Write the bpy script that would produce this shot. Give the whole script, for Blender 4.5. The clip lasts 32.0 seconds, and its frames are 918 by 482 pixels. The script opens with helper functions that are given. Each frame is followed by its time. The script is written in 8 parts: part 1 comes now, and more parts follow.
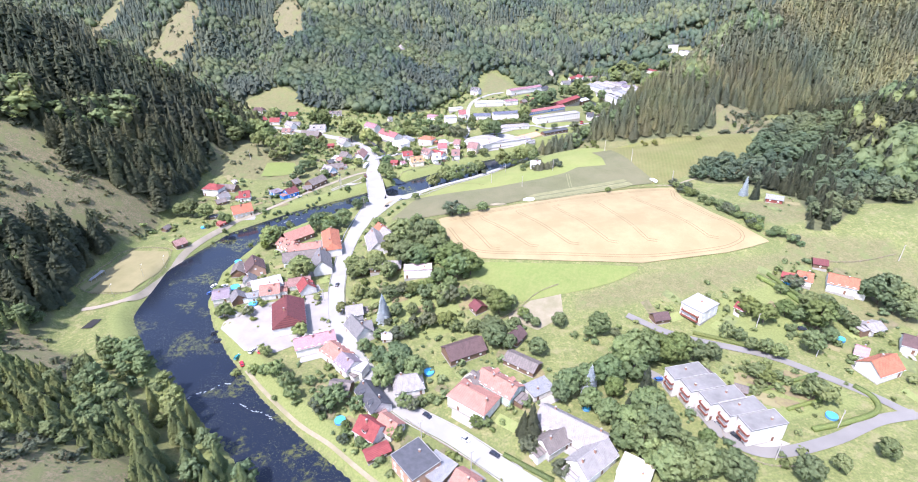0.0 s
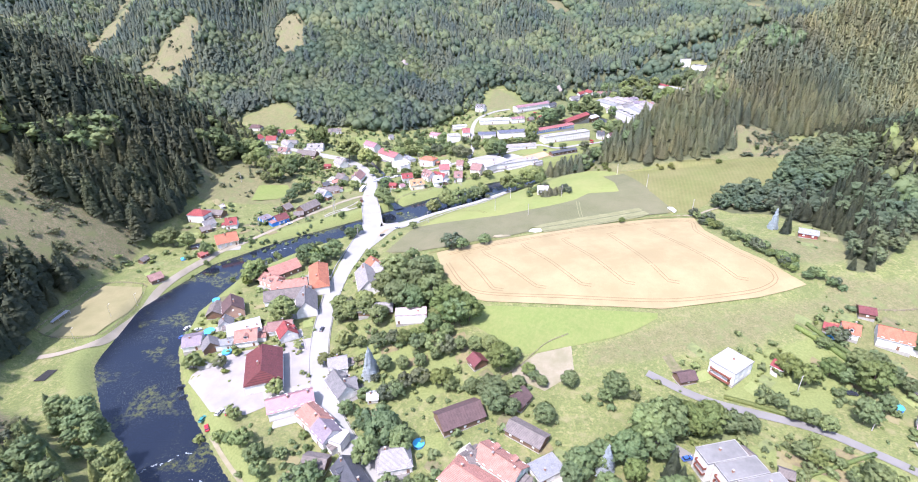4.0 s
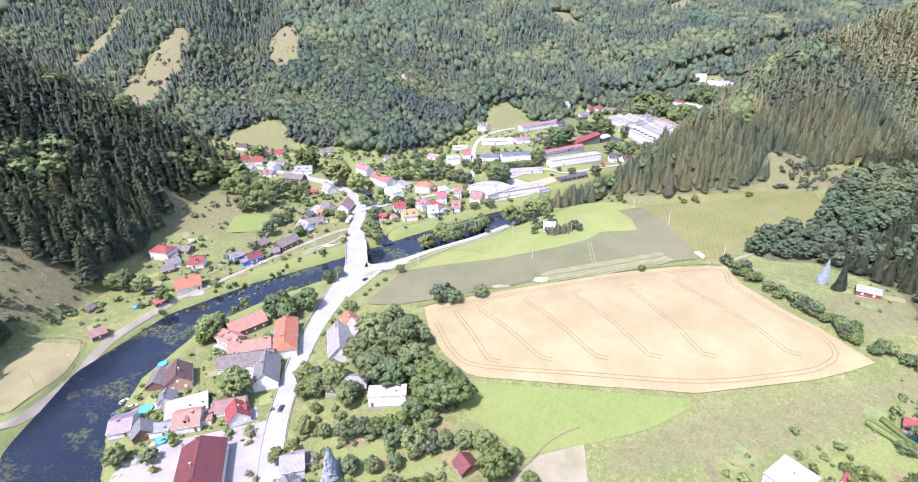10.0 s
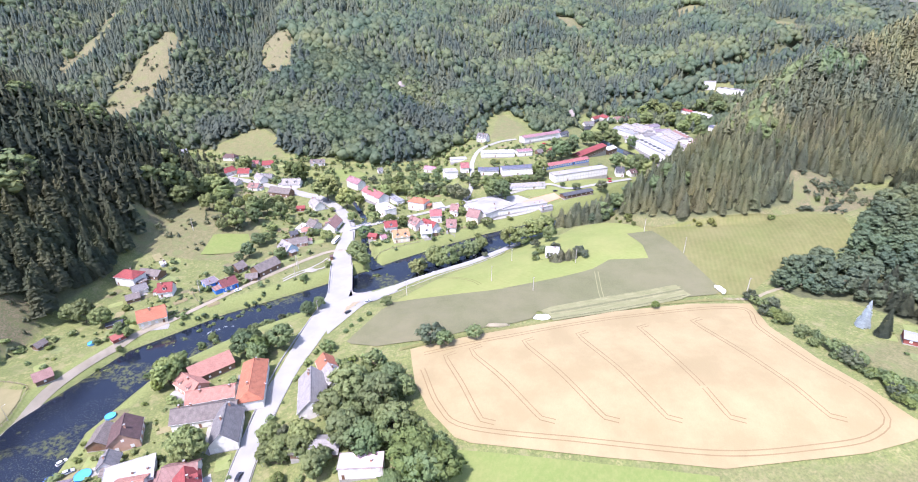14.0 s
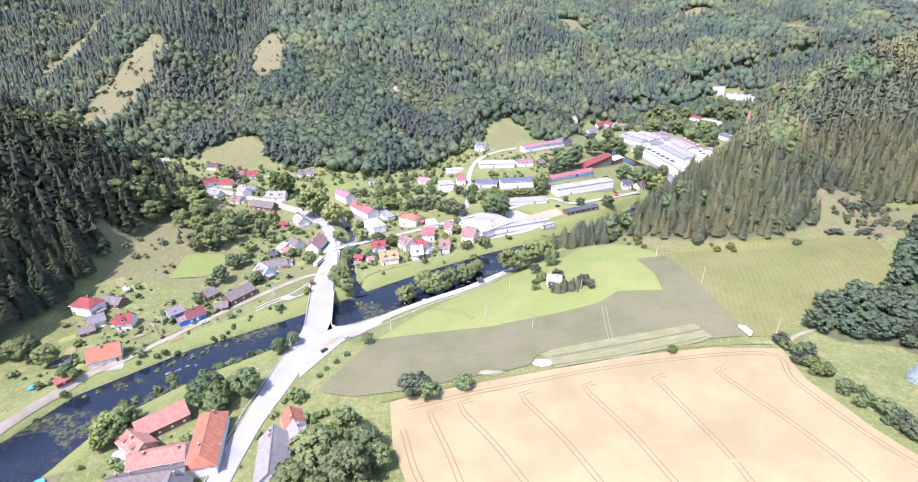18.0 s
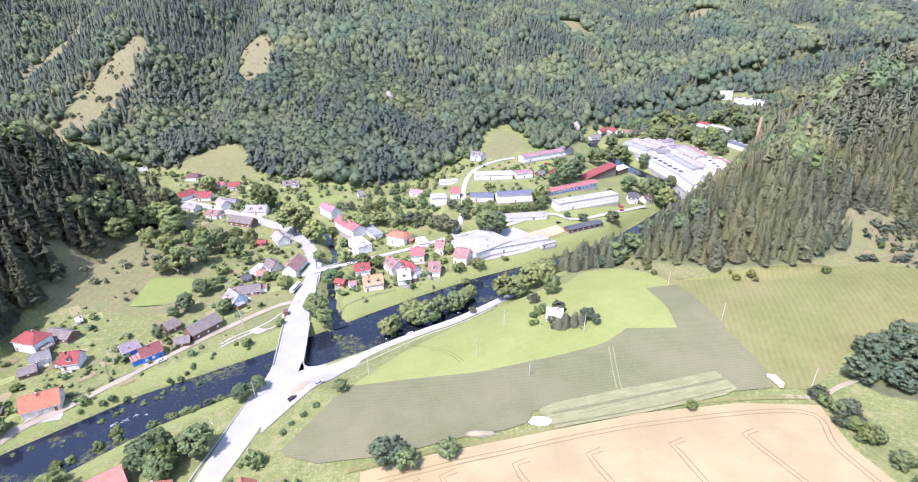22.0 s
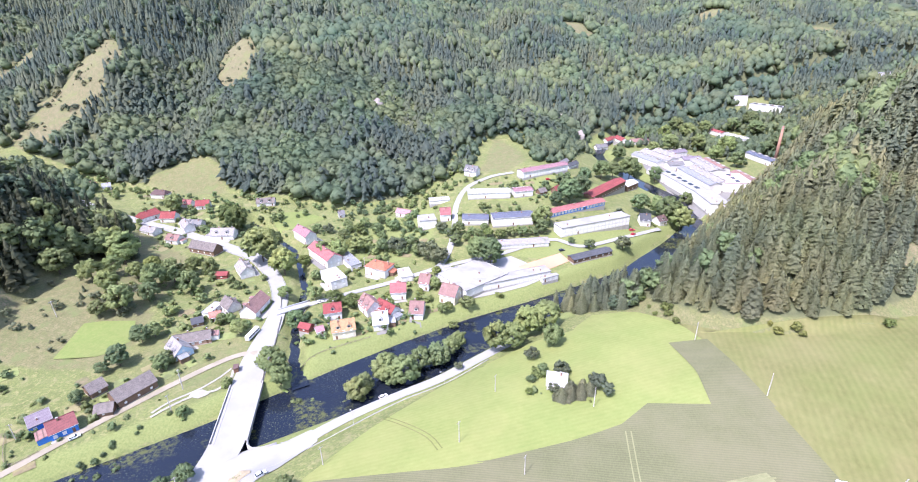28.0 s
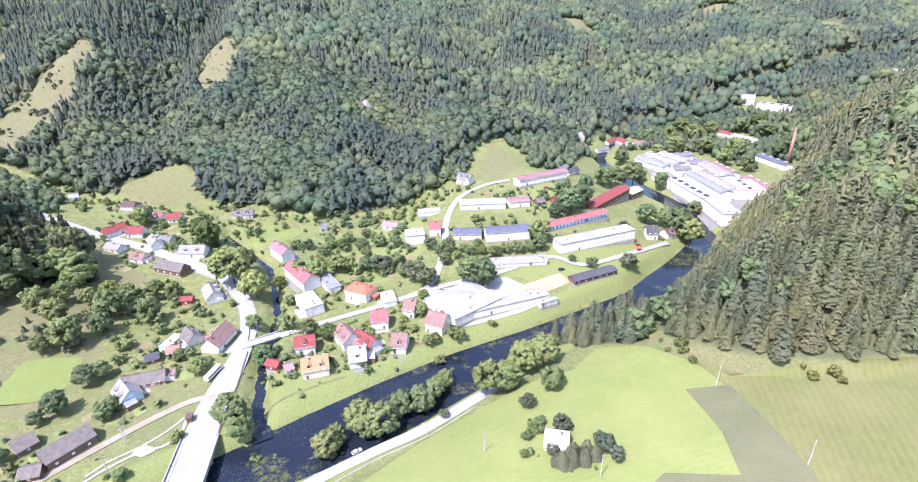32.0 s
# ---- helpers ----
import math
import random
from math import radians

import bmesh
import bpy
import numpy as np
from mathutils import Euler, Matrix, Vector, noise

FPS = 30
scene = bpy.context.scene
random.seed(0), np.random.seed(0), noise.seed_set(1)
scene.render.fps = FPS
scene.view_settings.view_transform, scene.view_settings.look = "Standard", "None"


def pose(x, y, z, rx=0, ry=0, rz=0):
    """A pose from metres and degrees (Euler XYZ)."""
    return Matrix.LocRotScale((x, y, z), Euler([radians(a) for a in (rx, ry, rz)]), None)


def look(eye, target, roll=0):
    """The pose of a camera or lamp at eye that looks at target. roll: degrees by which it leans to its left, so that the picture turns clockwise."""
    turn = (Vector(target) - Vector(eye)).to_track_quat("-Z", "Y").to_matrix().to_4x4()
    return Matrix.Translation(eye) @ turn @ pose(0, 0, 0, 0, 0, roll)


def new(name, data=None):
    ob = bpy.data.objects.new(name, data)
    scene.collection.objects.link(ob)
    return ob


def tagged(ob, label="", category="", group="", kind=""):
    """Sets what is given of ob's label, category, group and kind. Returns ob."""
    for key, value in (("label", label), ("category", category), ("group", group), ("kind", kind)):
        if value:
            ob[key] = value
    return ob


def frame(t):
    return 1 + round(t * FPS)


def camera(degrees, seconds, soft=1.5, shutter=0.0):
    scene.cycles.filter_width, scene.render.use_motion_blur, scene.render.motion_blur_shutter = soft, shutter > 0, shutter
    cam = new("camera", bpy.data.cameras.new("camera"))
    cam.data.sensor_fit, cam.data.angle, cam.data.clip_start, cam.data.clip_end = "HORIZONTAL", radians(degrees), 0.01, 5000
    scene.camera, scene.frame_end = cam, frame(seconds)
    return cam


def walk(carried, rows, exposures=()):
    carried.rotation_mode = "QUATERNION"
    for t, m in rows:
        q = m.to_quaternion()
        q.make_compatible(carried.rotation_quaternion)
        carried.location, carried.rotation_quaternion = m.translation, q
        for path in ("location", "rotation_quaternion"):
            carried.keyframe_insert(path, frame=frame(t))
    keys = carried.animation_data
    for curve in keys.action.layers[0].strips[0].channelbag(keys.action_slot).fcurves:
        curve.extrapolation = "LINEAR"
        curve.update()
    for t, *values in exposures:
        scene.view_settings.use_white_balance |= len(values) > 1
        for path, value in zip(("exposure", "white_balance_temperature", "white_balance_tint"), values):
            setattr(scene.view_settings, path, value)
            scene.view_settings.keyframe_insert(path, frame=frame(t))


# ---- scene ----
cam = camera(84.65, 32.0, soft=1.0)
PATH = [
    (0, (0.02, -0.08, 165.59), (6.12, 176.93, 72.69), -1.08),
    (1, (1.51, 7.04, 165.77), (6.74, 184.41, 73.52), -1.16),
    (2, (3.00, 15.51, 165.82), (7.51, 193.46, 74.65), -1.19),
    (3, (4.62, 24.57, 165.90), (8.46, 203.08, 75.79), -1.20),
    (4, (6.31, 33.53, 165.92), (9.57, 212.51, 76.73), -1.23),
    (5, (8.09, 42.32, 165.80), (10.95, 221.70, 77.39), -1.33),
    (6, (9.75, 50.96, 165.83), (12.18, 230.60, 77.95), -1.35),
    (7, (11.32, 59.54, 165.94), (13.32, 239.36, 78.41), -1.32),
    (8, (12.72, 68.21, 166.02), (14.28, 248.24, 78.93), -1.26),
    (9, (14.18, 76.67, 166.14), (15.26, 256.97, 79.60), -1.21),
    (10, (15.57, 85.22, 166.20), (16.28, 265.78, 80.19), -1.14),
    (11, (16.98, 93.80, 166.32), (17.38, 274.55, 80.71), -1.05),
    (12, (18.45, 102.32, 166.28), (18.62, 283.25, 81.06), -0.99),
    (13, (19.93, 110.74, 166.14), (19.89, 291.83, 81.27), -0.95),
    (14, (21.46, 119.30, 166.13), (21.22, 300.47, 81.42), -0.93),
    (15, (23.01, 127.97, 166.12), (22.56, 309.21, 81.55), -0.91),
    (16, (24.60, 136.73, 166.01), (23.97, 318.05, 81.62), -0.87),
    (17, (26.04, 145.55, 165.90), (25.23, 326.94, 81.64), -0.84),
    (18, (27.44, 154.37, 165.79), (26.45, 335.79, 81.61), -0.81),
    (19, (29.02, 163.04, 165.65), (27.82, 344.51, 81.59), -0.81),
    (20, (30.66, 171.69, 165.52), (29.30, 353.24, 81.61), -0.81),
    (21, (32.31, 180.37, 165.35), (30.90, 361.96, 81.54), -0.79),
    (22, (33.87, 189.05, 165.08), (32.47, 370.69, 81.38), -0.81),
    (23, (35.40, 197.88, 164.64), (34.05, 379.58, 81.07), -0.83),
    (24, (37.11, 206.67, 163.91), (35.66, 388.47, 80.56), -0.83),
    (25, (38.55, 215.06, 163.23), (36.94, 396.98, 80.13), -0.84),
    (26, (39.94, 223.51, 162.81), (38.09, 405.50, 79.89), -0.87),
    (27, (41.43, 232.12, 162.78), (39.22, 414.16, 79.98), -0.91),
    (28, (43.07, 240.73, 162.65), (40.54, 422.70, 79.70), -0.96),
    (29, (44.72, 249.23, 162.43), (41.98, 431.03, 79.12), -1.04),
    (30, (46.28, 257.64, 162.23), (43.64, 439.30, 78.63), -1.14),
    (31, (47.79, 266.13, 162.10), (45.21, 447.70, 78.30), -1.22),
    (32, (49.30, 275.03, 161.94), (46.83, 456.54, 77.99), -1.30),
]
walk(cam, [(t, look(eye, target, roll)) for t, eye, target, roll in PATH], [(0, 1.42, 5850, 25), (14, 1.35, 5850, 28), (22, 1.36, 5850, 28), (32, 1.44, 5800, 25)])

# ---- world, sun, exposure ----
SUN_AZ, SUN_EL = math.radians(220.0), math.radians(60.0)
world = bpy.data.worlds.new("world")
scene.world = world
world.use_nodes = True
wn = world.node_tree
sky = wn.nodes.new("ShaderNodeTexSky")
sky.sky_type = "NISHITA"
sky.sun_disc = False
sky.sun_elevation, sky.sun_rotation = SUN_EL, SUN_AZ
sky.air_density, sky.dust_density = 1.2, 2.0
wn.nodes["Background"].inputs[1].default_value = 0.15
wn.links.new(sky.outputs[0], wn.nodes["Background"].inputs[0])
sun_data = bpy.data.lights.new("sun", "SUN")
sun_data.energy, sun_data.angle, sun_data.color = 3.3, math.radians(0.53), (1.0, 0.955, 0.88)
sun = new("sun", sun_data)
sun_from = Vector((math.sin(SUN_AZ) * math.cos(SUN_EL), math.cos(SUN_AZ) * math.cos(SUN_EL), math.sin(SUN_EL)))
sun.matrix_world = look(sun_from * 900, (0, 0, 0))


# ---- terrain as a function ----
def seg_dist(x, y, pts):
    """Distance to a polyline, side (right of it is positive) and the values carried along it."""
    x, y = np.asarray(x, float), np.asarray(y, float)
    best = np.full(x.shape, 1e9)
    side = np.zeros(x.shape)
    extra = [np.zeros(x.shape) for _ in range(len(pts[0]) - 2)]
    for a, b in zip(pts, pts[1:]):
        dx, dy = b[0] - a[0], b[1] - a[1]
        s = np.clip(((x - a[0]) * dx + (y - a[1]) * dy) / (dx * dx + dy * dy), 0, 1)
        px, py = a[0] + s * dx, a[1] + s * dy
        d = np.hypot(x - px, y - py)
        near = d < best
        best = np.where(near, d, best)
        side = np.where(near, np.sign((x - a[0]) * dy - (y - a[1]) * dx), side)
        extra = [np.where(near, a[i + 2] + s * (b[i + 2] - a[i + 2]), e) for i, e in enumerate(extra)]
    return (best, side, *extra)


def inside(x, y, poly):
    x, y = np.asarray(x, float), np.asarray(y, float)
    odd = np.zeros(x.shape, bool)
    for (ax, ay), (bx, by) in zip(poly, poly[1:] + poly[:1]):
        hit = (ay > y) != (by > y)
        if by != ay:
            odd ^= hit & (x < (bx - ax) * (y - ay) / (by - ay) + ax)
    return odd


def depth_in(x, y, poly):
    """How far inside a polygon a place lies; 0 outside."""
    return np.where(inside(x, y, poly), seg_dist(x, y, poly + poly[:1])[0], 0.0)


def smooth(v, a, b):
    s = np.clip((np.asarray(v, float) - a) / (b - a), 0, 1)
    return s * s * (3 - 2 * s)


RIVER = [(420, -330, 19), (250, -180, 19), (130, -70, 19), (44, 24, 14), (-3, 78, 11.5), (-48, 120, 10.5), (-69, 139, 10.5), (-93, 163, 10.5), (-120, 193, 12), (-139, 215, 15), (-157, 244, 17.5), (-161, 286, 17),
         (-145, 332, 14), (-111, 366, 12), (-67, 396, 10.5), (-42, 412, 12.5), (-13, 431, 15), (18, 452, 15.5), (50, 475, 13), (85, 497, 9), (154, 538, 8),
         (231, 620, 8), (236, 690, 8), (212, 760, 8), (204, 850, 7), (270, 960, 6), (420, 1040, 5), (900, 1160, 5)]
BROOK = [(-36, 430, 2.5), (-45, 448, 2.2), (-55, 485, 2.0), (-60, 522, 2.0), (-86, 582, 2.0), (-140, 640, 1.5)]
ROAD_LINE = [(440, -270, 4.25), (280, -120, 4.25), (150, 10, 4.25), (60, 90, 4.25), (23, 121, 4.25), (2, 140, 4.25), (-19, 156, 4.25), (-37, 178, 4.25), (-54, 210, 4.25), (-63, 248, 4.3), (-65.3, 290, 4.4), (-63.5, 318, 4.8),
             (-61, 338, 6.0), (-58, 360, 6.8), (-54.6, 382, 7.0), (-55, 397, 7.2), (-57, 410, 7.2), (-60.6, 430, 7.2), (-63, 445, 6.7), (-64, 457, 6.3), (-66, 484, 4.8), (-71.4, 508, 4.4), (-85, 535, 4.3), (-107, 562, 4.4),
             (-124, 573, 4.3), (-148, 587, 4.25), (-193, 611, 4), (-246, 632, 4), (-300, 655, 4), (-380, 690, 4)]
MAIN_ROAD = [p[:2] for p in ROAD_LINE]
TERRACE_FOOT = [(90, 40), (60, 95), (30, 125), (5, 147), (-14, 164), (-30, 184), (-46, 214), (-55, 248), (-57, 290), (-54, 340), (-44, 380), (-31, 382), (-9, 398), (13, 413),
                (52, 440), (85, 470), (125, 500), (150, 520), (200, 585)]
HILL_WEST = [(20, -400), (-20, 30), (-54, 84), (-103, 136), (-130, 166), (-158, 189), (-196, 206), (-208, 245), (-214, 290), (-210, 345), (-203, 400), (-206, 450), (-210, 500),
             (-213, 550), (-236, 594), (-300, 626), (-420, 668), (-700, 790), (-1700, 1100), (-1700, -400)]
HILL_NORTH = [(-1700, 1350), (-800, 930), (-480, 765), (-330, 715), (-240, 695), (-190, 690), (-127, 678), (-68, 660), (-20, 668), (25, 688), (45, 765),
              (120, 800), (185, 870), (232, 925), (330, 965), (470, 1000), (620, 1010), (900, 1060), (2700, 1800), (2700, 4300), (-1700, 4300)]
HILL_EAST = [(136, 478), (141, 462), (150, 450), (162, 438), (178, 433), (196, 428), (225, 430), (250, 438), (275, 444), (310, 466), (420, 490), (600, 490), (2700, 600), (2700, 1650), (900, 1000), (700, 960), (540, 940),
             (450, 870), (372, 745), (318, 690), (262, 640), (212, 580), (165, 520), (130, 485)]
HILL_SOUTHEAST = [(300, 330), (335, 230), (380, 60), (420, -400), (2700, -400), (2700, 500), (600, 470), (420, 470), (335, 400)]


def ripple(x, y):
    return (np.sin(x / 37.0 + 1.3 * np.sin(y / 53.0)) * np.sin(y / 41.0 + 1.1 * np.sin(x / 61.0))
            + 0.5 * np.sin(x / 17.0 + y / 23.0) * np.sin(y / 19.0 - x / 29.0))


def rise(d, slope, top):
    return top * (1 - np.exp(-slope * d / top))


def ground_z(x, y):
    x, y = np.asarray(x, float), np.asarray(y, float)
    z = np.full(x.shape, 4.5)
    # the eastern terrace with the fields
    d, side = seg_dist(x, y, TERRACE_FOOT)
    d = np.clip(d * (side > 0), 0, 300)
    lift = (3 + 7 * smooth(y, 200, 300)) * (1 - np.exp(-d / 25)) + d * (0.02 + 0.055 * smooth(y, 170, 270) + 0.085 * smooth(y, 330, 420))
    lift = lift * (1 - smooth(y, 455, 560))
    z = z + lift
    # the housing slope below the northern hill, the western meadows and the side valley
    z = z + 0.115 * np.clip(y - 505, 0, 330) * smooth(x, -25, 50) * (1 - smooth(x, 110, 215)) * (1 - smooth(y, 800, 900))
    z = z + 0.05 * np.clip(y - 560, 0, 400) * (1 - smooth(x, -200, -60)) + 0.1 * np.clip(-x - 300, 0, 900) * smooth(y, 560, 640)
    z = z + 0.16 * np.clip(-110 - x - 0.9 * np.abs(y - 500), 0, 70) * smooth(y, 400, 440)
    z = z + 0.03 * np.clip(y - 880, 0, 300) + 0.13 * np.clip(x - 320, 0, 300) * smooth(y, 800, 950)
    north = depth_in(x, y, HILL_NORTH)
    hn = rise(north, 0.53, np.clip(300 - 0.14 * np.clip(x, 0, 3000) - 0.11 * np.clip(x - 800, 0, 900), 40, 300))
    spur = seg_dist(x, y, [(-335, 770), (-385, 900), (-440, 1080), (-520, 1400)])[0]
    hn = hn + 32 * np.exp(-(spur / 75) ** 2) * smooth(north, 20, 150)
    for gully, depth, wide in (([(-262, 720), (-300, 900), (-330, 1150), (-380, 1500)], 36, 45), ([(-70, 700), (-160, 950), (-180, 1250)], 9, 50),
                               ([(60, 800), (90, 1000), (60, 1300)], 22, 60), ([(330, 1060), (420, 1350), (380, 1900)], 30, 90), ([(-560, 850), (-640, 1100), (-760, 1500)], 34, 70)):
        hn = hn - depth * np.exp(-(seg_dist(x, y, gully)[0] / wide) ** 2) * smooth(north, 10, 120)
    west = depth_in(x, y, HILL_WEST)
    east = depth_in(x, y, HILL_EAST)
    south = depth_in(x, y, HILL_SOUTHEAST)
    hills = hn + rise(west, 0.72 + 0.48 * smooth(y, 190, 265), 185) + rise(east, 0.95, 190) + rise(south, 0.42, 130)
    hills = hills + 34 * np.exp(-(seg_dist(x, y, [(330, 590), (420, 640), (600, 660)])[0] / 80) ** 2) * smooth(east, 5, 60)
    z = z + hills + ripple(x, y) * 0.045 * np.clip(hills, 0, 90) + 0.12 * ripple(x * 2, y * 2)
    # river and brook beds
    dr, _, hw = seg_dist(x, y, RIVER)
    edge = dr - hw
    bank = smooth(edge, -1.5, 9)
    z = np.where(edge < 9, np.minimum(z, -1.4 + (z + 1.4) * bank), z)
    db, _, bw = seg_dist(x, y, BROOK)
    edge = db - bw
    z = np.where(edge < 5, np.minimum(z, -0.6 + (z + 0.6) * smooth(edge, -1, 5)), z)
    return z


def gz(x, y):
    return float(ground_z(np.array([x]), np.array([y]))[0])


# ---- materials ----
def shader(name, rough=0.85, metal=0.0):
    m = bpy.data.materials.new(name)
    m.use_nodes = True
    n = m.node_tree
    b = n.nodes["Principled BSDF"]
    b.inputs["Roughness"].default_value, b.inputs["Metallic"].default_value = rough, metal
    b.inputs["Specular IOR Level"].default_value = 0.3
    return m, n, b


def node(n, kind, **inputs):
    o = n.nodes.new(kind)
    for key, v in inputs.items():
        o.inputs[key.replace("_", " ")].default_value = v
    return o


def mix(n, fac, a, b, blend="MIX"):
    o = n.nodes.new("ShaderNodeMix")
    o.data_type, o.blend_type = "RGBA", blend
    for sock, v in ((o.inputs[0], fac), (o.inputs[6], a), (o.inputs[7], b)):
        if isinstance(v, bpy.types.NodeSocket):
            n.links.new(v, sock)
        elif isinstance(v, (int, float)):
            sock.default_value = v
        else:
            sock.default_value = (*v, 1)
    return o.outputs[2]


def noise_at(n, scale, detail=3.0, coords=None, rough=0.55):
    o = node(n, "ShaderNodeTexNoise", Scale=scale, Detail=detail, Roughness=rough)
    n.links.new(coords or n.nodes.new("ShaderNodeNewGeometry").outputs["Position"], o.inputs["Vector"])
    return o.outputs["Fac"]


def ramp(n, fac, a, b):
    o = node(n, "ShaderNodeMapRange")
    o.inputs[1].default_value, o.inputs[2].default_value = a, b
    n.links.new(fac, o.inputs[0])
    return o.outputs[0]


def relief(n, b, height, strength, distance):
    o = node(n, "ShaderNodeBump", Strength=strength, Distance=distance)
    n.links.new(height, o.inputs["Height"])
    n.links.new(o.outputs[0], b.inputs["Normal"])


def surface(name, light, dark, fine=2.0, coarse=0.15, rough=0.85, bump=0.3, deep=0.05, metal=0.0, vary=0.0, object_space=False):
    """A surface in two tones, varied at a coarse and a fine scale."""
    m, n, b = shader(name, rough, metal)
    coords = n.nodes.new("ShaderNodeTexCoord").outputs["Object"] if object_space else None
    f1, f2 = noise_at(n, fine, 4.0, coords), noise_at(n, coarse, 3.0, coords)
    tone = mix(n, ramp(n, f2, 0.3, 0.7), dark, light)
    tone = mix(n, ramp(n, f1, 0.25, 0.75), mix(n, 0.5, tone, dark), tone)
    if vary:
        info = n.nodes.new("ShaderNodeObjectInfo")
        hsv = node(n, "ShaderNodeHueSaturation")
        n.links.new(tone, hsv.inputs["Color"])
        v = node(n, "ShaderNodeMapRange")
        v.inputs[3].default_value, v.inputs[4].default_value = 1 - vary, 1 + vary
        n.links.new(info.outputs["Random"], v.inputs[0])
        n.links.new(v.outputs[0], hsv.inputs["Value"])
        tone = hsv.outputs[0]
    n.links.new(tone, b.inputs["Base Color"])
    if bump:
        relief(n, b, f1, bump, deep)
    return m


def leaves(name, light, dark, fine=0.7, vary=0.2, hue=0.03, faced=True):
    """Foliage: a tone of its own for every clump, broken up finely."""
    m, n, b = shader(name, 0.7)
    b.inputs["Specular IOR Level"].default_value = 0.25
    geo = n.nodes.new("ShaderNodeNewGeometry")
    info = n.nodes.new("ShaderNodeObjectInfo")
    f1, f2 = noise_at(n, fine, 5.0, geo.outputs["Position"], 0.75), noise_at(n, 0.02, 2.0, geo.outputs["Position"])
    tone = mix(n, ramp(n, f1, 0.3, 0.7), dark, light)
    hsv = node(n, "ShaderNodeHueSaturation")
    add = n.nodes.new("ShaderNodeMath")
    add.operation = "ADD"
    n.links.new(geo.outputs["Random Per Island"], add.inputs[0])
    n.links.new(info.outputs["Random"], add.inputs[1])
    for i, (lo, hi) in (("Value", (1 - vary, 1 + vary)), ("Hue", (0.5 - hue, 0.5 + hue))):
        v = node(n, "ShaderNodeMapRange")
        v.inputs[2].default_value = 2.0
        v.inputs[3].default_value, v.inputs[4].default_value = lo, hi
        n.links.new(add.outputs[0] if i == "Value" else f2, v.inputs[0])
        if i == "Hue":
            v.inputs[1].default_value, v.inputs[2].default_value = 0.25, 0.75
        n.links.new(v.outputs[0], hsv.inputs[i])
    n.links.new(tone, hsv.inputs["Color"])
    # each tree has a tone of its own, and stands differ over the hillside
    own = n.nodes.new("ShaderNodeAttribute")
    own.attribute_name = "tone"
    alone = n.nodes.new("ShaderNodeMath")
    alone.operation = "ADD"
    n.links.new(own.outputs["Fac"], alone.inputs[0])
    n.links.new(info.outputs["Random"], alone.inputs[1])
    shift = n.nodes.new("ShaderNodeMath")
    shift.operation = "FRACT"
    n.links.new(alone.outputs[0], shift.inputs[0])
    other = n.nodes.new("ShaderNodeMath")
    other.operation = "MULTIPLY"
    other.inputs[1].default_value = 7.31
    n.links.new(shift.outputs[0], other.inputs[0])
    second = n.nodes.new("ShaderNodeMath")
    second.operation = "FRACT"
    n.links.new(other.outputs[0], second.inputs[0])
    stand = noise_at(n, 0.012, 3.0, geo.outputs["Position"])
    tone = mix(n, ramp(n, shift.outputs[0], 0.1, 1.0), hsv.outputs[0], mix(n, 1.0, hsv.outputs[0], (1.22, 1.2, 1.12), "MULTIPLY"))
    tone = mix(n, ramp(n, second.outputs[0], 0.45, 1.2), tone, mix(n, 1.0, tone, (0.72, 0.8, 0.9), "MULTIPLY"))
    tone = mix(n, ramp(n, stand, 0.35, 0.65), mix(n, 1.0, tone, (0.74, 0.84, 0.95), "MULTIPLY"), mix(n, 1.0, tone, (1.24, 1.2, 1.02), "MULTIPLY"))
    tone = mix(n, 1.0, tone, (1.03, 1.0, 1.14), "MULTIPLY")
    n.links.new(tone, b.inputs["Base Color"])
    side = n.nodes.new("ShaderNodeAttribute")
    side.attribute_name = "outward"
    world_side = n.nodes.new("ShaderNodeVectorTransform")
    world_side.vector_type, world_side.convert_from, world_side.convert_to = "NORMAL", "OBJECT", "WORLD"
    n.links.new(side.outputs["Vector"], world_side.inputs[0])
    blend = n.nodes.new("ShaderNodeMix")
    blend.data_type = "VECTOR"
    blend.inputs[0].default_value = 0.3
    n.links.new(world_side.outputs[0], blend.inputs[4])
    n.links.new(geo.outputs["Normal"], blend.inputs[5])
    bump = node(n, "ShaderNodeBump", Strength=0.5, Distance=0.4)
    n.links.new(f1, bump.inputs["Height"])
    if faced:
        n.links.new(blend.outputs[1], bump.inputs["Normal"])
    n.links.new(bump.outputs[0], b.inputs["Normal"])
    thin = n.nodes.new("ShaderNodeBsdfTranslucent")
    n.links.new(mix(n, 1.0, tone, (1.35, 1.45, 1.0), "MULTIPLY"), thin.inputs[0])
    n.links.new(bump.outputs[0], thin.inputs["Normal"])
    both = n.nodes.new("ShaderNodeMixShader")
    both.inputs[0].default_value = 0.42
    n.links.new(b.outputs[0], both.inputs[1])
    n.links.new(thin.outputs[0], both.inputs[2])
    n.links.new(both.outputs[0], n.nodes["Material Output"].inputs[0])
    return m


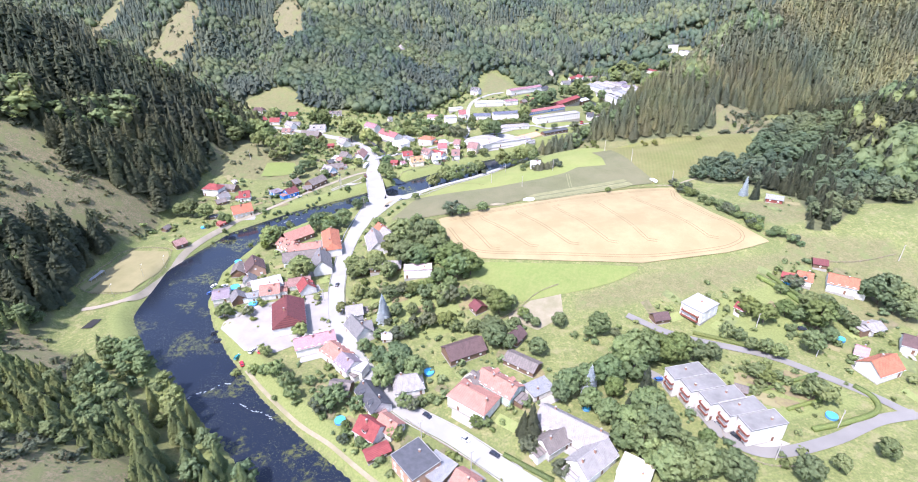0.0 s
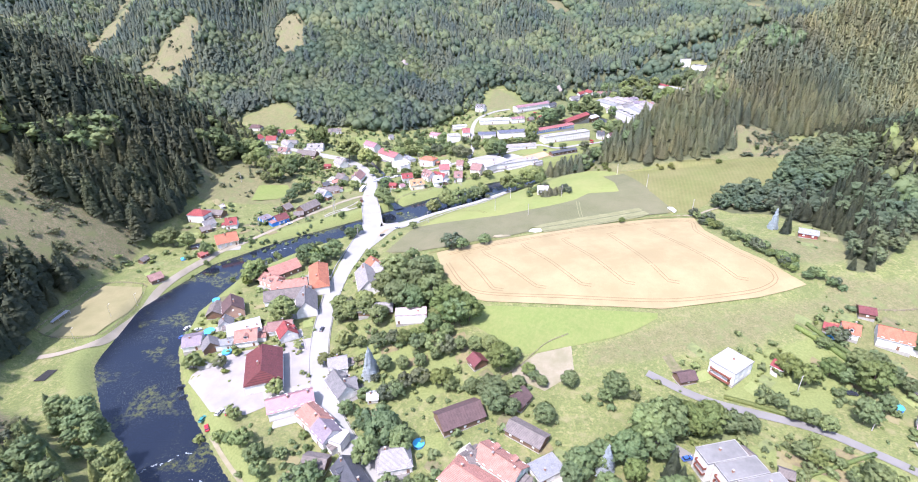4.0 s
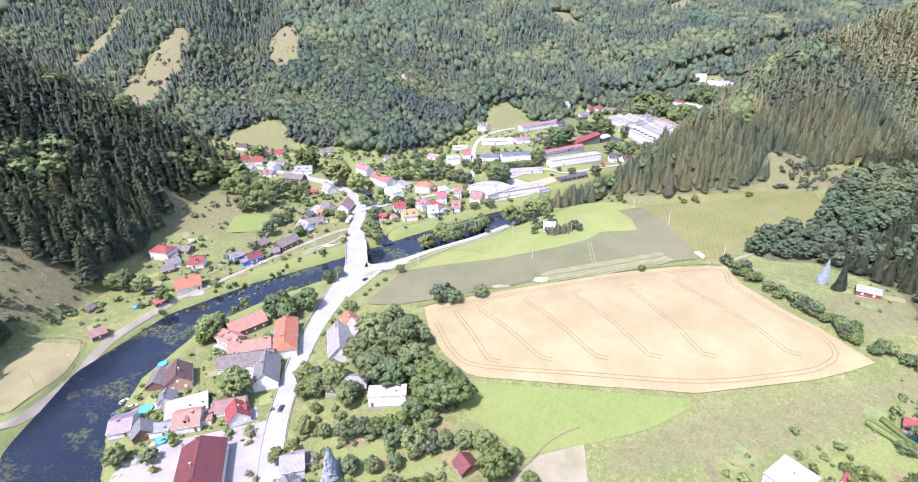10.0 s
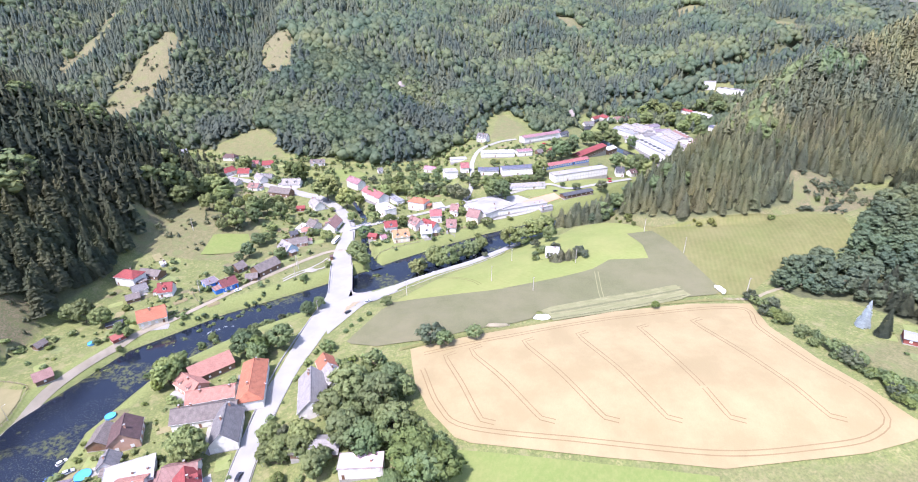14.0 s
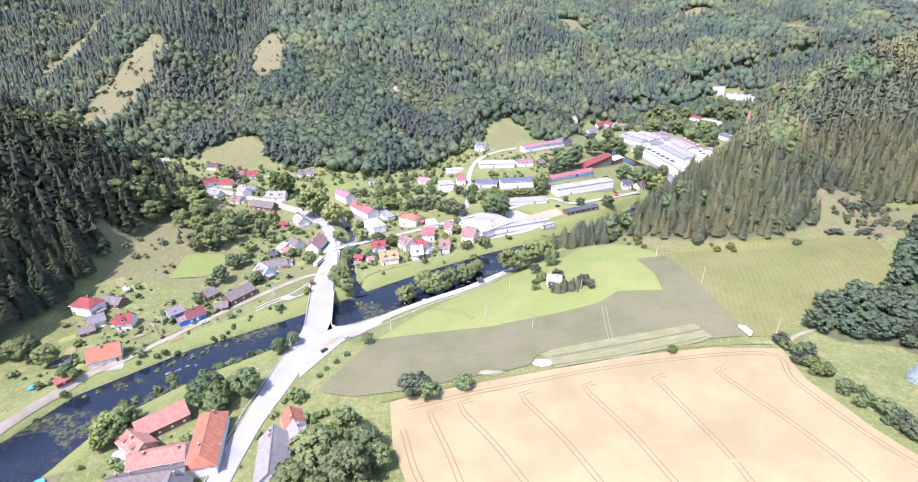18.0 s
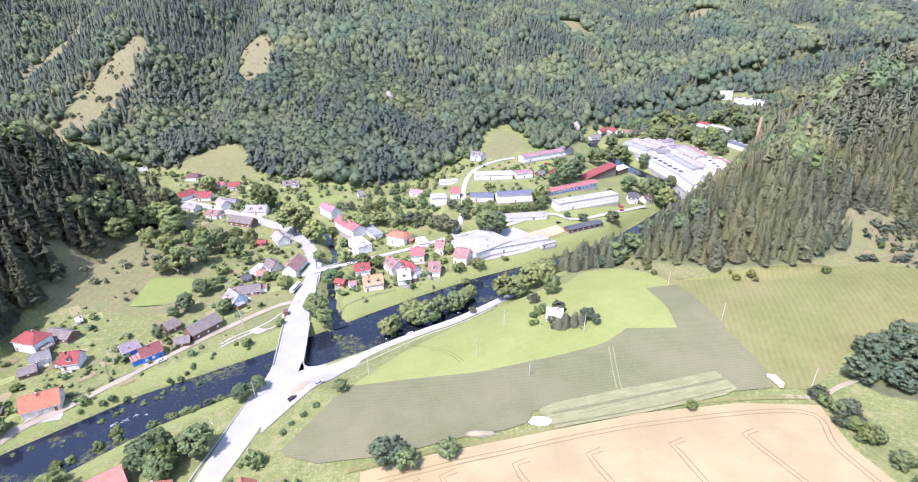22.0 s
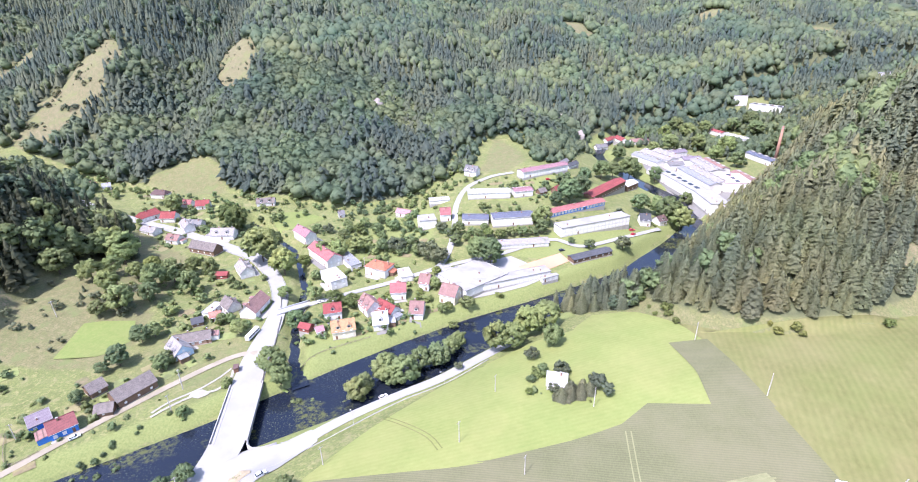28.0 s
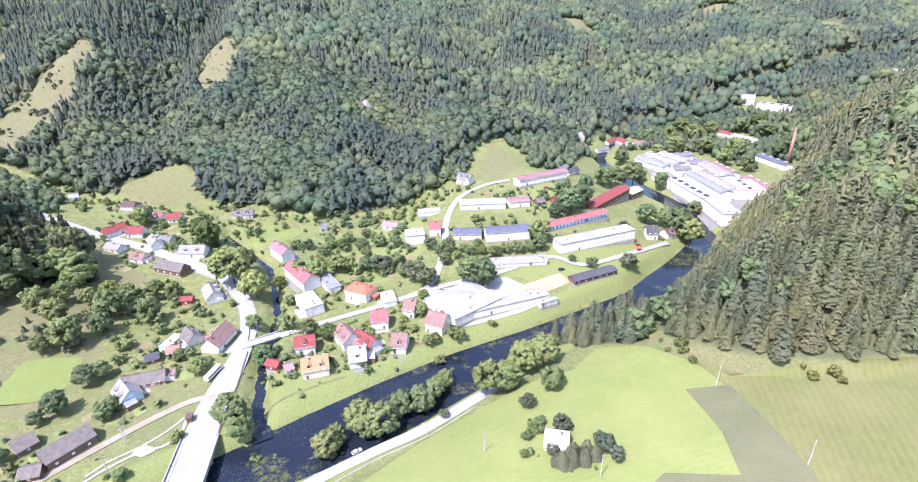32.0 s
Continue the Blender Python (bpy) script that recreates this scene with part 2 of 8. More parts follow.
def ground_material():
    m, n, b = shader("ground_cover", 0.95)
    masks = {}
    for key in ("forest", "bare", "dry", "lush"):
        a = n.nodes.new("ShaderNodeAttribute")
        a.attribute_name = key
        masks[key] = a.outputs["Fac"]
    f1, f2, f3 = noise_at(n, 1.1, 5.0), noise_at(n, 0.09, 4.0), noise_at(n, 0.3, 4.0, None, 0.7)
    grass = mix(n, ramp(n, f2, 0.3, 0.7), (0.130, 0.160, 0.044), (0.195, 0.222, 0.064))
    grass = mix(n, ramp(n, f1, 0.32, 0.68), mix(n, 0.6, grass, (0.06, 0.075, 0.026)), grass)
    grass = mix(n, ramp(n, noise_at(n, 0.5, 4.0, None, 0.7), 0.52, 0.7), grass, (0.235, 0.23, 0.085))
    grass = mix(n, ramp(n, noise_at(n, 0.17, 5.0, None, 0.65), 0.52, 0.72), grass, (0.215, 0.203, 0.085))
    grass = mix(n, ramp(n, noise_at(n, 0.045, 5.0, None, 0.65), 0.5, 0.7), grass, mix(n, 0.55, grass, (0.075, 0.105, 0.03)))
    straw = mix(n, ramp(n, f3, 0.3, 0.7), (0.125, 0.122, 0.048), (0.200, 0.184, 0.080))
    straw = mix(n, ramp(n, f1, 0.34, 0.62), mix(n, 0.55, straw, (0.07, 0.08, 0.03)), straw)
    straw = mix(n, ramp(n, noise_at(n, 0.13, 5.0, None, 0.7), 0.5, 0.64), straw, (0.125, 0.150, 0.050))
    earth = mix(n, ramp(n, f3, 0.35, 0.65), (0.130, 0.118, 0.052), (0.215, 0.176, 0.092))
    earth = mix(n, ramp(n, f1, 0.42, 0.62), earth, (0.105, 0.122, 0.045))
    earth = mix(n, ramp(n, noise_at(n, 0.06, 5.0, None, 0.7), 0.5, 0.62), earth, (0.135, 0.150, 0.052))
    floor = mix(n, ramp(n, f3, 0.3, 0.7), (0.06, 0.07, 0.03), (0.11, 0.12, 0.05))

    def edged(mask, lo=0.35, hi=0.65):
        add = n.nodes.new("ShaderNodeMath")
        add.operation = "ADD"
        n.links.new(mask, add.inputs[0])
        sub = node(n, "ShaderNodeMapRange")
        sub.inputs[3].default_value, sub.inputs[4].default_value = -0.35, 0.35
        n.links.new(f3, sub.inputs[0])
        n.links.new(sub.outputs[0], add.inputs[1])
        return ramp(n, add.outputs[0], lo, hi)

    lush = mix(n, ramp(n, f1, 0.3, 0.7), (0.128, 0.162, 0.044), (0.190, 0.216, 0.066))
    tone = mix(n, edged(masks["dry"], 0.2, 0.9), grass, straw)
    tone = mix(n, edged(masks["lush"], 0.3, 0.7), tone, lush)
    tone = mix(n, edged(masks["forest"]), tone, floor)
    tone = mix(n, edged(masks["bare"]), tone, earth)
    tone = mix(n, 1.0, tone, (1.03, 1.0, 1.18), "MULTIPLY")
    n.links.new(tone, b.inputs["Base Color"])
    relief(n, b, f1, 0.6, 0.25)
    return m


def water_material():
    m, n, b = shader("river_water", 0.08)
    b.inputs["Specular IOR Level"].default_value = 0.36
    deep = (0.010, 0.014, 0.024)
    specks = mix(n, ramp(n, noise_at(n, 1.5, 5.0, None, 0.75), 0.57, 0.66), deep, (0.105, 0.115, 0.060))
    weed = mix(n, ramp(n, noise_at(n, 0.45, 6.0, None, 0.7), 0.45, 0.58), specks, (0.078, 0.085, 0.026))
    tone = mix(n, ramp(n, noise_at(n, 0.03, 4.0), 0.42, 0.56), deep, specks)
    tone = mix(n, ramp(n, noise_at(n, 0.045, 5.0, None, 0.6), 0.54, 0.60), tone, weed)
    n.links.new(tone, b.inputs["Base Color"])
    relief(n, b, noise_at(n, 1.6, 3.0), 0.25, 0.06)
    return m


M = {
    "ground": ground_material(), "water": water_material(),
    "asphalt": surface("road_asphalt", (0.315, 0.312, 0.292), (0.25, 0.248, 0.232), 3.0, 0.1, 0.9, 0.15, 0.02),
    "lane": surface("lane_asphalt", (0.215, 0.207, 0.192), (0.165, 0.159, 0.148), 3.0, 0.1, 0.9, 0.2, 0.02),
    "gravel": surface("pale_gravel", (0.34, 0.328, 0.29), (0.26, 0.25, 0.215), 5.0, 0.2, 0.95, 0.5, 0.03),
    "dirt": surface("trodden_earth", (0.29, 0.255, 0.185), (0.19, 0.175, 0.105), 1.5, 0.15, 0.95, 0.5, 0.05),
    "track": surface("gravel_track", (0.31, 0.275, 0.215), (0.225, 0.20, 0.145), 2.5, 0.15, 0.95, 0.4, 0.03),
    "forecourt": surface("worn_forecourt", (0.315, 0.295, 0.272), (0.235, 0.222, 0.205), 1.2, 0.12, 0.95, 0.4, 0.03),
    "concrete": surface("concrete", (0.36, 0.352, 0.335), (0.25, 0.244, 0.23), 2.0, 0.2, 0.9, 0.2, 0.02),
    "clay": surface("tennis_clay", (0.50, 0.28, 0.18), (0.42, 0.23, 0.15), 2.0, 0.1, 0.95, 0.1, 0.01),
    "lawn": surface("mown_lawn", (0.215, 0.255, 0.088), (0.160, 0.200, 0.066), 1.2, 0.1, 0.95, 0.3, 0.05),
    "spruce": leaves("spruce_needles", (0.092, 0.103, 0.052), (0.050, 0.060, 0.034)),
    "pine": leaves("pine_needles", (0.232, 0.238, 0.122), (0.122, 0.134, 0.070), 1.4),
    # next two: distance haze over the hills put into the foliage colour as blue
    "hazed_spruce": leaves("haze_tinted_needles", (0.122, 0.148, 0.096), (0.072, 0.092, 0.063)),
    "hazed_broad": leaves("haze_tinted_leaves", (0.168, 0.210, 0.108), (0.104, 0.138, 0.074), 0.8),
    "broad": leaves("broad_leaves", (0.235, 0.285, 0.112), (0.150, 0.190, 0.076), 1.8),
    "lime": leaves("bright_leaves", (0.21, 0.25, 0.075), (0.11, 0.14, 0.043), 0.9),
    "willow": leaves("grey_leaves", (0.18, 0.205, 0.11), (0.09, 0.105, 0.057), 0.9),
    "young": leaves("young_spruce_needles", (0.215, 0.245, 0.085), (0.115, 0.140, 0.052), 1.4),
    "hedge": leaves("hedge_leaves", (0.22, 0.27, 0.08), (0.12, 0.16, 0.05), 1.5, faced=False),
    "bluefir": leaves("blue_needles", (0.52, 0.56, 0.52), (0.34, 0.38, 0.36), 1.2),
    "bark": surface("bark", (0.16, 0.12, 0.085), (0.085, 0.065, 0.05), 6.0, 0.6, 0.95, 0.6, 0.04),
}


def part(name, bm, material, parent=None, label="", smooth_faces=False):
    """Links a bmesh, or a mesh, as ONE object under a thing or part."""
    if isinstance(bm, bpy.types.Mesh):
        me = bm
    else:
        me = bpy.data.meshes.new(name)
        bm.to_mesh(me)
        bm.free()
        if smooth_faces:
            me.polygons.foreach_set("use_smooth", [True] * len(me.polygons))
    if material is not None and not me.materials:
        me.materials.append(material)
    ob = new(name, me)
    if parent is not None:
        ob.parent = parent
    if label:
        tagged(ob, label)
    return ob


def raw_mesh(name, verts, faces, material, smooth_faces=False):
    """A mesh from arrays of places and of triangles or quads."""
    verts, faces = np.asarray(verts, np.float32), np.asarray(faces, np.int32)
    me = bpy.data.meshes.new(name)
    k = faces.shape[1]
    me.vertices.add(len(verts))
    me.vertices.foreach_set("co", verts.ravel())
    me.loops.add(faces.size)
    me.loops.foreach_set("vertex_index", faces.ravel())
    me.polygons.add(len(faces))
    me.polygons.foreach_set("loop_start", np.arange(0, faces.size, k, dtype=np.int32))
    if smooth_faces:
        me.polygons.foreach_set("use_smooth", np.ones(len(faces), bool))
    me.update(calc_edges=True)
    me.materials.append(material)
    return me


# ---- clearings and woods in plan ----
CLEARINGS = [
    [(-312, 350), (-284, 364), (-256, 350), (-236, 360), (-214, 366), (-207, 340), (-214, 318), (-226, 300), (-236, 276), (-243, 255), (-290, 270)],
    [(-222, 210), (-206, 213), (-181, 199), (-155, 175), (-160, 166), (-172, 168), (-182, 174), (-196, 172)],
    [(-156, 124), (-140, 134), (-126, 131), (-114, 129), (-104, 119), (-110, 102), (-128, 92), (-160, 98)],
    [(-396, 915), (-355, 880), (-362, 815), (-385, 745), (-424, 748), (-442, 825), (-418, 865)],
    [(-292, 1015), (-226, 950), (-198, 840), (-240, 835), (-276, 924)],
    [(225, 1277), (266, 1290), (305, 1240), (263, 1195), (225, 1210)],
    [(628, 1205), (705, 1215), (680, 1160), (628, 1158)],
    [(485, 1350), (556, 1315), (540, 1255), (494, 1285)],
    [(240, 452), (255, 470), (300, 478), (325, 462), (300, 430), (270, 420)],
    [(-230, 470), (-225, 492), (-203, 482), (-206, 458), (-217, 452)],
    [(-640, 1205), (-590, 1150), (-545, 975), (-555, 880), (-572, 860), (-585, 905), (-600, 990)],
]
PASTURES = [
    [(-275, 712), (-226, 748), (-195, 724), (-170, 682), (-215, 680), (-260, 698)],
    [(45, 690), (85, 689), (108, 722), (104, 745), (82, 790), (70, 780), (58, 715)],
    [(452, 985), (500, 985), (505, 1012), (445, 1015)],
]
WOODS = [
    [(184, 351), (208, 371), (242, 376), (262, 402), (284, 420), (316, 446), (345, 478), (420, 489), (420, 300), (340, 300), (296, 277), (268, 281), (240, 262), (221, 254), (214, 262), (226, 280), (232, 297), (226, 314), (215, 333), (195, 337)],
    [(92, 500), (98, 490), (112, 480), (128, 474), (137, 474), (148, 512), (140, 522), (112, 512)],
]
LAWNS = [
    [(-45, 245), (-20, 242), (10, 225), (12, 205), (-5, 196), (-30, 200), (-44, 222)],
    [(-14, 186), (4, 180), (2, 166), (-12, 170)],
    [(-60, 610), (-20, 640), (20, 640), (22, 560), (-30, 540), (-50, 570)],
    [(-45, 470), (-40, 440), (-15, 445), (15, 470), (45, 495), (30, 508), (-20, 475)],
    [(40, 560), (140, 600), (190, 600), (180, 570), (110, 540), (60, 552)],
    [(60, 655), (130, 700), (180, 690), (130, 640), (70, 630)],
    [(115, 190), (150, 176), (190, 190), (180, 225), (140, 215)],
    [(110, 170), (165, 160), (170, 140), (130, 134)],
]
VALLEY_WOOD = [(210, 790), (235, 870), (200, 890), (235, 930), (330, 970), (470, 1005), (620, 1015), (900, 1065), (900, 995), (700, 955), (540, 935), (450, 865), (395, 770), (330, 770), (330, 830), (300, 850), (240, 840)]


def masks_at(x, y):
    forest = np.zeros(x.shape)
    for poly in (HILL_WEST, HILL_NORTH, HILL_EAST, HILL_SOUTHEAST):
        forest = np.maximum(forest, smooth(depth_in(x, y, poly), 1, 10))
    for poly in WOODS:
        forest = np.maximum(forest, smooth(depth_in(x, y, poly), 0, 5))
    bare = np.zeros(x.shape)
    for poly in CLEARINGS:
        bare = np.maximum(bare, smooth(depth_in(x, y, poly), 0, 6))
    open_ground = np.zeros(x.shape)
    for poly in PASTURES:
        open_ground = np.maximum(open_ground, smooth(depth_in(x, y, poly), 0, 6))
    return forest * (1 - bare) * (1 - open_ground), bare


# ---- the ground, one sheet ----
def spread(lo, hi, inner_lo, inner_hi, step, grow=1.13):
    mid = list(np.arange(inner_lo, inner_hi + step, step))
    out, s, v = [], step, mid[-1]
    while v < hi:
        s *= grow
        v += s
        out.append(v)
    low, s, v = [], step, mid[0]
    while v > lo:
        s *= grow
        v -= s
        low.append(v)
    return np.array(low[::-1] + mid + out)


def build_ground():
    xs, ys = spread(-2400, 3300, -330, 420, 3.2), spread(-700, 4600, 60, 880, 3.2)
    gx, gy = np.meshgrid(xs, ys)
    flat_x, flat_y = gx.ravel(), gy.ravel()
    z = ground_z(flat_x, flat_y)
    w, h = len(xs), len(ys)
    i = (np.arange(h - 1)[:, None] * w + np.arange(w - 1)).ravel()
    me = raw_mesh("ground", np.stack([flat_x, flat_y, z], 1), np.stack([i, i + 1, i + 1 + w, i + w], 1), M["ground"], True)
    forest, bare = masks_at(flat_x, flat_y)
    dry = smooth(np.sin(flat_x / 60) * np.sin(flat_y / 45 + 1) + 0.9 * (inside(flat_x, flat_y, [(60, 205), (70, 245), (185, 245), (260, 240), (260, 180), (130, 205)])) - 0.2, 0.1, 1.1)
    dry = np.maximum(dry * 0.7, 0.8 * inside(flat_x, flat_y, [(-260, 440), (-130, 440), (-150, 560), (-260, 640)]))
    for poly in PASTURES + [[(60, 206), (66, 226), (113, 240), (190, 247), (205, 262), (262, 250), (258, 215), (190, 232), (150, 215)], [(180, 300), (190, 262), (232, 262), (240, 310)]]:
        dry = np.maximum(dry, 0.75 * smooth(depth_in(flat_x, flat_y, poly), 0, 8))
    rim = seg_dist(flat_x, flat_y, HILL_EAST[:10])[0]
    dry = np.maximum(dry, 0.7 * smooth(12 - rim, 0, 8))
    off, _, half = seg_dist(flat_x, flat_y, RIVER)
    lush = smooth(off - half, 1, 4) * (1 - smooth(off - half, 9, 16)) * 0.9
    for poly in LAWNS:
        lush = np.maximum(lush, smooth(depth_in(flat_x, flat_y, poly), 0, 5))
    for key, v in (("forest", forest), ("bare", bare), ("dry", dry), ("lush", lush)):
        a = me.attributes.new(key, "FLOAT", "POINT")
        a.data.foreach_set("value", v.astype(np.float32))
    return tagged(new("ground", me), "grassy valley floor and wooded hillsides with paths and clearings", "ground", kind="structure")


build_ground()


def along(pts, step=3.0):
    """A smooth line through the points, in steps, with whatever they carry."""
    p = np.array(pts, float)
    p = np.vstack([2 * p[0] - p[1], p, 2 * p[-1] - p[-2]])
    out = []
    for a, b, c, d in zip(p, p[1:], p[2:], p[3:]):
        n = max(1, int(np.hypot(*(c - b)[:2]) / step))
        for s in np.arange(n) / n:
            out.append(0.5 * (2 * b + (c - a) * s + (2 * a - 5 * b + 4 * c - d) * s**2 + (3 * b - a - 3 * c + d) * s**3))
    out.append(p[-2])
    return np.array(out)


def ribbon(name, pts, width, lift, material, label, category, kind="structure", across=5, floor=None, level=None, parent=None, shift=0.0, even=True):
    """A strip along a line, laid on the ground. The points may carry their own width."""
    line = along(pts)
    way = np.gradient(line[:, :2], axis=0)
    way /= np.linalg.norm(way, axis=1)[:, None]
    side = np.stack([way[:, 1], -way[:, 0]], 1)
    wide = line[:, 2] if line.shape[1] > 2 else np.full(len(line), width / 2)
    k = np.linspace(-1, 1, across)
    xy = line[:, None, :2] + side[:, None] * (k[None, :, None] * wide[:, None, None] + shift)
    if level is not None:
        z = np.full(xy.shape[:2], level)
    else:
        z = ground_z(xy[..., 0], xy[..., 1]) + lift
        if floor is not None:
            z = np.maximum(z, floor)
        if even:
            z = np.maximum(z, z.mean(1, keepdims=True) - 0.05)
    verts = np.concatenate([xy, z[..., None]], 2).reshape(-1, 3)
    i = (np.arange(len(line) - 1)[:, None] * across + np.arange(across - 1)).ravel()
    me = raw_mesh(name, verts, np.stack([i, i + across, i + across + 1, i + 1], 1), material, True)
    me.flip_normals()
    ob = new(name, me)
    if parent:
        ob.parent = parent
        return ob
    return tagged(ob, label, category, kind=kind)


def patch(name, poly, lift, material, label, category, cell=3.0, kind="structure", border=0.0):
    """A field laid on the ground, cut along its outline row by row."""
    ys = [p[1] for p in poly]
    lo, hi = min(ys) + 0.02, max(ys) - 0.02
    rows = max(2, int((hi - lo) / cell) + 1)
    xs = [p[0] for p in poly]
    cols = max(2, int((max(xs) - min(xs)) / cell) + 1)
    verts = []
    for y in np.linspace(lo, hi, rows):
        cuts = sorted(ax + (bx - ax) * (y - ay) / (by - ay) for (ax, ay), (bx, by) in zip(poly, poly[1:] + poly[:1]) if (ay > y) != (by > y))
        x = np.linspace(cuts[0], cuts[-1], cols)
        verts.append(np.stack([x, np.full(cols, y)], 1))
    xy = np.concatenate(verts)
    z = ground_z(xy[:, 0], xy[:, 1]) + lift
    i = (np.arange(rows - 1)[:, None] * cols + np.arange(cols - 1)).ravel()
    me = raw_mesh(name, np.concatenate([xy, z[:, None]], 1), np.stack([i, i + 1, i + cols + 1, i + cols], 1), material, True)
    return tagged(new(name, me), label, category, kind=kind)


# ---- water ----
ribbon("river", [(x, y, w + 3.5) for x, y, w in RIVER], 0, 0, M["water"], "dark slow river with green water weed between grassy banks", "river", level=-0.15, across=9)
ribbon("brook", [(x, y, w + 1.5) for x, y, w in BROOK], 0, 0, M["water"], "narrow shaded brook joining the river", "brook", level=0.45, across=3)

# ---- roads ----
ribbon("road", ROAD_LINE, 8.5, 0.3, M["asphalt"], "pale sunlit asphalt village road", "road", floor=4.85)
ribbon("road", [(-46, 374), (-31, 386), (-11, 404), (11, 419), (31, 431), (52, 448), (70, 462)], 5.2, 0.3, M["asphalt"], "narrow pale asphalt road along the river", "road")
ribbon("road", [(-62, 452), (-76, 448), (-97, 426), (-120, 397), (-142, 367), (-160, 346), (-175, 309), (-178, 275), (-181, 252), (-193, 243), (-203, 240)], 3.6, 0.3, M["track"],
       "pale earth track along the far river bank", "road", even=False)
ribbon("road", [(92, 206), (112, 189), (144, 174), (161, 160), (175, 145), (183, 135), (205, 118)], 4.2, 0.3, M["lane"], "grey asphalt lane between gardens", "road")
ribbon("road", [(84, 172), (95, 159), (101, 144), (104, 133), (112, 124), (125, 123), (145, 127), (166, 134), (184, 136)], 4.8, 0.32, M["lane"], "grey asphalt lane before the flat-roofed houses", "road")
ribbon("road", [(-66, 489), (-44, 502), (-19, 516), (8, 530), (25, 540), (32, 562), (35, 593), (36, 629), (45, 660), (66, 682), (88, 692)], 4.5, 0.35, M["asphalt"],
       "pale asphalt street between garden houses", "road")
ribbon("road", [(24, 538), (67, 553), (104, 571), (126, 562), (163, 582), (195, 604)], 4.0, 0.35, M["asphalt"], "pale service road before the housing blocks", "road")
ribbon("footpath", [(-96, 188), (-83, 173), (-63, 153), (-48, 141), (-36, 130), (-22, 118), (20, 85)], 1.6, 0.25, M["dirt"], "trodden earth path on the river bank", "path", across=3)

# ---- fields and yards ----


def stripes(m, angle, scale, strength):
    """Faint mowing lines over a field's tone."""
    n = m.node_tree
    b = n.nodes["Principled BSDF"]
    link = b.inputs["Base Color"].links[0].from_socket
    turn = n.nodes.new("ShaderNodeVectorRotate")
    turn.rotation_type = "Z_AXIS"
    turn.inputs["Angle"].default_value = angle
    n.links.new(n.nodes.new("ShaderNodeNewGeometry").outputs["Position"], turn.inputs["Vector"])
    w = node(n, "ShaderNodeTexWave", Scale=scale, Distortion=1.2, Detail=2.0)
    w.inputs["Detail Scale"].default_value = 0.4
    n.links.new(turn.outputs[0], w.inputs["Vector"])
    fac = node(n, "ShaderNodeMapRange")
    fac.inputs[3].default_value, fac.inputs[4].default_value = 0.0, strength
    n.links.new(w.outputs["Fac"], fac.inputs[0])
    tone = mix(n, fac.outputs[0], link, mix(n, 0.6, link, (0.36, 0.33, 0.14)))
    n.links.new(tone, b.inputs["Base Color"])


def mottle(m, angle, scale, stretch, tone_to, strength):
    """Uneven streaks and patches of growth over a field's tone."""
    n = m.node_tree
    b = n.nodes["Principled BSDF"]
    link = b.inputs["Base Color"].links[0].from_socket
    turn = n.nodes.new("ShaderNodeVectorRotate")
    turn.rotation_type = "Z_AXIS"
    turn.inputs["Angle"].default_value = angle
    n.links.new(n.nodes.new("ShaderNodeNewGeometry").outputs["Position"], turn.inputs["Vector"])
    squeeze = n.nodes.new("ShaderNodeMapping")
    squeeze.inputs["Scale"].default_value = (1, stretch, 1)
    n.links.new(turn.outputs[0], squeeze.inputs["Vector"])
    fac = ramp(n, noise_at(n, scale, 6.0, squeeze.outputs[0], 0.7), 0.42, 0.68)
    n.links.new(mix(n, fac, link, mix(n, strength, link, tone_to)), b.inputs["Base Color"])


M["wheat"] = surface("ripe_wheat", (0.292, 0.240, 0.132), (0.250, 0.202, 0.106), 2.2, 0.05, 0.95, 0.5, 0.15)
M["crop"] = surface("green_crop", (0.124, 0.126, 0.068), (0.095, 0.100, 0.052), 1.4, 0.06, 0.95, 0.5, 0.12)
M["stubble"] = surface("pale_strips", (0.255, 0.245, 0.135), (0.180, 0.182, 0.092), 1.2, 0.2, 0.95, 0.5, 0.12)
M["meadow"] = surface("mown_meadow", (0.198, 0.230, 0.071), (0.157, 0.186, 0.055), 1.0, 0.04, 0.95, 0.35, 0.1)
M["pasture"] = surface("green_pasture", (0.155, 0.20, 0.055), (0.125, 0.165, 0.045), 1.0, 0.05, 0.95, 0.35, 0.1)
M["turf"] = surface("worn_turf", (0.242, 0.215, 0.113), (0.185, 0.170, 0.083), 1.0, 0.12, 0.95, 0.3, 0.05)
M["hay"] = surface("dry_meadow", (0.136, 0.138, 0.046), (0.105, 0.112, 0.036), 0.8, 0.05, 0.95, 0.4, 0.1)
mottle(M["meadow"], 1.35, 0.5, 0.6, (0.27, 0.28, 0.10), 0.3)
mottle(M["meadow"], 0.0, 0.07, 1.0, (0.14, 0.19, 0.05), 0.45)
mottle(M["meadow"], 0.6, 0.03, 1.0, (0.24, 0.235, 0.09), 0.4)
mottle(M["hay"], 0.3, 0.5, 0.6, (0.20, 0.185, 0.075), 0.35)
mottle(M["hay"], 0.0, 0.05, 1.0, (0.115, 0.145, 0.042), 0.5)
mottle(M["hay"], 0.9, 0.025, 1.0, (0.205, 0.182, 0.085), 0.5)
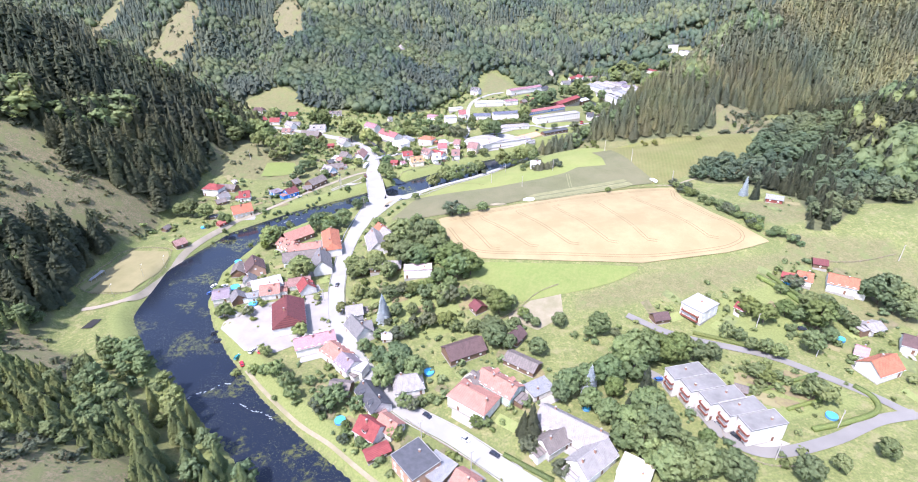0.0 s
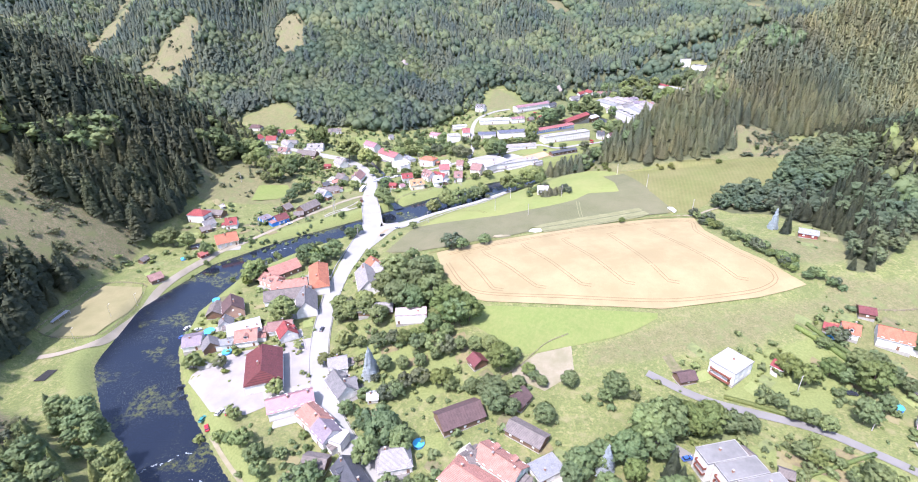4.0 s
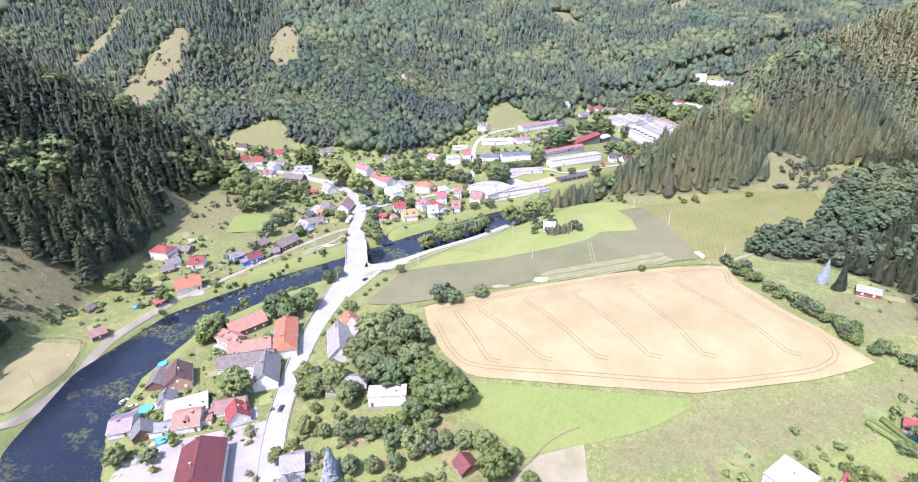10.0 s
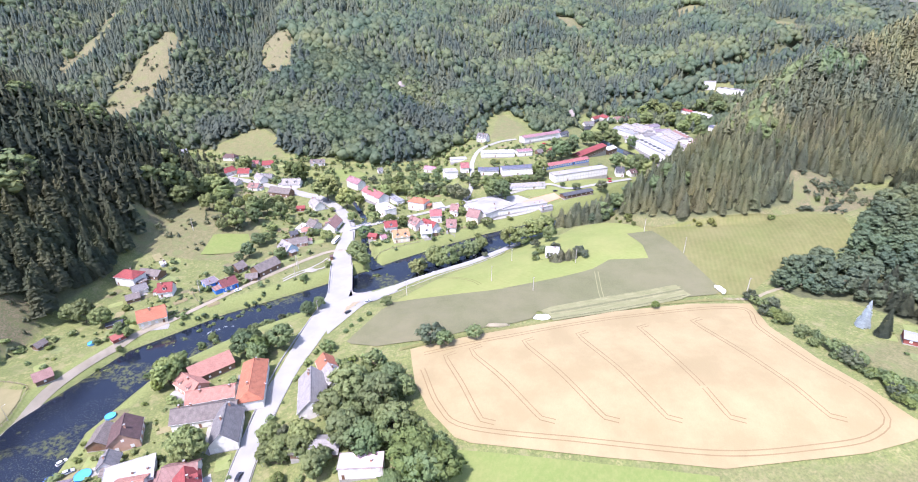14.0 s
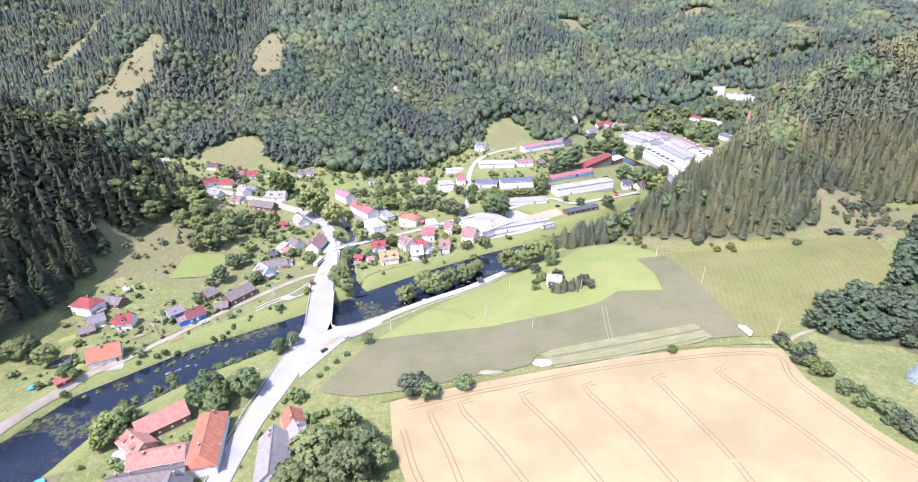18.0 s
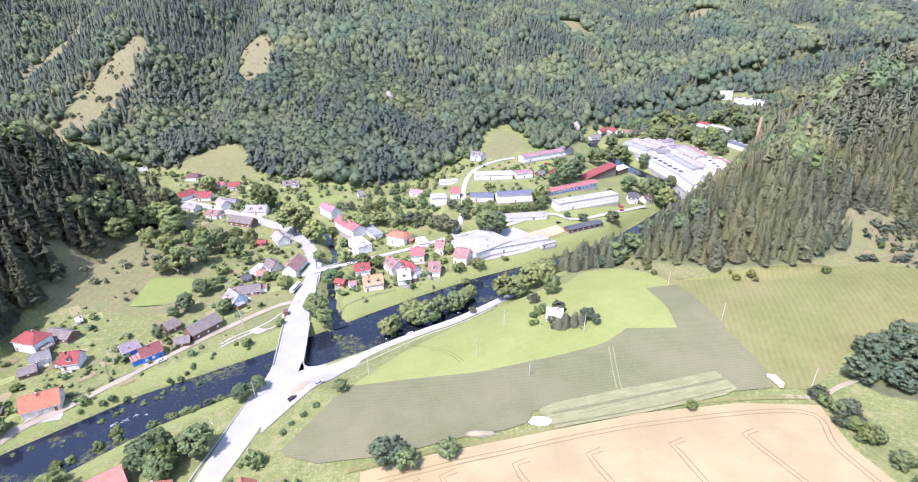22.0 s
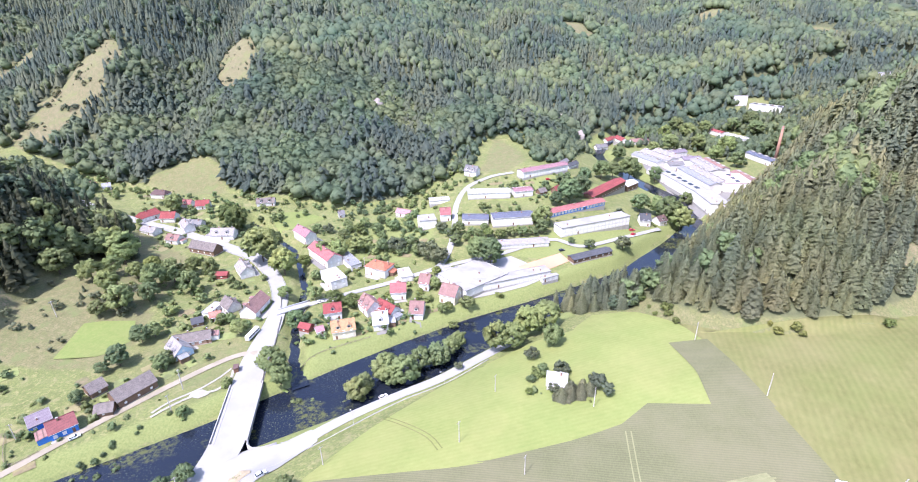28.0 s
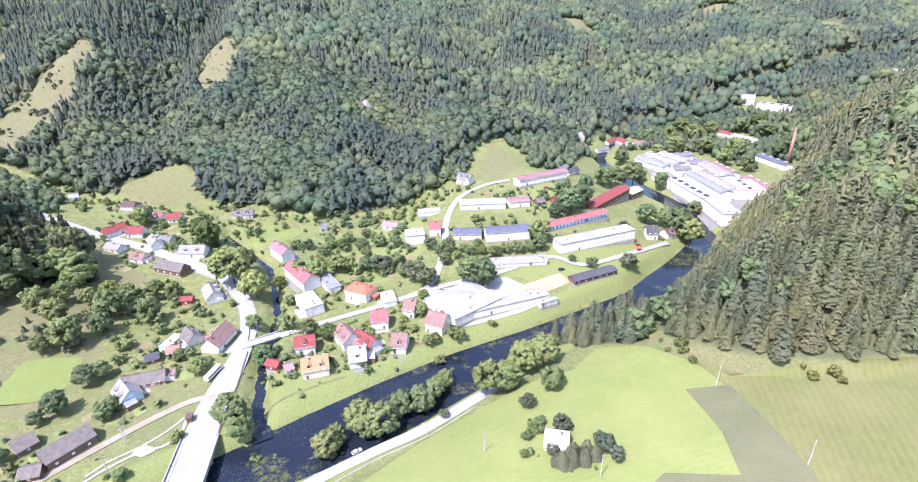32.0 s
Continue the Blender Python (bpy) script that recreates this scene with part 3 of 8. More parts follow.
mottle(M["stubble"], 1.37, 1.1, 0.12, (0.115, 0.125, 0.055), 0.75)
mottle(M["crop"], 0.25, 1.8, 0.5, (0.17, 0.175, 0.085), 0.35)
mottle(M["crop"], 0.0, 0.03, 1.0, (0.15, 0.135, 0.085), 0.55)
mottle(M["pasture"], 0.4, 0.6, 0.7, (0.21, 0.225, 0.08), 0.45)
mottle(M["pasture"], 0.0, 0.06, 1.0, (0.20, 0.205, 0.075), 0.5)
mottle(M["wheat"], 0.2, 1.6, 0.4, (0.24, 0.18, 0.095), 0.3)
mottle(M["wheat"], 0.0, 0.05, 1.0, (0.36, 0.29, 0.155), 0.4)
stripes(M["meadow"], 1.35, 0.16, 0.10)
stripes(M["hay"], 0.3, 0.12, 0.10)
stripes(M["crop"], 1.75, 0.33, 0.16)
WHEAT = [(-3, 316), (42, 325), (101, 337), (140, 340), (169, 339), (166, 315), (172, 288), (184, 262), (190, 252), (170, 247), (145, 244), (112, 243), (66, 250), (20, 259), (8, 275), (1, 292)]
patch("wheat_field", WHEAT, 0.42, M["wheat"], "ripe pale golden wheat field on a gentle slope", "field")
patch("crop_field", [(-38, 330), (-15, 369), (14, 364), (46, 368), (79, 375), (99, 381), (112, 391), (134, 388), (155, 385), (161, 348), (143, 345), (100, 345), (61, 341), (57, 333), (31, 328), (7, 322), (-20, 322)],
      0.4, M["crop"], "grey-green crop field above the road", "field")
patch("crop_field", [(134, 384), (137, 407), (135, 431), (152, 431), (154, 407), (156, 384)], 0.42, M["crop"], "grey-green crop strip running up the slope", "field")
patch("vegetable_strips", [(62, 343), (100, 351), (139, 358), (144, 346), (107, 338), (68, 331)], 0.55, M["stubble"], "pale yellow-green strips of field crops", "field")
patch("meadow", [(-18, 365), (4, 395), (28, 421), (55, 443), (80, 455), (90, 442), (100, 462), (112, 476), (132, 472), (146, 450), (152, 431), (150, 405), (140, 384), (110, 387), (96, 379), (78, 372), (46, 365), (14, 361)],
      0.2, M["meadow"], "bright mown meadow sloping to the river road", "field")
patch("meadow", [(152, 348), (152, 407), (150, 432), (147, 449), (163, 436), (196, 426), (225, 428), (250, 434), (270, 422), (262, 402), (242, 377), (208, 372), (186, 356), (172, 345)], 0.21, M["hay"], "broad yellow-green hay meadow under the wooded hill", "field")
patch("meadow", [(14, 257), (64, 248), (113, 240), (90, 229), (64, 224), (40, 221), (24, 235), (8, 250)], 0.2, M["pasture"], "bright green meadow beside the wheat", "field")
patch("meadow", [(-166, 446), (-167, 474), (-143, 479), (-136, 464), (-143, 450)], 0.2, M["pasture"], "bright green mown strip on the western meadow", "field")
patch("meadow", [(-126, 645), (-100, 652), (-74, 636), (-88, 618), (-105, 608)], 0.2, M["pasture"], "bright green orchard grass below the wood", "field")
patch("yard", [(-121, 222), (-106, 238), (-68, 249), (-60, 230), (-58, 212), (-84, 196), (-99, 198)], 0.22, M["forecourt"], "pale gravel yard round the red-roofed hall", "yard")
patch("sports_ground", [(-213, 257), (-185, 257), (-182, 280), (-182, 299), (-187, 308), (-211, 309), (-214, 285)], 0.25, M["turf"], "small dry grass sports ground with a fence", "sports ground")
patch("plaza", [(23, 527), (26, 538), (44, 541), (74, 550), (100, 528), (80, 515), (47, 503)], 0.3, M["asphalt"], "pale paved forecourt round the long flat building", "yard")
patch("junction", [(-51, 346), (-56, 360), (-55, 385), (-47, 391), (-40, 389.5), (-32, 391.5), (-22, 399), (-17, 394), (-27, 379), (-38, 364)], 0.36, M["asphalt"], "pale asphalt road junction", "road")
patch("factory_yard", [(238, 636), (240, 720), (238, 770), (246, 815), (270, 832), (305, 832), (322, 790), (326, 700), (310, 655), (275, 640)], 0.3, M["lane"], "grey paved factory yard between the halls", "yard", 4.0)
patch("tennis_court", [(76, 537), (108, 553), (113, 543), (91, 530)], 0.32, M["clay"], "red clay tennis court", "court")
patch("bare_patch", [(30, 210), (48, 223), (62, 224), (60, 208), (45, 199)], 0.2, M["dirt"], "trodden bare earth patch at the meadow's edge", "ground")
patch("side_valley_yard", [(-82, 212), (-60, 214), (-60, 206), (-76, 200)], 0.24, M["gravel"], "gravel drive beside the road", "yard")


# ---- trees ----
OCTA = np.array([(1, 0, 0), (0, 1, 0), (-1, 0, 0), (0, -1, 0), (0, 0, 1), (0, 0, -1)], float)
OCTA_FACES = np.array([(0, 1, 4), (1, 2, 4), (2, 3, 4), (3, 0, 4), (1, 0, 5), (2, 1, 5), (3, 2, 5), (0, 3, 5)])


def unit(v):
    return v / np.maximum(1e-9, np.linalg.norm(v, axis=-1, keepdims=True))


def broad_shape(rng, lumps, wide=0.36, low=0.22, jag=0.3, size=0.2, sprays=14):
    """A crown of boughs round an egg, each a dense core under loose sprays of leaves; height 1."""
    verts, faces, count, ways = [], [], 0, []
    for i in range(lumps):
        u = rng.uniform(-0.75, 1)
        a = 2.39996 * i + rng.uniform(-0.4, 0.4)
        rad = np.sqrt(max(0.02, 1 - u * u)) * wide * rng.uniform(0.55, 0.95)
        mid = (low + 1) / 2
        c = np.array([rad * np.cos(a), rad * np.sin(a), mid + u * (1 - low) / 2 * rng.uniform(0.62, 0.85)])
        s = size * rng.uniform(0.7, 1.3) * np.array([1, 1, rng.uniform(0.65, 0.9)])
        verts.append(OCTA * rng.uniform(0.75, 1.0, (6, 1)) * s + c)
        faces.append(OCTA_FACES + count)
        count += 6
        n = unit(rng.normal(0, 1, (sprays, 3)) + (0, 0, 0.35))
        at = c + n * s * rng.uniform(0.7, 1.0 + jag * 0.6, (sprays, 1))
        face = unit(n + rng.normal(0, 0.42, (sprays, 3)) + (0, 0, 0.25))
        e1 = unit(np.cross(face, rng.normal(0, 1, (sprays, 3))))
        e2 = np.cross(face, e1)
        leaf = size * rng.uniform(0.38, 0.72, (sprays, 1))
        tri = np.stack([at + e1 * leaf, at - e1 * leaf * 0.5 + e2 * leaf * 0.8, at - e1 * leaf * 0.5 - e2 * leaf * 0.8], 1)
        verts.append(tri.reshape(-1, 3))
        faces.append(np.arange(3 * sprays).reshape(-1, 3) + count)
        count += 3 * sprays
        here = np.concatenate(verts[-2:])
        ways.append(unit(unit((here - c) / s) * 0.6 + unit(here - (0, 0, mid * 0.8)) * 0.5))
    return np.concatenate(verts), np.concatenate(faces), np.concatenate(ways)


def fir_shape(rng, tiers, spokes, wide, bare=0.05, round_top=0.85, droop=0.05, lean=0.15, gap=2.0):
    """Ragged skirts of branches one above the other, narrowing to the tip; height 1."""
    verts, faces, ways, count = [], [], [], 0
    step = (1 - bare) / tiers
    for i in range(tiers):
        f = (i + rng.uniform(-0.25, 0.25)) / tiers
        z = max(bare, bare + (1 - bare) * f)
        r = wide * max(0.06, 1 - f) ** round_top * rng.uniform(0.8, 1.15)
        off = rng.normal(0, lean * r, 2)
        a = np.arange(2 * spokes) * np.pi / spokes + rng.uniform(0, 6.28) + rng.uniform(-0.18, 0.18, 2 * spokes)
        long = np.arange(2 * spokes) % 2 == 0
        rad = r * np.where(long, rng.uniform(0.78, 1.2, 2 * spokes), rng.uniform(0.4, 0.66, 2 * spokes))
        rz = z + np.where(long, -droop, droop * 0.5) * rng.uniform(0.3, 1.3, 2 * spokes) * (0.4 + r / wide)
        rim = np.stack([rad * np.cos(a) + off[0], rad * np.sin(a) + off[1], rz], 1)
        tip = (off[0] * 0.4, off[1] * 0.4, min(1.0, z + step * gap * rng.uniform(0.85, 1.1)) if i < tiers - 1 else 1.0)
        verts.append(np.vstack([rim, [tip]]))
        k = np.arange(2 * spokes)
        faces.append(np.stack([k, (k + 1) % (2 * spokes), np.full(2 * spokes, 2 * spokes)], 1) + count)
        ways.append(np.vstack([unit(np.stack([np.cos(a), np.sin(a), np.full(2 * spokes, 0.35)], 1)), [(0, 0, 1)]]))
        count += 2 * spokes + 1
    return np.concatenate(verts), np.concatenate(faces), np.concatenate(ways)


def needle_shape(rng, fans, wide, bare=0.04, round_top=0.75, leaf=0.06, lean=0.1, whorls=11):
    """A conifer of many short branch fans in loose whorls over a dark dense core; height 1."""
    core, faces, ways = fir_shape(rng, 6, 4, wide * 0.66, bare, round_top, 0.03, lean)
    f = 1 - np.sqrt(rng.uniform(0.0, 1.0, fans))
    f = (np.floor(f * whorls) + rng.normal(0.5, 0.42, fans)) / whorls
    f = np.clip(f, 0.0, 0.97)
    a = rng.uniform(0, 6.2832, fans)
    bulge = 1 + 0.16 * np.sin(a * 2 + rng.uniform(0, 6.28)) + 0.1 * np.sin(a * 3 + f * 9)
    r = (wide * (1 - f) ** round_top + 0.01) * rng.uniform(0.8, 1.12, fans) * bulge
    z = bare + (1 - bare) * f
    d = np.stack([np.cos(a), np.sin(a), 0 * a], 1)
    e = np.stack([-np.sin(a), np.cos(a), 0 * a], 1)
    w = leaf * rng.uniform(0.6, 1.25, fans) * (0.55 + 0.45 * r / wide)
    reach = np.maximum(0.0, r - leaf * 1.9)
    up = np.array((0, 0, 1.0))
    root = d * reach[:, None] + up * (z + leaf * 0.55)[:, None]
    tip = d * r[:, None] + up * (z - leaf * rng.uniform(0.1, 1.3, fans))[:, None]
    tri = np.stack([root, tip - e * w[:, None], tip + e * w[:, None]], 1).reshape(-1, 3)
    tri[1::3] -= up * leaf * rng.uniform(0, 0.35, (fans, 1))
    out = np.repeat(unit(d + up * 0.45), 3, 0)
    return np.concatenate([core, tri]), np.concatenate([faces, np.arange(3 * fans).reshape(-1, 3) + len(core)]), np.concatenate([ways, out])


def dome_shape(rng, seg, rings, wide, low=0.1, rough=0.22, sprays=8, leaf=0.12):
    """A leafy crown seen from afar: an uneven dome under loose sprays; height 1."""
    verts = []
    a0 = rng.uniform(0, 6.28)
    lobes = rng.uniform(0.75, 1.25, seg)
    for i in range(rings):
        u = 0.1 + 0.78 * i / (rings - 1)
        a = np.arange(seg) * 6.2832 / seg + a0 + 0.5 * i * 6.2832 / seg + rng.uniform(-0.15, 0.15, seg)
        r = wide * (1 - (2 * u - 0.85) ** 2 * 0.78) * lobes * rng.uniform(1 - rough, 1 + rough, seg)
        z = low + (1 - low) * u + rng.uniform(-0.07, 0.07, seg)
        verts.append(np.stack([r * np.cos(a), r * np.sin(a), z], 1))
    verts.append(np.array([(rng.normal(0, 0.06), rng.normal(0, 0.06), 1.0)]))
    faces = []
    k = np.arange(seg)
    for i in range(rings - 1):
        lo, hi = i * seg, (i + 1) * seg
        faces.append(np.stack([lo + k, lo + (k + 1) % seg, hi + k], 1))
        faces.append(np.stack([lo + (k + 1) % seg, hi + (k + 1) % seg, hi + k], 1))
    faces.append(np.stack([(rings - 1) * seg + k, (rings - 1) * seg + (k + 1) % seg, np.full(seg, rings * seg)], 1))
    count = rings * seg + 1
    body = np.concatenate(verts)
    at = body[rng.integers(seg, count, sprays)]
    n = unit(at - (0, 0, 0.45))
    e1 = unit(np.cross(n + rng.normal(0, 0.5, (sprays, 3)), rng.normal(0, 1, (sprays, 3))))
    e2 = unit(np.cross(n, e1))
    size = leaf * rng.uniform(0.6, 1.3, (sprays, 1))
    at = at + n * 0.03
    tri = np.stack([at + e1 * size, at - e1 * size * 0.5 + e2 * size * 0.8, at - e1 * size * 0.5 - e2 * size * 0.8], 1).reshape(-1, 3)
    verts = np.concatenate([body, tri])
    faces.append(np.arange(3 * sprays).reshape(-1, 3) + count)
    return verts, np.concatenate(faces), unit(verts - (0, 0, 0.4))


def outward(me, ways):
    """Keeps which way each spray of leaves faces out of its crown."""
    a = me.attributes.new("outward", "FLOAT_VECTOR", "POINT")
    a.data.foreach_set("vector", np.asarray(ways, np.float32).ravel())


def trunk_shape(rng, limbs=4, thick=0.022, high=0.62, fork=0.3):
    """A tapered trunk with a few limbs; height 1 for the whole tree."""
    bm = bmesh.new()

    def limb(a, b, r0, r1):
        a, b = Vector(a), Vector(b)
        m = Matrix.Translation((a + b) / 2) @ (b - a).to_track_quat("Z", "Y").to_matrix().to_4x4()
        bmesh.ops.create_cone(bm, cap_ends=False, segments=6, radius1=r0, radius2=r1, depth=(b - a).length, matrix=m)

    limb((0, 0, -0.03), (0.01, 0, high), thick, thick * 0.4)
    for i in range(limbs):
        a, z = 2.4 * i + rng.uniform(0, 1), rng.uniform(fork, high * 0.85)
        r = rng.uniform(0.14, 0.24)
        limb((0, 0, z), (r * math.cos(a), r * math.sin(a), z + rng.uniform(0.1, 0.22)), thick * 0.45, thick * 0.15)
    me = bpy.data.meshes.new("trunk")
    bm.to_mesh(me)
    bm.free()
    me.materials.append(M["bark"])
    return me


def grove(name, shapes, at, heights, widths, turns, material, label):
    """Many trees joined as one, each a turned and scaled copy of one of the shapes."""
    rng = np.random.default_rng(len(at) + 7)
    pick = rng.integers(0, len(shapes), len(at))
    verts, faces, ways, tones, count = [], [], [], [], 0
    for k, (v, f, n) in enumerate(shapes):
        sel = np.where(pick == k)[0]
        if not len(sel):
            continue
        c, s = np.cos(turns[sel])[:, None], np.sin(turns[sel])[:, None]
        w = (heights[sel] * widths[sel])[:, None]
        x = (v[:, 0] * c - v[:, 1] * s) * w + at[sel, 0:1]
        y = (v[:, 0] * s + v[:, 1] * c) * w + at[sel, 1:2]
        z = v[:, 2] * heights[sel][:, None] + at[sel, 2:3]
        verts.append(np.stack([x, y, z], 2).reshape(-1, 3))
        ways.append(np.stack([n[:, 0] * c - n[:, 1] * s, n[:, 0] * s + n[:, 1] * c, n[:, 2] + 0 * c], 2).reshape(-1, 3))
        tones.append(np.repeat(rng.uniform(0, 1, len(sel)), len(v)))
        faces.append((f[None] + (np.arange(len(sel)) * len(v))[:, None, None] + count).reshape(-1, 3))
        count += len(sel) * len(v)
    me = raw_mesh(name, np.concatenate(verts), np.concatenate(faces), material)
    outward(me, np.concatenate(ways))
    a = me.attributes.new("tone", "FLOAT", "POINT")
    a.data.foreach_set("value", np.concatenate(tones).astype(np.float32))
    return tagged(new(name, me), label, "forest", kind="stuff")


rng = np.random.default_rng(5)
FAR_CONIFER = [fir_shape(rng, 4, 4, 0.21, 0.0, 0.75) for _ in range(8)]
MID_CONIFER = [needle_shape(rng, 80, 0.18, 0.03, 0.72, 0.075) for _ in range(8)]
NEAR_CONIFER = [needle_shape(rng, 340, 0.17, 0.04, 0.8, 0.044) for _ in range(8)] + [needle_shape(rng, 280, 0.18, 0.18, 0.6, 0.048, 0.25, 7) for _ in range(3)]
PINE = [fir_shape(rng, 5, 4, 0.25, 0.1, 0.5, 0.04, 0.3) for _ in range(6)]
ROUND_PINE = [needle_shape(rng, 80, 0.22, 0.04, 0.65, 0.08, 0.2, 7) for _ in range(8)]
NEAR_PINE = [needle_shape(rng, 420, 0.22, 0.04, 0.62, 0.048, 0.2, 9) for _ in range(6)] + [needle_shape(rng, 420, 0.19, 0.02, 0.85, 0.04) for _ in range(4)]
NEAR_BROAD = [broad_shape(rng, 22, 0.34, 0.05, 0.45, 0.14, 14) for _ in range(6)]
BANK_CONIFER = [needle_shape(rng, 620, 0.17, 0.03, 0.8, 0.036, 0.08, 18) for _ in range(6)]
YOUNG_CONIFER = [needle_shape(rng, 150, 0.22, 0.0, 0.85, 0.065, 0.05, 9) for _ in range(6)]
BANK_BROAD = [broad_shape(rng, 34, 0.32, 0.1, 0.4, 0.1, 16) for _ in range(4)]
FAR_BROAD = [dome_shape(rng, 6, 3, 0.34, 0.0, 0.22, 6) for _ in range(10)]
MID_BROAD = [dome_shape(rng, 8, 5, 0.32, 0.0, 0.28, 50, 0.1) for _ in range(8)]


def scatter(x0, x1, y0, y1, step, seed):
    r = np.random.default_rng(seed)
    gx, gy = np.meshgrid(np.arange(x0, x1, step), np.arange(y0, y1, step))
    x, y = gx.ravel() + r.uniform(-0.48, 0.48, gx.size) * step, gy.ravel() + r.uniform(-0.48, 0.48, gx.size) * step
    return x, y, r


def plant(name, x, y, r, leafy, shapes, high, label_a, label_b, wide=1.0, needles="spruce", foliage="broad", anywhere=False):
    """Conifers and broadleaved trees by turns over the given places."""
    forest, _ = masks_at(x, y)
    keep = (forest > r.uniform(0.2, 0.6, x.shape)) | anywhere
    x, y = x[keep], y[keep]
    z = ground_z(x, y)
    mixed = 0.5 + 0.5 * np.sin(x / 43 + np.sin(y / 37) * 2) * np.sin(y / 51 + np.sin(x / 29)) + r.uniform(-0.35, 0.35, x.shape)
    broad = mixed < leafy
    h = high * r.uniform(0.55, 1.2, x.shape)
    at = np.stack([x, y, z], 1)
    turn = r.uniform(0, 6.28, x.shape)
    for sel, shape, m, label, low, fat in ((~broad, shapes[0], M[needles], label_a, 1.0, 1.0), (broad, shapes[1], M[foliage], label_b, 0.78, 1.0)):
        if sel.any():
            grove(name, shape, at[sel], h[sel] * low, wide * fat * r.uniform(0.85, 1.2, sel.sum()), turn[sel], m, label)


x, y, r = scatter(-430, -20, 20, 660, 6.0, 11)
sel = inside(x, y, HILL_WEST) & (depth_in(x, y, HILL_WEST) < 190)
young = sel & (y < 222)
bank = young & (depth_in(x, y, HILL_WEST) < 13)
plant("bank_forest", x[bank], y[bank], r, 0.22, (BANK_CONIFER, BANK_BROAD), 16, "tall spruces on the steep river bank", "tall leafy trees on the steep river bank", 1.05, "young")
old = young & ~bank & (depth_in(x, y, HILL_WEST) > 75)
plant("slope_forest", x[old], y[old], r, 0.05, (MID_CONIFER, NEAR_BROAD), 17, "spruces high above the river", "leafy trees high above the river", 1.2)
sel = sel & (y >= 222)
near = (y < 440) & (depth_in(x, y, HILL_WEST) < 75)
plant("spruce_forest", x[sel & near], y[sel & near], r, -0.15, (NEAR_CONIFER, NEAR_BROAD), 24, "dense dark spruce forest on the steep western slope", "broadleaved trees among the western spruces", 1.25)
plant("spruce_forest", x[sel & ~near], y[sel & ~near], r, -0.15, (MID_CONIFER, NEAR_BROAD), 25, "dark spruce forest on the ridge of the western hill", "broadleaved trees on the western ridge", 1.25)
x, y, r = scatter(-260, -60, 60, 222, 3.4, 19)
depth = depth_in(x, y, HILL_WEST)
sel = (depth > 12) & (depth < 76)
plant("young_forest", x[sel], y[sel], r, 0.1, (YOUNG_CONIFER, NEAR_BROAD), 7.5, "young yellow-green spruces in a plantation above the river", "leafy bushes among young spruces above the river", 1.35, "young")
x, y, r = scatter(-175, -50, 85, 222, 6.0, 22)
off, side, half = seg_dist(x, y, RIVER)
sel = (side < 0) & (off > half + 3) & (off < half + 20) & (depth_in(x, y, HILL_WEST) < 1) & (y < 200)
plant("bank_forest", x[sel], y[sel], r, 0.3, (BANK_CONIFER, BANK_BROAD), 14, "tall spruces beside the dark river", "tall leafy trees beside the dark river", 1.05, "young", "broad", True)
x, y, r = scatter(20, 210, 680, 880, 7.0, 23)
sel = inside(x, y, [(25, 688), (45, 765), (120, 800), (190, 875), (205, 850), (165, 775), (150, 735), (128, 712), (110, 722), (106, 750), (84, 795), (66, 782), (54, 715), (44, 690)])
plant("foot_wood", x[sel], y[sel], r, 0.85, (PINE, MID_BROAD), 12, "conifers at the foot of the rocky slope", "leafy trees at the foot of the rocky slope", 1.15, "hazed_spruce", "hazed_broad", True)
# the northern hill woods carry haze in their needle and leaf colour
x, y, r = scatter(-340, 360, 640, 900, 6.2, 12)
sel = inside(x, y, HILL_NORTH)
plant("hill_forest", x[sel], y[sel], r, 0.62, (PINE, MID_BROAD), 17, "conifers in the mixed forest at the foot of the northern hill", "leafy mixed forest at the foot of the northern hill", 1.4, "hazed_spruce", "hazed_broad")
x, y, r = scatter(-760, 850, 700, 1500, 8.2, 13)
sel = inside(x, y, HILL_NORTH) & ~((x > -340) & (x < 360) & (y < 900)) & ((ground_z(x, y) < 195) | (y < 1050))
dark = sel & (x + 0.25 * (y - 800) < -215)
plant("hill_forest", x[dark], y[dark], r, 0.22, (FAR_CONIFER, MID_BROAD), 18, "dark green spruces on the slopes of the side valley", "leafy trees on the slopes of the side valley", 1.25, "hazed_spruce", "hazed_broad")
sel &= ~dark
plant("hill_forest", x[sel], y[sel], r, 0.5, (FAR_CONIFER, FAR_BROAD), 19, "conifers high on the mixed northern hillside", "leafy mixed forest high on the northern hillside", 1.45, "hazed_spruce", "hazed_broad")
x, y, r = scatter(-1200, 2600, 800, 3000, 22.0, 14)
sel = inside(x, y, HILL_NORTH) & ((y > 1500) | (x > 850) | (x < -760) | ((ground_z(x, y) > 195) & (y > 1050)))
plant("hill_forest", x[sel], y[sel], r, 0.4, (FAR_CONIFER, FAR_BROAD), 26, "distant conifers on the far ridges", "distant leafy forest on the far ridges", 2.6, "hazed_spruce", "hazed_broad")
x, y, r = scatter(110, 620, 400, 900, 5.6, 15)
sel = inside(x, y, HILL_EAST) & (depth_in(x, y, HILL_EAST) < 200)
near = (depth_in(x, y, HILL_EAST) < 60) & (y < 570) & (x < 400)
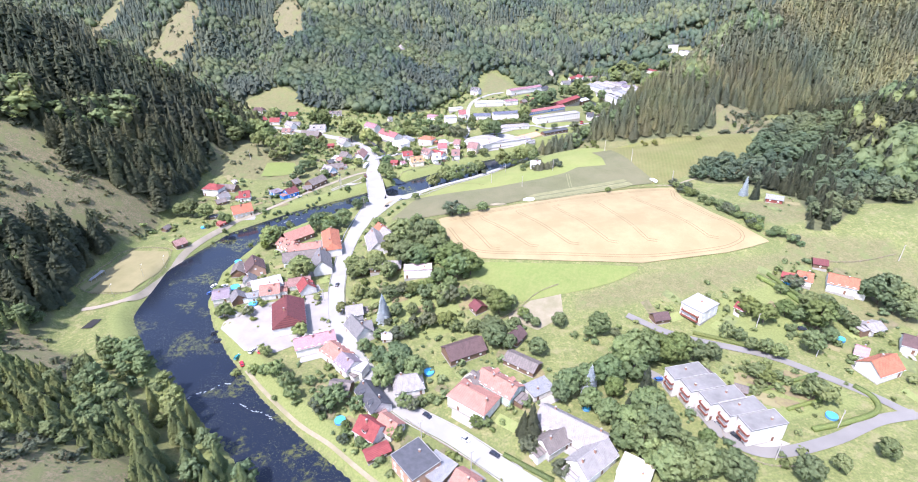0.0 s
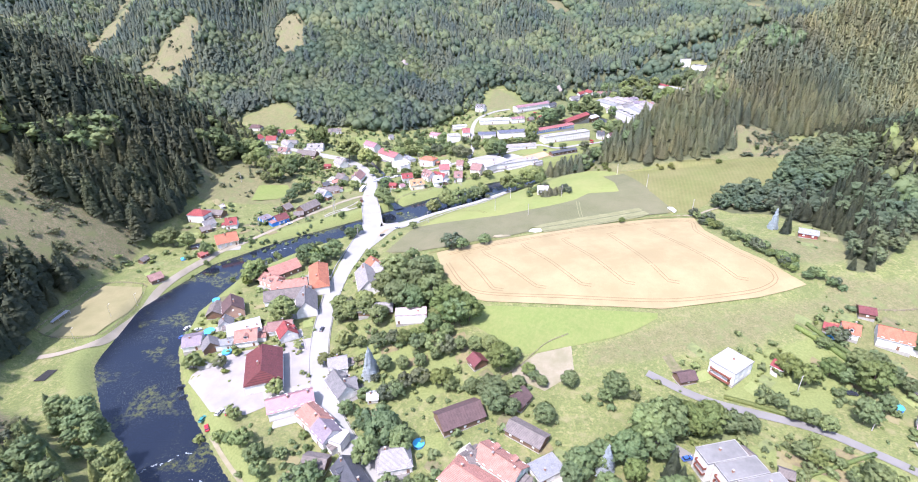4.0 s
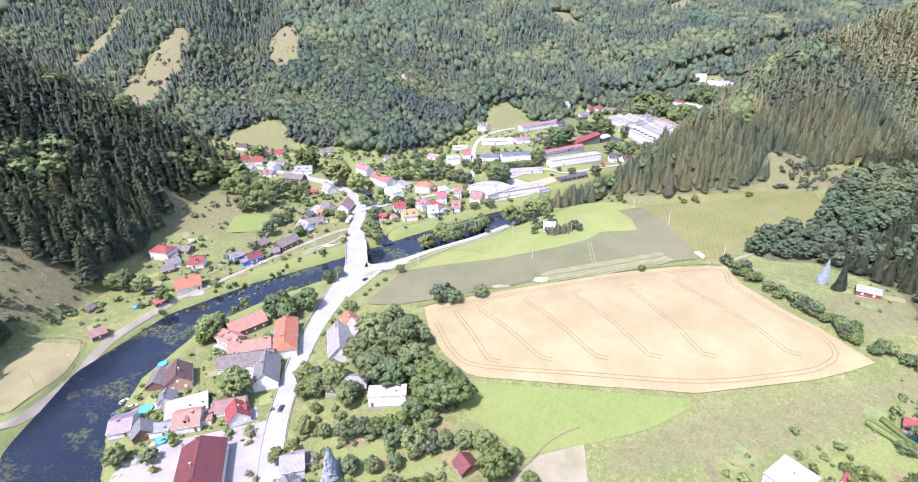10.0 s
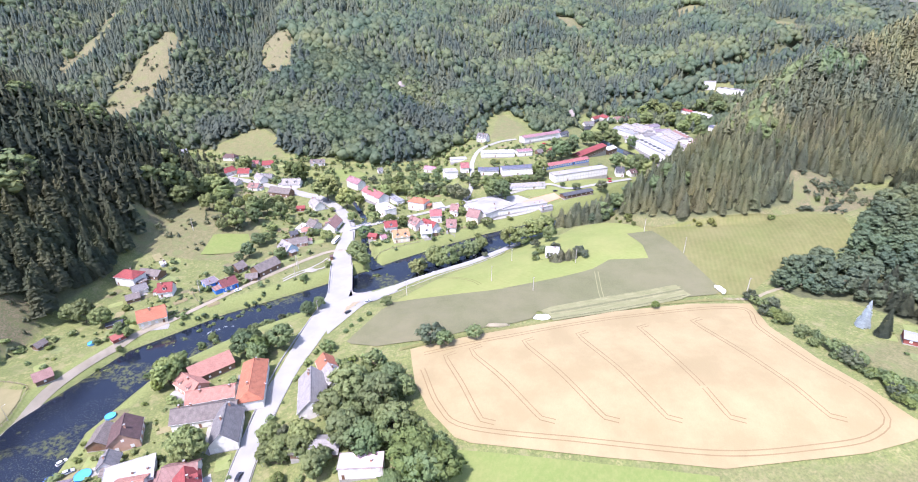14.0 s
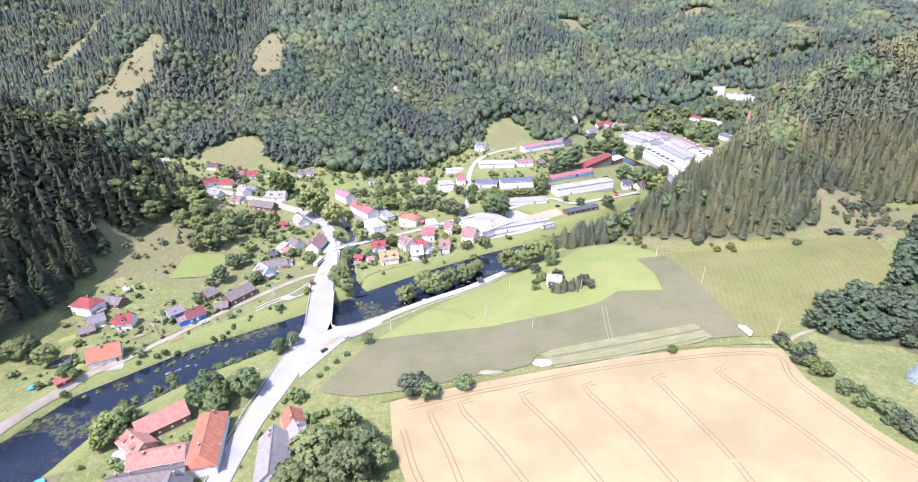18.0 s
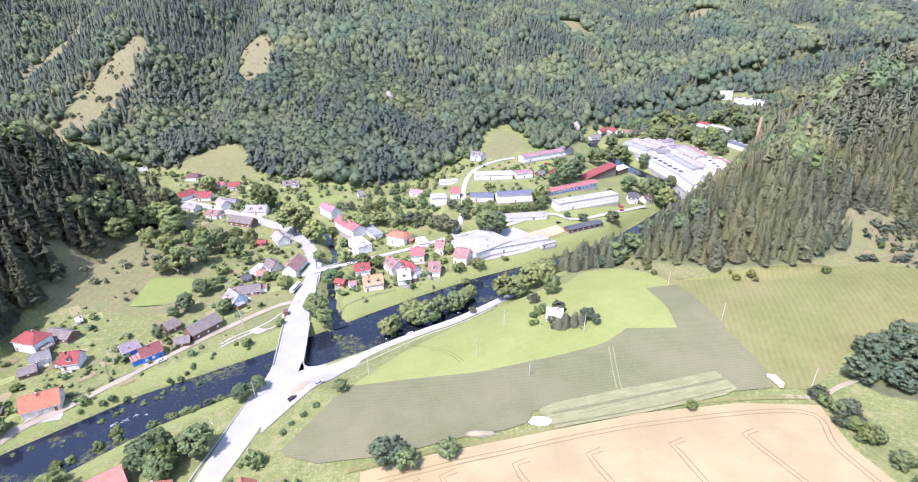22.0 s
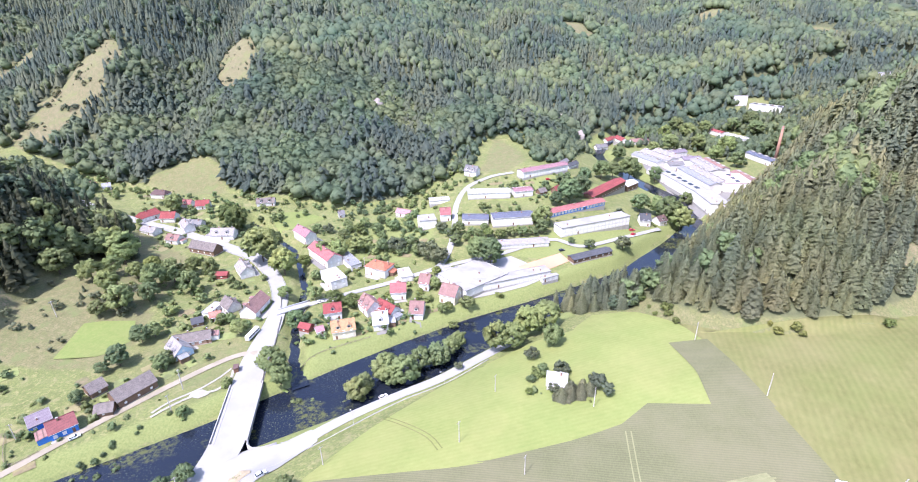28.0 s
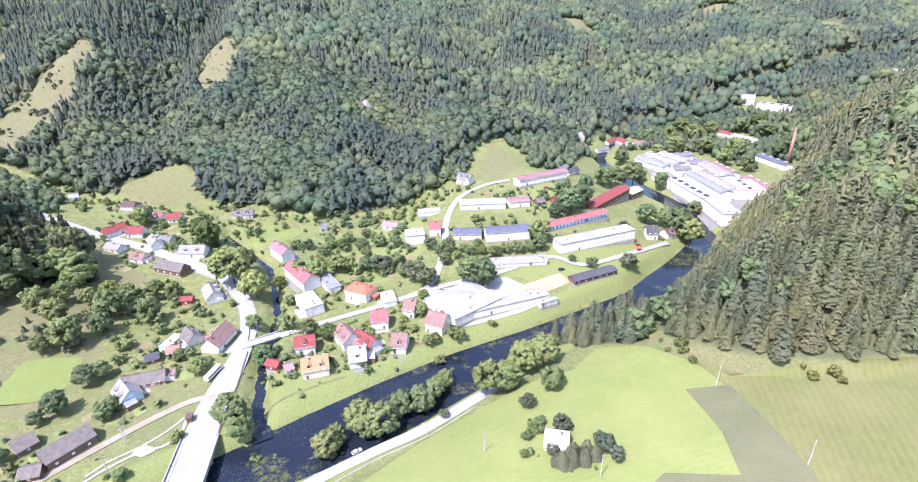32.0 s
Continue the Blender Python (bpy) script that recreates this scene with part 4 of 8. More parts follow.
plant("spruce_forest", x[sel & near], y[sel & near], r, 0.08, (NEAR_PINE, NEAR_BROAD), 18, "grey-green pines and spruces at the edge of the eastern hill", "leafy trees at the edge of the eastern forest", 1.02, "pine")
plant("spruce_forest", x[sel & ~near], y[sel & ~near], r, 0.04, (ROUND_PINE, MID_BROAD), 18, "grey-green pine and spruce forest on the eastern hill", "leafy trees in the eastern forest", 1.12, "pine")
x, y, r = scatter(620, 2400, 480, 1300, 15.0, 16)
sel = inside(x, y, HILL_EAST)
plant("spruce_forest", x[sel], y[sel], r, 0.4, (FAR_CONIFER, FAR_BROAD), 24, "distant conifers behind the eastern hill", "distant leafy trees behind the eastern hill", 1.8, "hazed_spruce", "hazed_broad")
x, y, r = scatter(295, 640, -60, 470, 7.5, 17)
sel = inside(x, y, HILL_SOUTHEAST)
plant("slope_forest", x[sel], y[sel], r, 0.5, (ROUND_PINE, MID_BROAD), 18, "conifers on the south-eastern slope", "leafy wood on the south-eastern slope", 1.15)
x, y, r = scatter(80, 425, 245, 520, 5.6, 18)
sel = inside(x, y, WOODS[0]) & ~inside(x, y, HILL_SOUTHEAST)
plant("small_wood", x[sel], y[sel], r, 0.5, (NEAR_CONIFER, BANK_BROAD), 12.5, "dark conifers in the small wood above the meadow", "dense leafy trees in the small wood", 1.2, "spruce", "hazed_broad")
sel = inside(x, y, WOODS[1]) & ~inside(x, y, HILL_EAST)
plant("small_wood", x[sel], y[sel], r, 0.0, (NEAR_PINE, BANK_BROAD), 16, "tall spruces above the river bend", "leafy trees above the river bend", 1.1, "pine", "hazed_broad")
x, y, r = scatter(60, 620, 780, 1100, 7.5, 20)
sel = inside(x, y, VALLEY_WOOD) & ~inside(x, y, HILL_NORTH) & ~inside(x, y, HILL_EAST)
for px, py, pr in ((262, 800, 62), (290, 730, 75), (380, 888, 22), (375, 792, 24), (472, 975, 26), (450, 1004, 16), (245, 895, 26), (225, 885, 22), (680, 1046, 22)):
    sel &= np.hypot(x - px, y - py) > pr
sel &= seg_dist(x, y, RIVER)[0] > 11
plant("valley_wood", x[sel], y[sel], r, 0.75, (PINE, MID_BROAD), 13, "conifers in the wooded side valley behind the factory", "leafy trees in the wooded side valley behind the factory", 1.15, "hazed_spruce", "hazed_broad", True)

x, y, r = scatter(-262, -180, 512, 600, 6.5, 24)
sel = inside(x, y, [(-252, 520), (-226, 516), (-210, 532), (-207, 552), (-188, 552), (-182, 566), (-200, 574), (-226, 588), (-255, 592)])
plant("spur_wood", x[sel], y[sel], r, 0.12, (NEAR_CONIFER, BANK_BROAD), 33, "tall dark spruces at the end of the western spur", "tall leafy trees at the end of the western spur", 0.95, "spruce", "hazed_broad", True)
x, y, r = scatter(-420, -280, 630, 730, 7.0, 25)
sel = inside(x, y, [(-415, 690), (-350, 655), (-300, 632), (-285, 650), (-300, 690), (-330, 712), (-400, 730)])
plant("valley_wood", x[sel], y[sel], r, 0.8, (PINE, MID_BROAD), 11, "conifers in the scrub at the mouth of the side valley", "leafy scrub at the mouth of the side valley", 1.2, "hazed_spruce", "hazed_broad", True)


def regrowth(name, polys, area, step, seed, label, low=0.5, high=4.5):
    """Low bushes and young trees coming up over a felled slope."""
    x, y, r = scatter(*area, step, seed)
    sel = np.zeros(x.shape, bool)
    for poly in polys:
        sel |= inside(x, y, poly)
    sel &= (np.sin(x / 9 + np.sin(y / 7) * 2) + r.uniform(-1, 1, x.shape)) > 0.1
    x, y = x[sel], y[sel]
    h = low + (high - low) * r.uniform(0, 1, x.shape) ** 2.2
    return grove(name, GROWTH, np.stack([x, y, ground_z(x, y) - 0.2], 1), h, r.uniform(0.9, 1.5, x.shape), r.uniform(0, 6.28, x.shape), M["willow"], label)


GROWTH = [broad_shape(rng, 6, 0.5, -0.05, 0.5, 0.24, 13) for _ in range(5)] + [needle_shape(rng, 110, 0.26, 0.0, 0.85, 0.09)]
regrowth("regrowth", CLEARINGS[:3], (-330, -90, 80, 380), 3.0, 31, "low bushes and young trees on the felled slope")
regrowth("regrowth", CLEARINGS[8:9], (235, 330, 415, 480), 3.0, 33, "low bushes on the scrubby slope under the eastern wood", 0.5, 5.0)
regrowth("regrowth", [[(-212, 495), (-204, 508), (-173, 517), (-150, 515), (-138, 495), (-150, 482), (-166, 476), (-170, 450), (-195, 445), (-205, 465)]], (-215, -130, 440, 525), 6.5, 34, "bushes and young trees on the rough western pasture", 0.6, 7.5)
regrowth("regrowth", CLEARINGS[3:5] + CLEARINGS[10:], (-660, -190, 730, 1240), 6.5, 32, "low bushes on the felled strips of the northern hill", 0.8, 6.0)



# ---- single trees ----
def crown_mesh(name, shape, material):
    me = raw_mesh(name, shape[0], shape[1], material)
    outward(me, shape[2])
    return me


rng = np.random.default_rng(21)
CROWNS = {
    "tree": [crown_mesh("crown", broad_shape(rng, 60, 0.43, 0.12, 0.5, 0.095, 24), M["broad"]) for _ in range(6)],
    "lime": [crown_mesh("crown", broad_shape(rng, 60, 0.42, 0.12, 0.5, 0.095, 24), M["lime"]) for _ in range(3)],
    "willow": [crown_mesh("crown", broad_shape(rng, 26, 0.44, 0.1, 0.4, 0.14), M["willow"]) for _ in range(2)],
    "fruit": [crown_mesh("crown", broad_shape(rng, 34, 0.52, 0.2, 0.5, 0.13, 18), m) for m in (M["broad"], M["broad"], M["lime"], M["broad"], M["willow"])],
    "bush": [crown_mesh("crown", broad_shape(rng, 20, 0.62, -0.05, 0.4, 0.24), M["broad"]) for _ in range(3)],
    "spruce": [crown_mesh("crown", needle_shape(rng, 620, 0.19, 0.03, 0.8, 0.04), M["spruce"]) for _ in range(4)],
    "pine": [crown_mesh("crown", needle_shape(rng, 620, 0.46, 0.0, 0.45, 0.07, 0.2, 8), M["pine"]) for _ in range(3)],
    "blue": [crown_mesh("crown", needle_shape(rng, 620, 0.22, 0.02, 0.85, 0.045), M["bluefir"]) for _ in range(2)],
}
TRUNKS = {"tree": [trunk_shape(rng) for _ in range(3)], "fruit": [trunk_shape(rng, 4, 0.03, 0.55, 0.2) for _ in range(2)], "spruce": [trunk_shape(rng, 0, 0.016, 0.8)]}
TREE_WORDS = {
    "tree": ("broadleaf_tree", "large leafy deciduous tree with a dense green crown", "tree"), "lime": ("broadleaf_tree", "leafy deciduous tree with a bright yellow-green crown", "tree"),
    "willow": ("broadleaf_tree", "small grey-green tree on the meadow", "tree"), "fruit": ("fruit_tree", "small round garden fruit tree with green leaves", "tree"),
    "bush": ("bush", "low rounded green bush on the grass", "bush"), "spruce": ("spruce_tree", "dark green garden spruce with drooping branches", "tree"),
    "pine": ("pine_tree", "low spreading dark green pine beside the meadow house", "tree"),
    "blue": ("blue_spruce", "tall silvery blue spruce in a garden", "tree"),
}


def trees(kind, places):
    """Trees of one kind, by place and height."""
    name, label, category = TREE_WORDS[kind]
    for x, y, h in places:
        r = random.Random(int(x * 13 + y * 7 + h * 3))
        top = new(name)
        top.matrix_world = pose(x, y, gz(x, y) - 0.05, 0, 0, r.uniform(0, 360)) @ Matrix.Diagonal((h * r.uniform(0.92, 1.1), h * r.uniform(0.92, 1.1), h, 1))
        tagged(top, label, category, group="trees in the village")
        part("crown", r.choice(CROWNS[kind]), None, top)
        if kind != "bush":
            part("trunk", r.choice(TRUNKS[{"fruit": "fruit", "spruce": "spruce", "blue": "spruce"}.get(kind, "tree")]), None, top)


trees("tree", [(-24.7,284.9,19.1), (-11.5,275.2,20.6), (-4.5,262.6,17.9), (-23.7,263.3,16.0), (-14.9,257.9,15.7), (-31.8,277.6,14.6), (6.9,244.4,17.0), (-48.5,261.2,12.0), (-41.4,261.5,11.2), (-54.1,261.8,10.1), (-55.6,226.2,8.0), (-22.4,179.0,15.3), (-28.4,169.7,13.3), (-15.7,174.4,12.0), (-31.3,186.8,7.3), (-40.5,194.7,7.7), (22.7,191.0,12.2), (29.4,188.0,8.4), (34.1,202.0,6.6), (57.5,148.7,10.9), (62.7,142.1,11.1), (68.9,134.0,14.8), (78.2,141.3,15.8), (79.5,132.9,15.2), (70.7,126.5,13.5), (84.1,126.8,10.4), (76.7,115.5,15.4), (87.9,117.4,14.1), (97.5,115.3,11.7), (100.9,113.5,9.8)])
trees("tree", [(81.1,115.0,10.3), (74.4,119.7,14.3), (64.4,130.1,12.5), (50.1,157.9,13.0), (58.5,161.4,11.5), (46.9,154.3,11.2), (68.6,162.4,14.4), (79.1,171.4,16.4), (87.6,173.5,18.0), (80.7,164.0,13.1), (156.8,118.4,8.4), (122.8,111.2,11.1), (136.9,114.2,7.1), (219.7,203.6,18.6), (225.3,198.5,16.0), (215.8,208.4,10.4), (225.5,191.1,11.1), (193.1,193.4,8.5), (222.0,196.4,10.0), (-55.9,270.9,11.7), (-41.3,265.5,13.0), (-32.8,251.2,11.6), (-3.4,241.1,10.3), (3.1,236.6,7.6), (9.3,226.5,8.2), (16.5,225.9,8.2), (23.6,224.6,9.0), (34.8,218.3,7.1), (-51.6,230.3,6.6), (-25.8,218.4,8.5)])
trees("tree", [(-17.7,218.6,7.1), (-9.5,219.1,7.1), (-2.2,222.7,6.3), (-33.6,202.3,6.6), (21.7,195.4,13.2), (30.2,196.7,8.9), (13.4,201.1,7.5), (-48.9,240.3,8.9), (-39.7,236.6,6.7), (56.1,201.1,8.4), (74.1,194.9,11.8), (41.9,182.7,9.6), (44.5,202.0,5.6), (82.1,172.4,18.7), (95.0,179.5,11.1), (111.8,174.0,10.9), (119.4,173.4,8.7), (181.2,199.9,12.5), (191.3,201.6,8.7), (166.3,174.7,11.4), (178.8,179.9,8.1), (194.6,188.2,7.9), (149.5,171.5,7.8), (145.7,174.9,7.8), (140.5,177.7,6.8), (-117.1,308.9,15.2), (-115.8,316.4,11.8), (-89.3,329.7,15.0), (-80.8,324.4,12.1), (-85.6,264.1,16.2)])
trees("tree", [(-72.1,336.5,14.0), (-78.5,336.3,10.5), (-87.8,337.0,11.9), (-66.9,366.6,9.3), (-62.0,374.0,7.9), (-192.8,362.2,15.2), (-179.9,357.9,12.8), (-164.0,348.3,8.8), (-160.3,347.5,6.6), (-201.7,364.4,11.5), (-27.0,294.9,11.8), (-17.0,298.9,14.3), (-8.2,290.1,13.2), (-2.6,283.5,11.2), (-19.0,278.8,12.6), (-22.9,272.9,10.8), (-12.1,263.8,11.3), (-1.1,266.4,8.9), (6.1,259.2,11.0), (12.9,253.3,11.7), (8.8,249.6,10.6), (-50.5,436.0,15.0), (-45.5,430.5,12.0), (-7.7,423.4,12.2), (4.2,436.8,15.8), (13.1,433.9,16.5), (19.8,445.1,13.2), (28.8,446.9,14.6), (34.8,455.6,11.8), (38.6,463.6,9.5)])
trees("tree", [(58.0,454.1,16.1), (66.4,454.4,14.8), (76.2,466.9,16.8), (86.2,471.5,17.1), (85.4,444.9,12.2), (-5.4,429.9,10.1), (7.4,432.3,12.0), (-185.7,510.9,15.6), (-168.4,500.0,15.0), (-166.2,522.6,12.2), (-148.6,511.9,17.6), (-142.2,521.0,18.2), (-127.5,512.2,15.8), (-143.0,496.2,13.1), (-152.7,485.0,18.0), (-162.4,479.2,10.6), (-138.6,538.8,12.9), (-126.4,536.9,12.8), (-206.7,644.7,16.6), (-98.8,555.9,26.7), (-96.5,568.5,19.4), (-77.3,536.7,19.5), (-128.9,460.9,11.7), (-124.6,465.6,10.2), (-129.0,441.9,12.4), (-133.7,435.7,7.6), (-132.2,416.1,7.0), (-106.1,439.0,8.6), (-79.8,468.0,10.2)])
trees("tree", [(-94.1,478.8,7.1), (-66.5,505.2,9.7), (-209.7,573.2,27.8), (-189.6,548.3,21.8), (-200.4,549.7,21.8), (-52.6,479.6,12.9), (51.6,545.7,18.0), (59.6,540.9,19.5), (38.0,578.8,11.8), (36.2,565.9,9.1), (100.6,590.8,17.3), (99.3,579.9,11.7), (116.5,623.7,13.0), (128.5,629.0,22.0), (140.1,647.0,19.6), (127.5,661.0,14.1), (190.0,638.3,16.2), (207.6,623.2,20.9), (214.4,613.0,21.5), (202.7,634.1,17.2), (189.7,724.2,19.3), (216.7,755.1,24.6), (175.4,713.0,18.8), (152.8,686.2,14.3), (234.9,731.0,17.0), (220.3,810.0,18.0), (325.3,844.2,20.5), (332.4,895.8,22.1), (323.4,795.3,19.0), (348.8,823.0,22.8)])
trees("tree", [(336.9,772.1,18.2), (292.1,846.6,20.6), (266.9,832.0,15.5), (328.8,925.1,23.0), (412.2,882.7,21.6), (390.2,813.9,19.5), (410.6,833.4,20.1), (360.0,909.2,19.0), (303.6,896.6,20.5), (271.6,888.6,18.6), (271.1,595.6,12.1), (394.2,904.8,20.6), (421.9,917.3,20.8), (242.1,670.3,14.0), (222.1,639.3,14.2), (204.2,624.4,12.6)])
trees("fruit", [(29.8,131.3,7.5), (39.7,120.9,6.3), (-19.0,157.6,6.4), (-15.3,155.9,5.9), (-11.7,158.1,4.5), (-8.0,159.7,4.0), (10.9,145.0,5.2), (14.4,144.7,4.7), (-78.8,180.0,8.0), (-71.5,172.1,7.8), (-67.3,165.3,6.6), (-50.8,159.0,10.3), (-54.2,156.9,8.3), (-47.6,161.2,9.0), (-38.5,156.8,6.9), (-42.1,147.5,3.8), (-21.7,142.3,6.0), (-30.6,149.6,4.3), (-35.0,138.1,4.5), (-42.1,140.2,4.1), (-61.7,173.2,4.7), (-87.1,194.1,5.6), (-30.9,233.9,8.3), (-23.5,235.5,7.6), (-17.9,234.7,7.5), (-10.4,229.9,9.3), (-2.9,226.9,10.2), (2.5,225.8,9.2), (-19.3,201.9,7.9), (-15.5,206.6,7.8)])
trees("fruit", [(-8.9,208.6,7.9), (0.2,206.2,8.9), (3.6,203.2,6.1), (-23.7,201.3,7.4), (39.5,209.1,5.8), (41.2,205.6,5.3), (2.6,258.4,6.6), (-74.4,208.2,8.1), (-119.7,227.8,8.3), (-107.0,228.5,5.9), (-46.9,250.5,4.8), (-34.2,245.0,3.2), (-13.6,237.0,6.1), (-6.8,209.4,5.4), (-30.1,212.4,4.1), (81.4,191.9,4.6), (69.7,191.8,6.4), (152.2,202.0,9.3), (156.1,195.2,10.3), (169.4,199.4,8.7), (172.3,195.5,7.8), (134.3,188.0,7.1), (138.2,184.8,6.2), (183.9,218.1,7.9), (132.9,160.7,7.2), (135.4,157.4,6.6), (146.2,150.4,5.1), (149.6,147.3,9.7), (152.8,145.1,8.3), (143.8,149.9,4.3)])
trees("fruit", [(166.1,188.3,4.1), (176.0,214.7,5.6), (6.7,319.2,11.2), (12.9,316.8,8.3), (27.8,319.9,7.3), (-45.5,326.5,7.1), (-20.4,363.2,6.0), (121.1,338.1,4.2), (-8.6,262.2,8.9), (-51.8,263.1,7.8), (-48.7,268.9,8.4), (-31.0,255.5,7.8), (73.6,434.2,6.2), (84.1,416.1,6.6), (70.9,413.0,3.7), (39.1,437.8,4.0), (78.6,404.1,4.4), (76.7,420.4,4.3), (68.7,404.1,3.1), (-57.6,563.8,12.0), (-46.5,559.8,13.8), (-36.1,570.2,12.1), (-34.8,497.4,9.9), (-23.7,494.7,9.1), (-28.4,571.9,10.2), (-16.8,570.9,10.1), (-6.0,566.7,12.0), (3.6,571.2,10.1), (-39.7,603.5,8.8), (-25.5,603.0,8.8)])
trees("fruit", [(-49.8,593.5,8.6), (17.3,551.6,13.4), (25.3,544.8,11.3), (29.5,488.3,6.4), (36.1,479.8,5.6), (43.9,493.7,8.1), (32.7,490.4,5.8), (12.6,483.0,5.6), (-1.6,472.4,4.9), (23.2,515.6,7.6), (-64.6,605.4,8.0), (-73.6,605.6,8.0), (-12.7,606.8,8.9), (0.2,602.7,7.9), (-68.9,552.9,8.6), (-48.4,504.2,9.4), (-50.9,613.5,7.2), (-38.0,617.4,8.2), (-25.4,623.8,7.4), (10.8,558.3,9.4), (24.1,530.5,5.8)])
trees("lime", [(96.4,128.9,6.8), (96.6,175.4,14.0), (104.4,174.7,13.9), (69.1,154.7,9.9), (4.4,247.6,20.5), (14.7,245.3,15.4), (27.3,212.6,15.2), (10.8,247.1,14.3), (-8.4,236.7,7.9), (179.1,189.3,16.9), (99.5,173.5,13.5), (-82.6,328.7,12.8), (-119.9,304.4,7.8), (-137.1,607.6,22.3), (-152.3,625.5,16.6), (-161.3,533.1,13.2)])
trees("willow", [(96.6,402.5,7.2), (99.0,398.3,5.6), (95.5,406.4,5.4)])
trees("bush", [(-101.2,187.8,3.7), (-91.4,185.1,4.1), (-85.2,182.5,4.1), (141.3,166.7,3.9), (142.3,159.6,3.4), (143.9,156.0,3.4), (132.0,155.0,3.7), (-106.9,444.7,6.3), (-69.3,427.0,4.2), (-81.0,408.9,4.0), (-173.5,341.8,3.3), (-161.2,339.6,2.8), (-39.7,341.2,2.3), (-37.5,346.1,2.1), (-33.3,349.8,2.4), (-29.2,354.3,2.2), (-52.9,329.7,2.7), (-139.2,366.3,3.6), (-129.8,370.5,2.6)])
trees("spruce", [(82.6,155.4,15.2), (82.9,149.6,13.7), (71.8,144.8,12.3), (31.7,137.6,18.3), (28.6,138.2,14.1), ])
trees("pine", [(80.5, 398, 6.5), (84.5, 398.5, 7), (88.5, 399, 6.5), (92, 400, 6), (85, 402, 6.5), (90, 403, 6)])
trees("fruit", [(52.2, 573.9, 8), (68.3, 572.7, 8), (76.6, 577, 7.5), (84.7, 576.8, 8), (60, 576, 7), (92.5, 578, 7), (129.6, 559.6, 7), (153.3, 561.5, 10), (165.8, 615.7, 8), (99.4, 565.2, 5), (25.2, 589.2, 8), (31, 580, 7), (118, 566, 5), (44, 572, 6)])
trees("tree", [(-216, 576, 28), (-223, 561, 27), (-215.5, 533, 25), (-221, 523, 26), (-202, 553, 24), (-211, 518, 20), (-208, 541, 22), (-229, 540, 26), (-186, 542, 17), (-181, 524, 14), (-138, 606, 12), (-228, 509, 20)])
trees("blue", [(-32.5,216.6,16.9)])


# ---- hedgerow beside the wheat and shrubs in the gardens ----
def shrubs(pts, count, lo, hi, spread_by, seed, label="dense green shrub in a hedgerow", group="hedgerow shrubs"):
    """Single shrubs strewn along a line."""
    line = along(pts, 1.0)
    r = random.Random(seed)
    for _ in range(count):
        p = r.choice(line)
        x, y, h = p[0] + r.gauss(0, spread_by), p[1] + r.gauss(0, spread_by), r.uniform(lo, hi)
        ob = part("shrub", r.choice(CROWNS["bush" if h < 4 else "fruit"]), None)
        ob.matrix_world = pose(x, y, gz(x, y) - 0.1 * h, 0, 0, r.uniform(0, 360)) @ Matrix.Diagonal((h, h, h, 1))
        tagged(ob, label, "shrub", group=group)


shrubs([(173, 338), (177, 306), (185, 280), (195, 258), (206, 248)], 60, 3.0, 6.5, 2.0, 1)
shrubs([(-62, 380), (-74, 376), (-95, 362), (-120, 344), (-133, 318)], 34, 1.5, 4.5, 2.5, 2, "green shrub on the river bank", "bank shrubs")
shrubs([(-80, 414), (-110, 386), (-140, 356), (-168, 318)], 22, 1.0, 2.5, 2.0, 3, "low green shrub on the grassy bank", "bank shrubs")
shrubs([(-95, 388), (-112, 372), (-128, 357), (-138, 345)], 26, 1.2, 2.6, 1.6, 4, "low willow shrub on a weedy river bar", "river shrubs")
shrubs([(-35, 420), (-15, 420), (10, 438), (30, 450)], 14, 1.2, 3.0, 2.0, 5, "green shrub on the river bank", "bank shrubs")
GARDEN_RNG = np.random.default_rng(77)
strewn = []
for i, (pts, n, h) in enumerate((([(-45, 240), (-20, 235), (10, 232)], 26, 3.2), ([(-35, 215), (0, 205), (20, 200)], 24, 2.8), ([(-10, 195), (5, 170), (30, 150)], 20, 2.4), ([(70, 190), (90, 170), (85, 150)], 18, 3.5),
                                 ([(120, 165), (140, 155), (160, 150)], 26, 2.2), ([(150, 205), (175, 190), (195, 200)], 22, 3.0), ([(-65, 170), (-45, 155), (-30, 140)], 18, 2.4), ([(-120, 250), (-100, 265), (-85, 262)], 16, 2.2),
                                 ([(-165, 385), (-150, 375), (-140, 392)], 16, 2.0), ([(-110, 470), (-95, 480), (-120, 500)], 18, 2.2), ([(-170, 500), (-150, 520), (-120, 510)], 26, 3.0), ([(-40, 470), (-15, 480), (20, 495)], 22, 2.0),
                                 ([(-45, 530), (-20, 560), (10, 575)], 34, 2.6), ([(-60, 600), (-20, 610), (15, 590)], 34, 3.0), ([(50, 575), (90, 585), (130, 600)], 16, 2.0), ([(60, 660), (100, 665), (140, 690)], 22, 2.6), ([(-190, 600), (-160, 620), (-140, 600)], 20, 2.8))):
    line = along(pts, 1.0)
    for _ in range(int(n * 1.6)):
        p = GARDEN_RNG.choice(line)
        strewn.append((p[0] + GARDEN_RNG.normal(0, 8), p[1] + GARDEN_RNG.normal(0, 8), GARDEN_RNG.uniform(0.8, h)))
strewn = np.array(strewn)
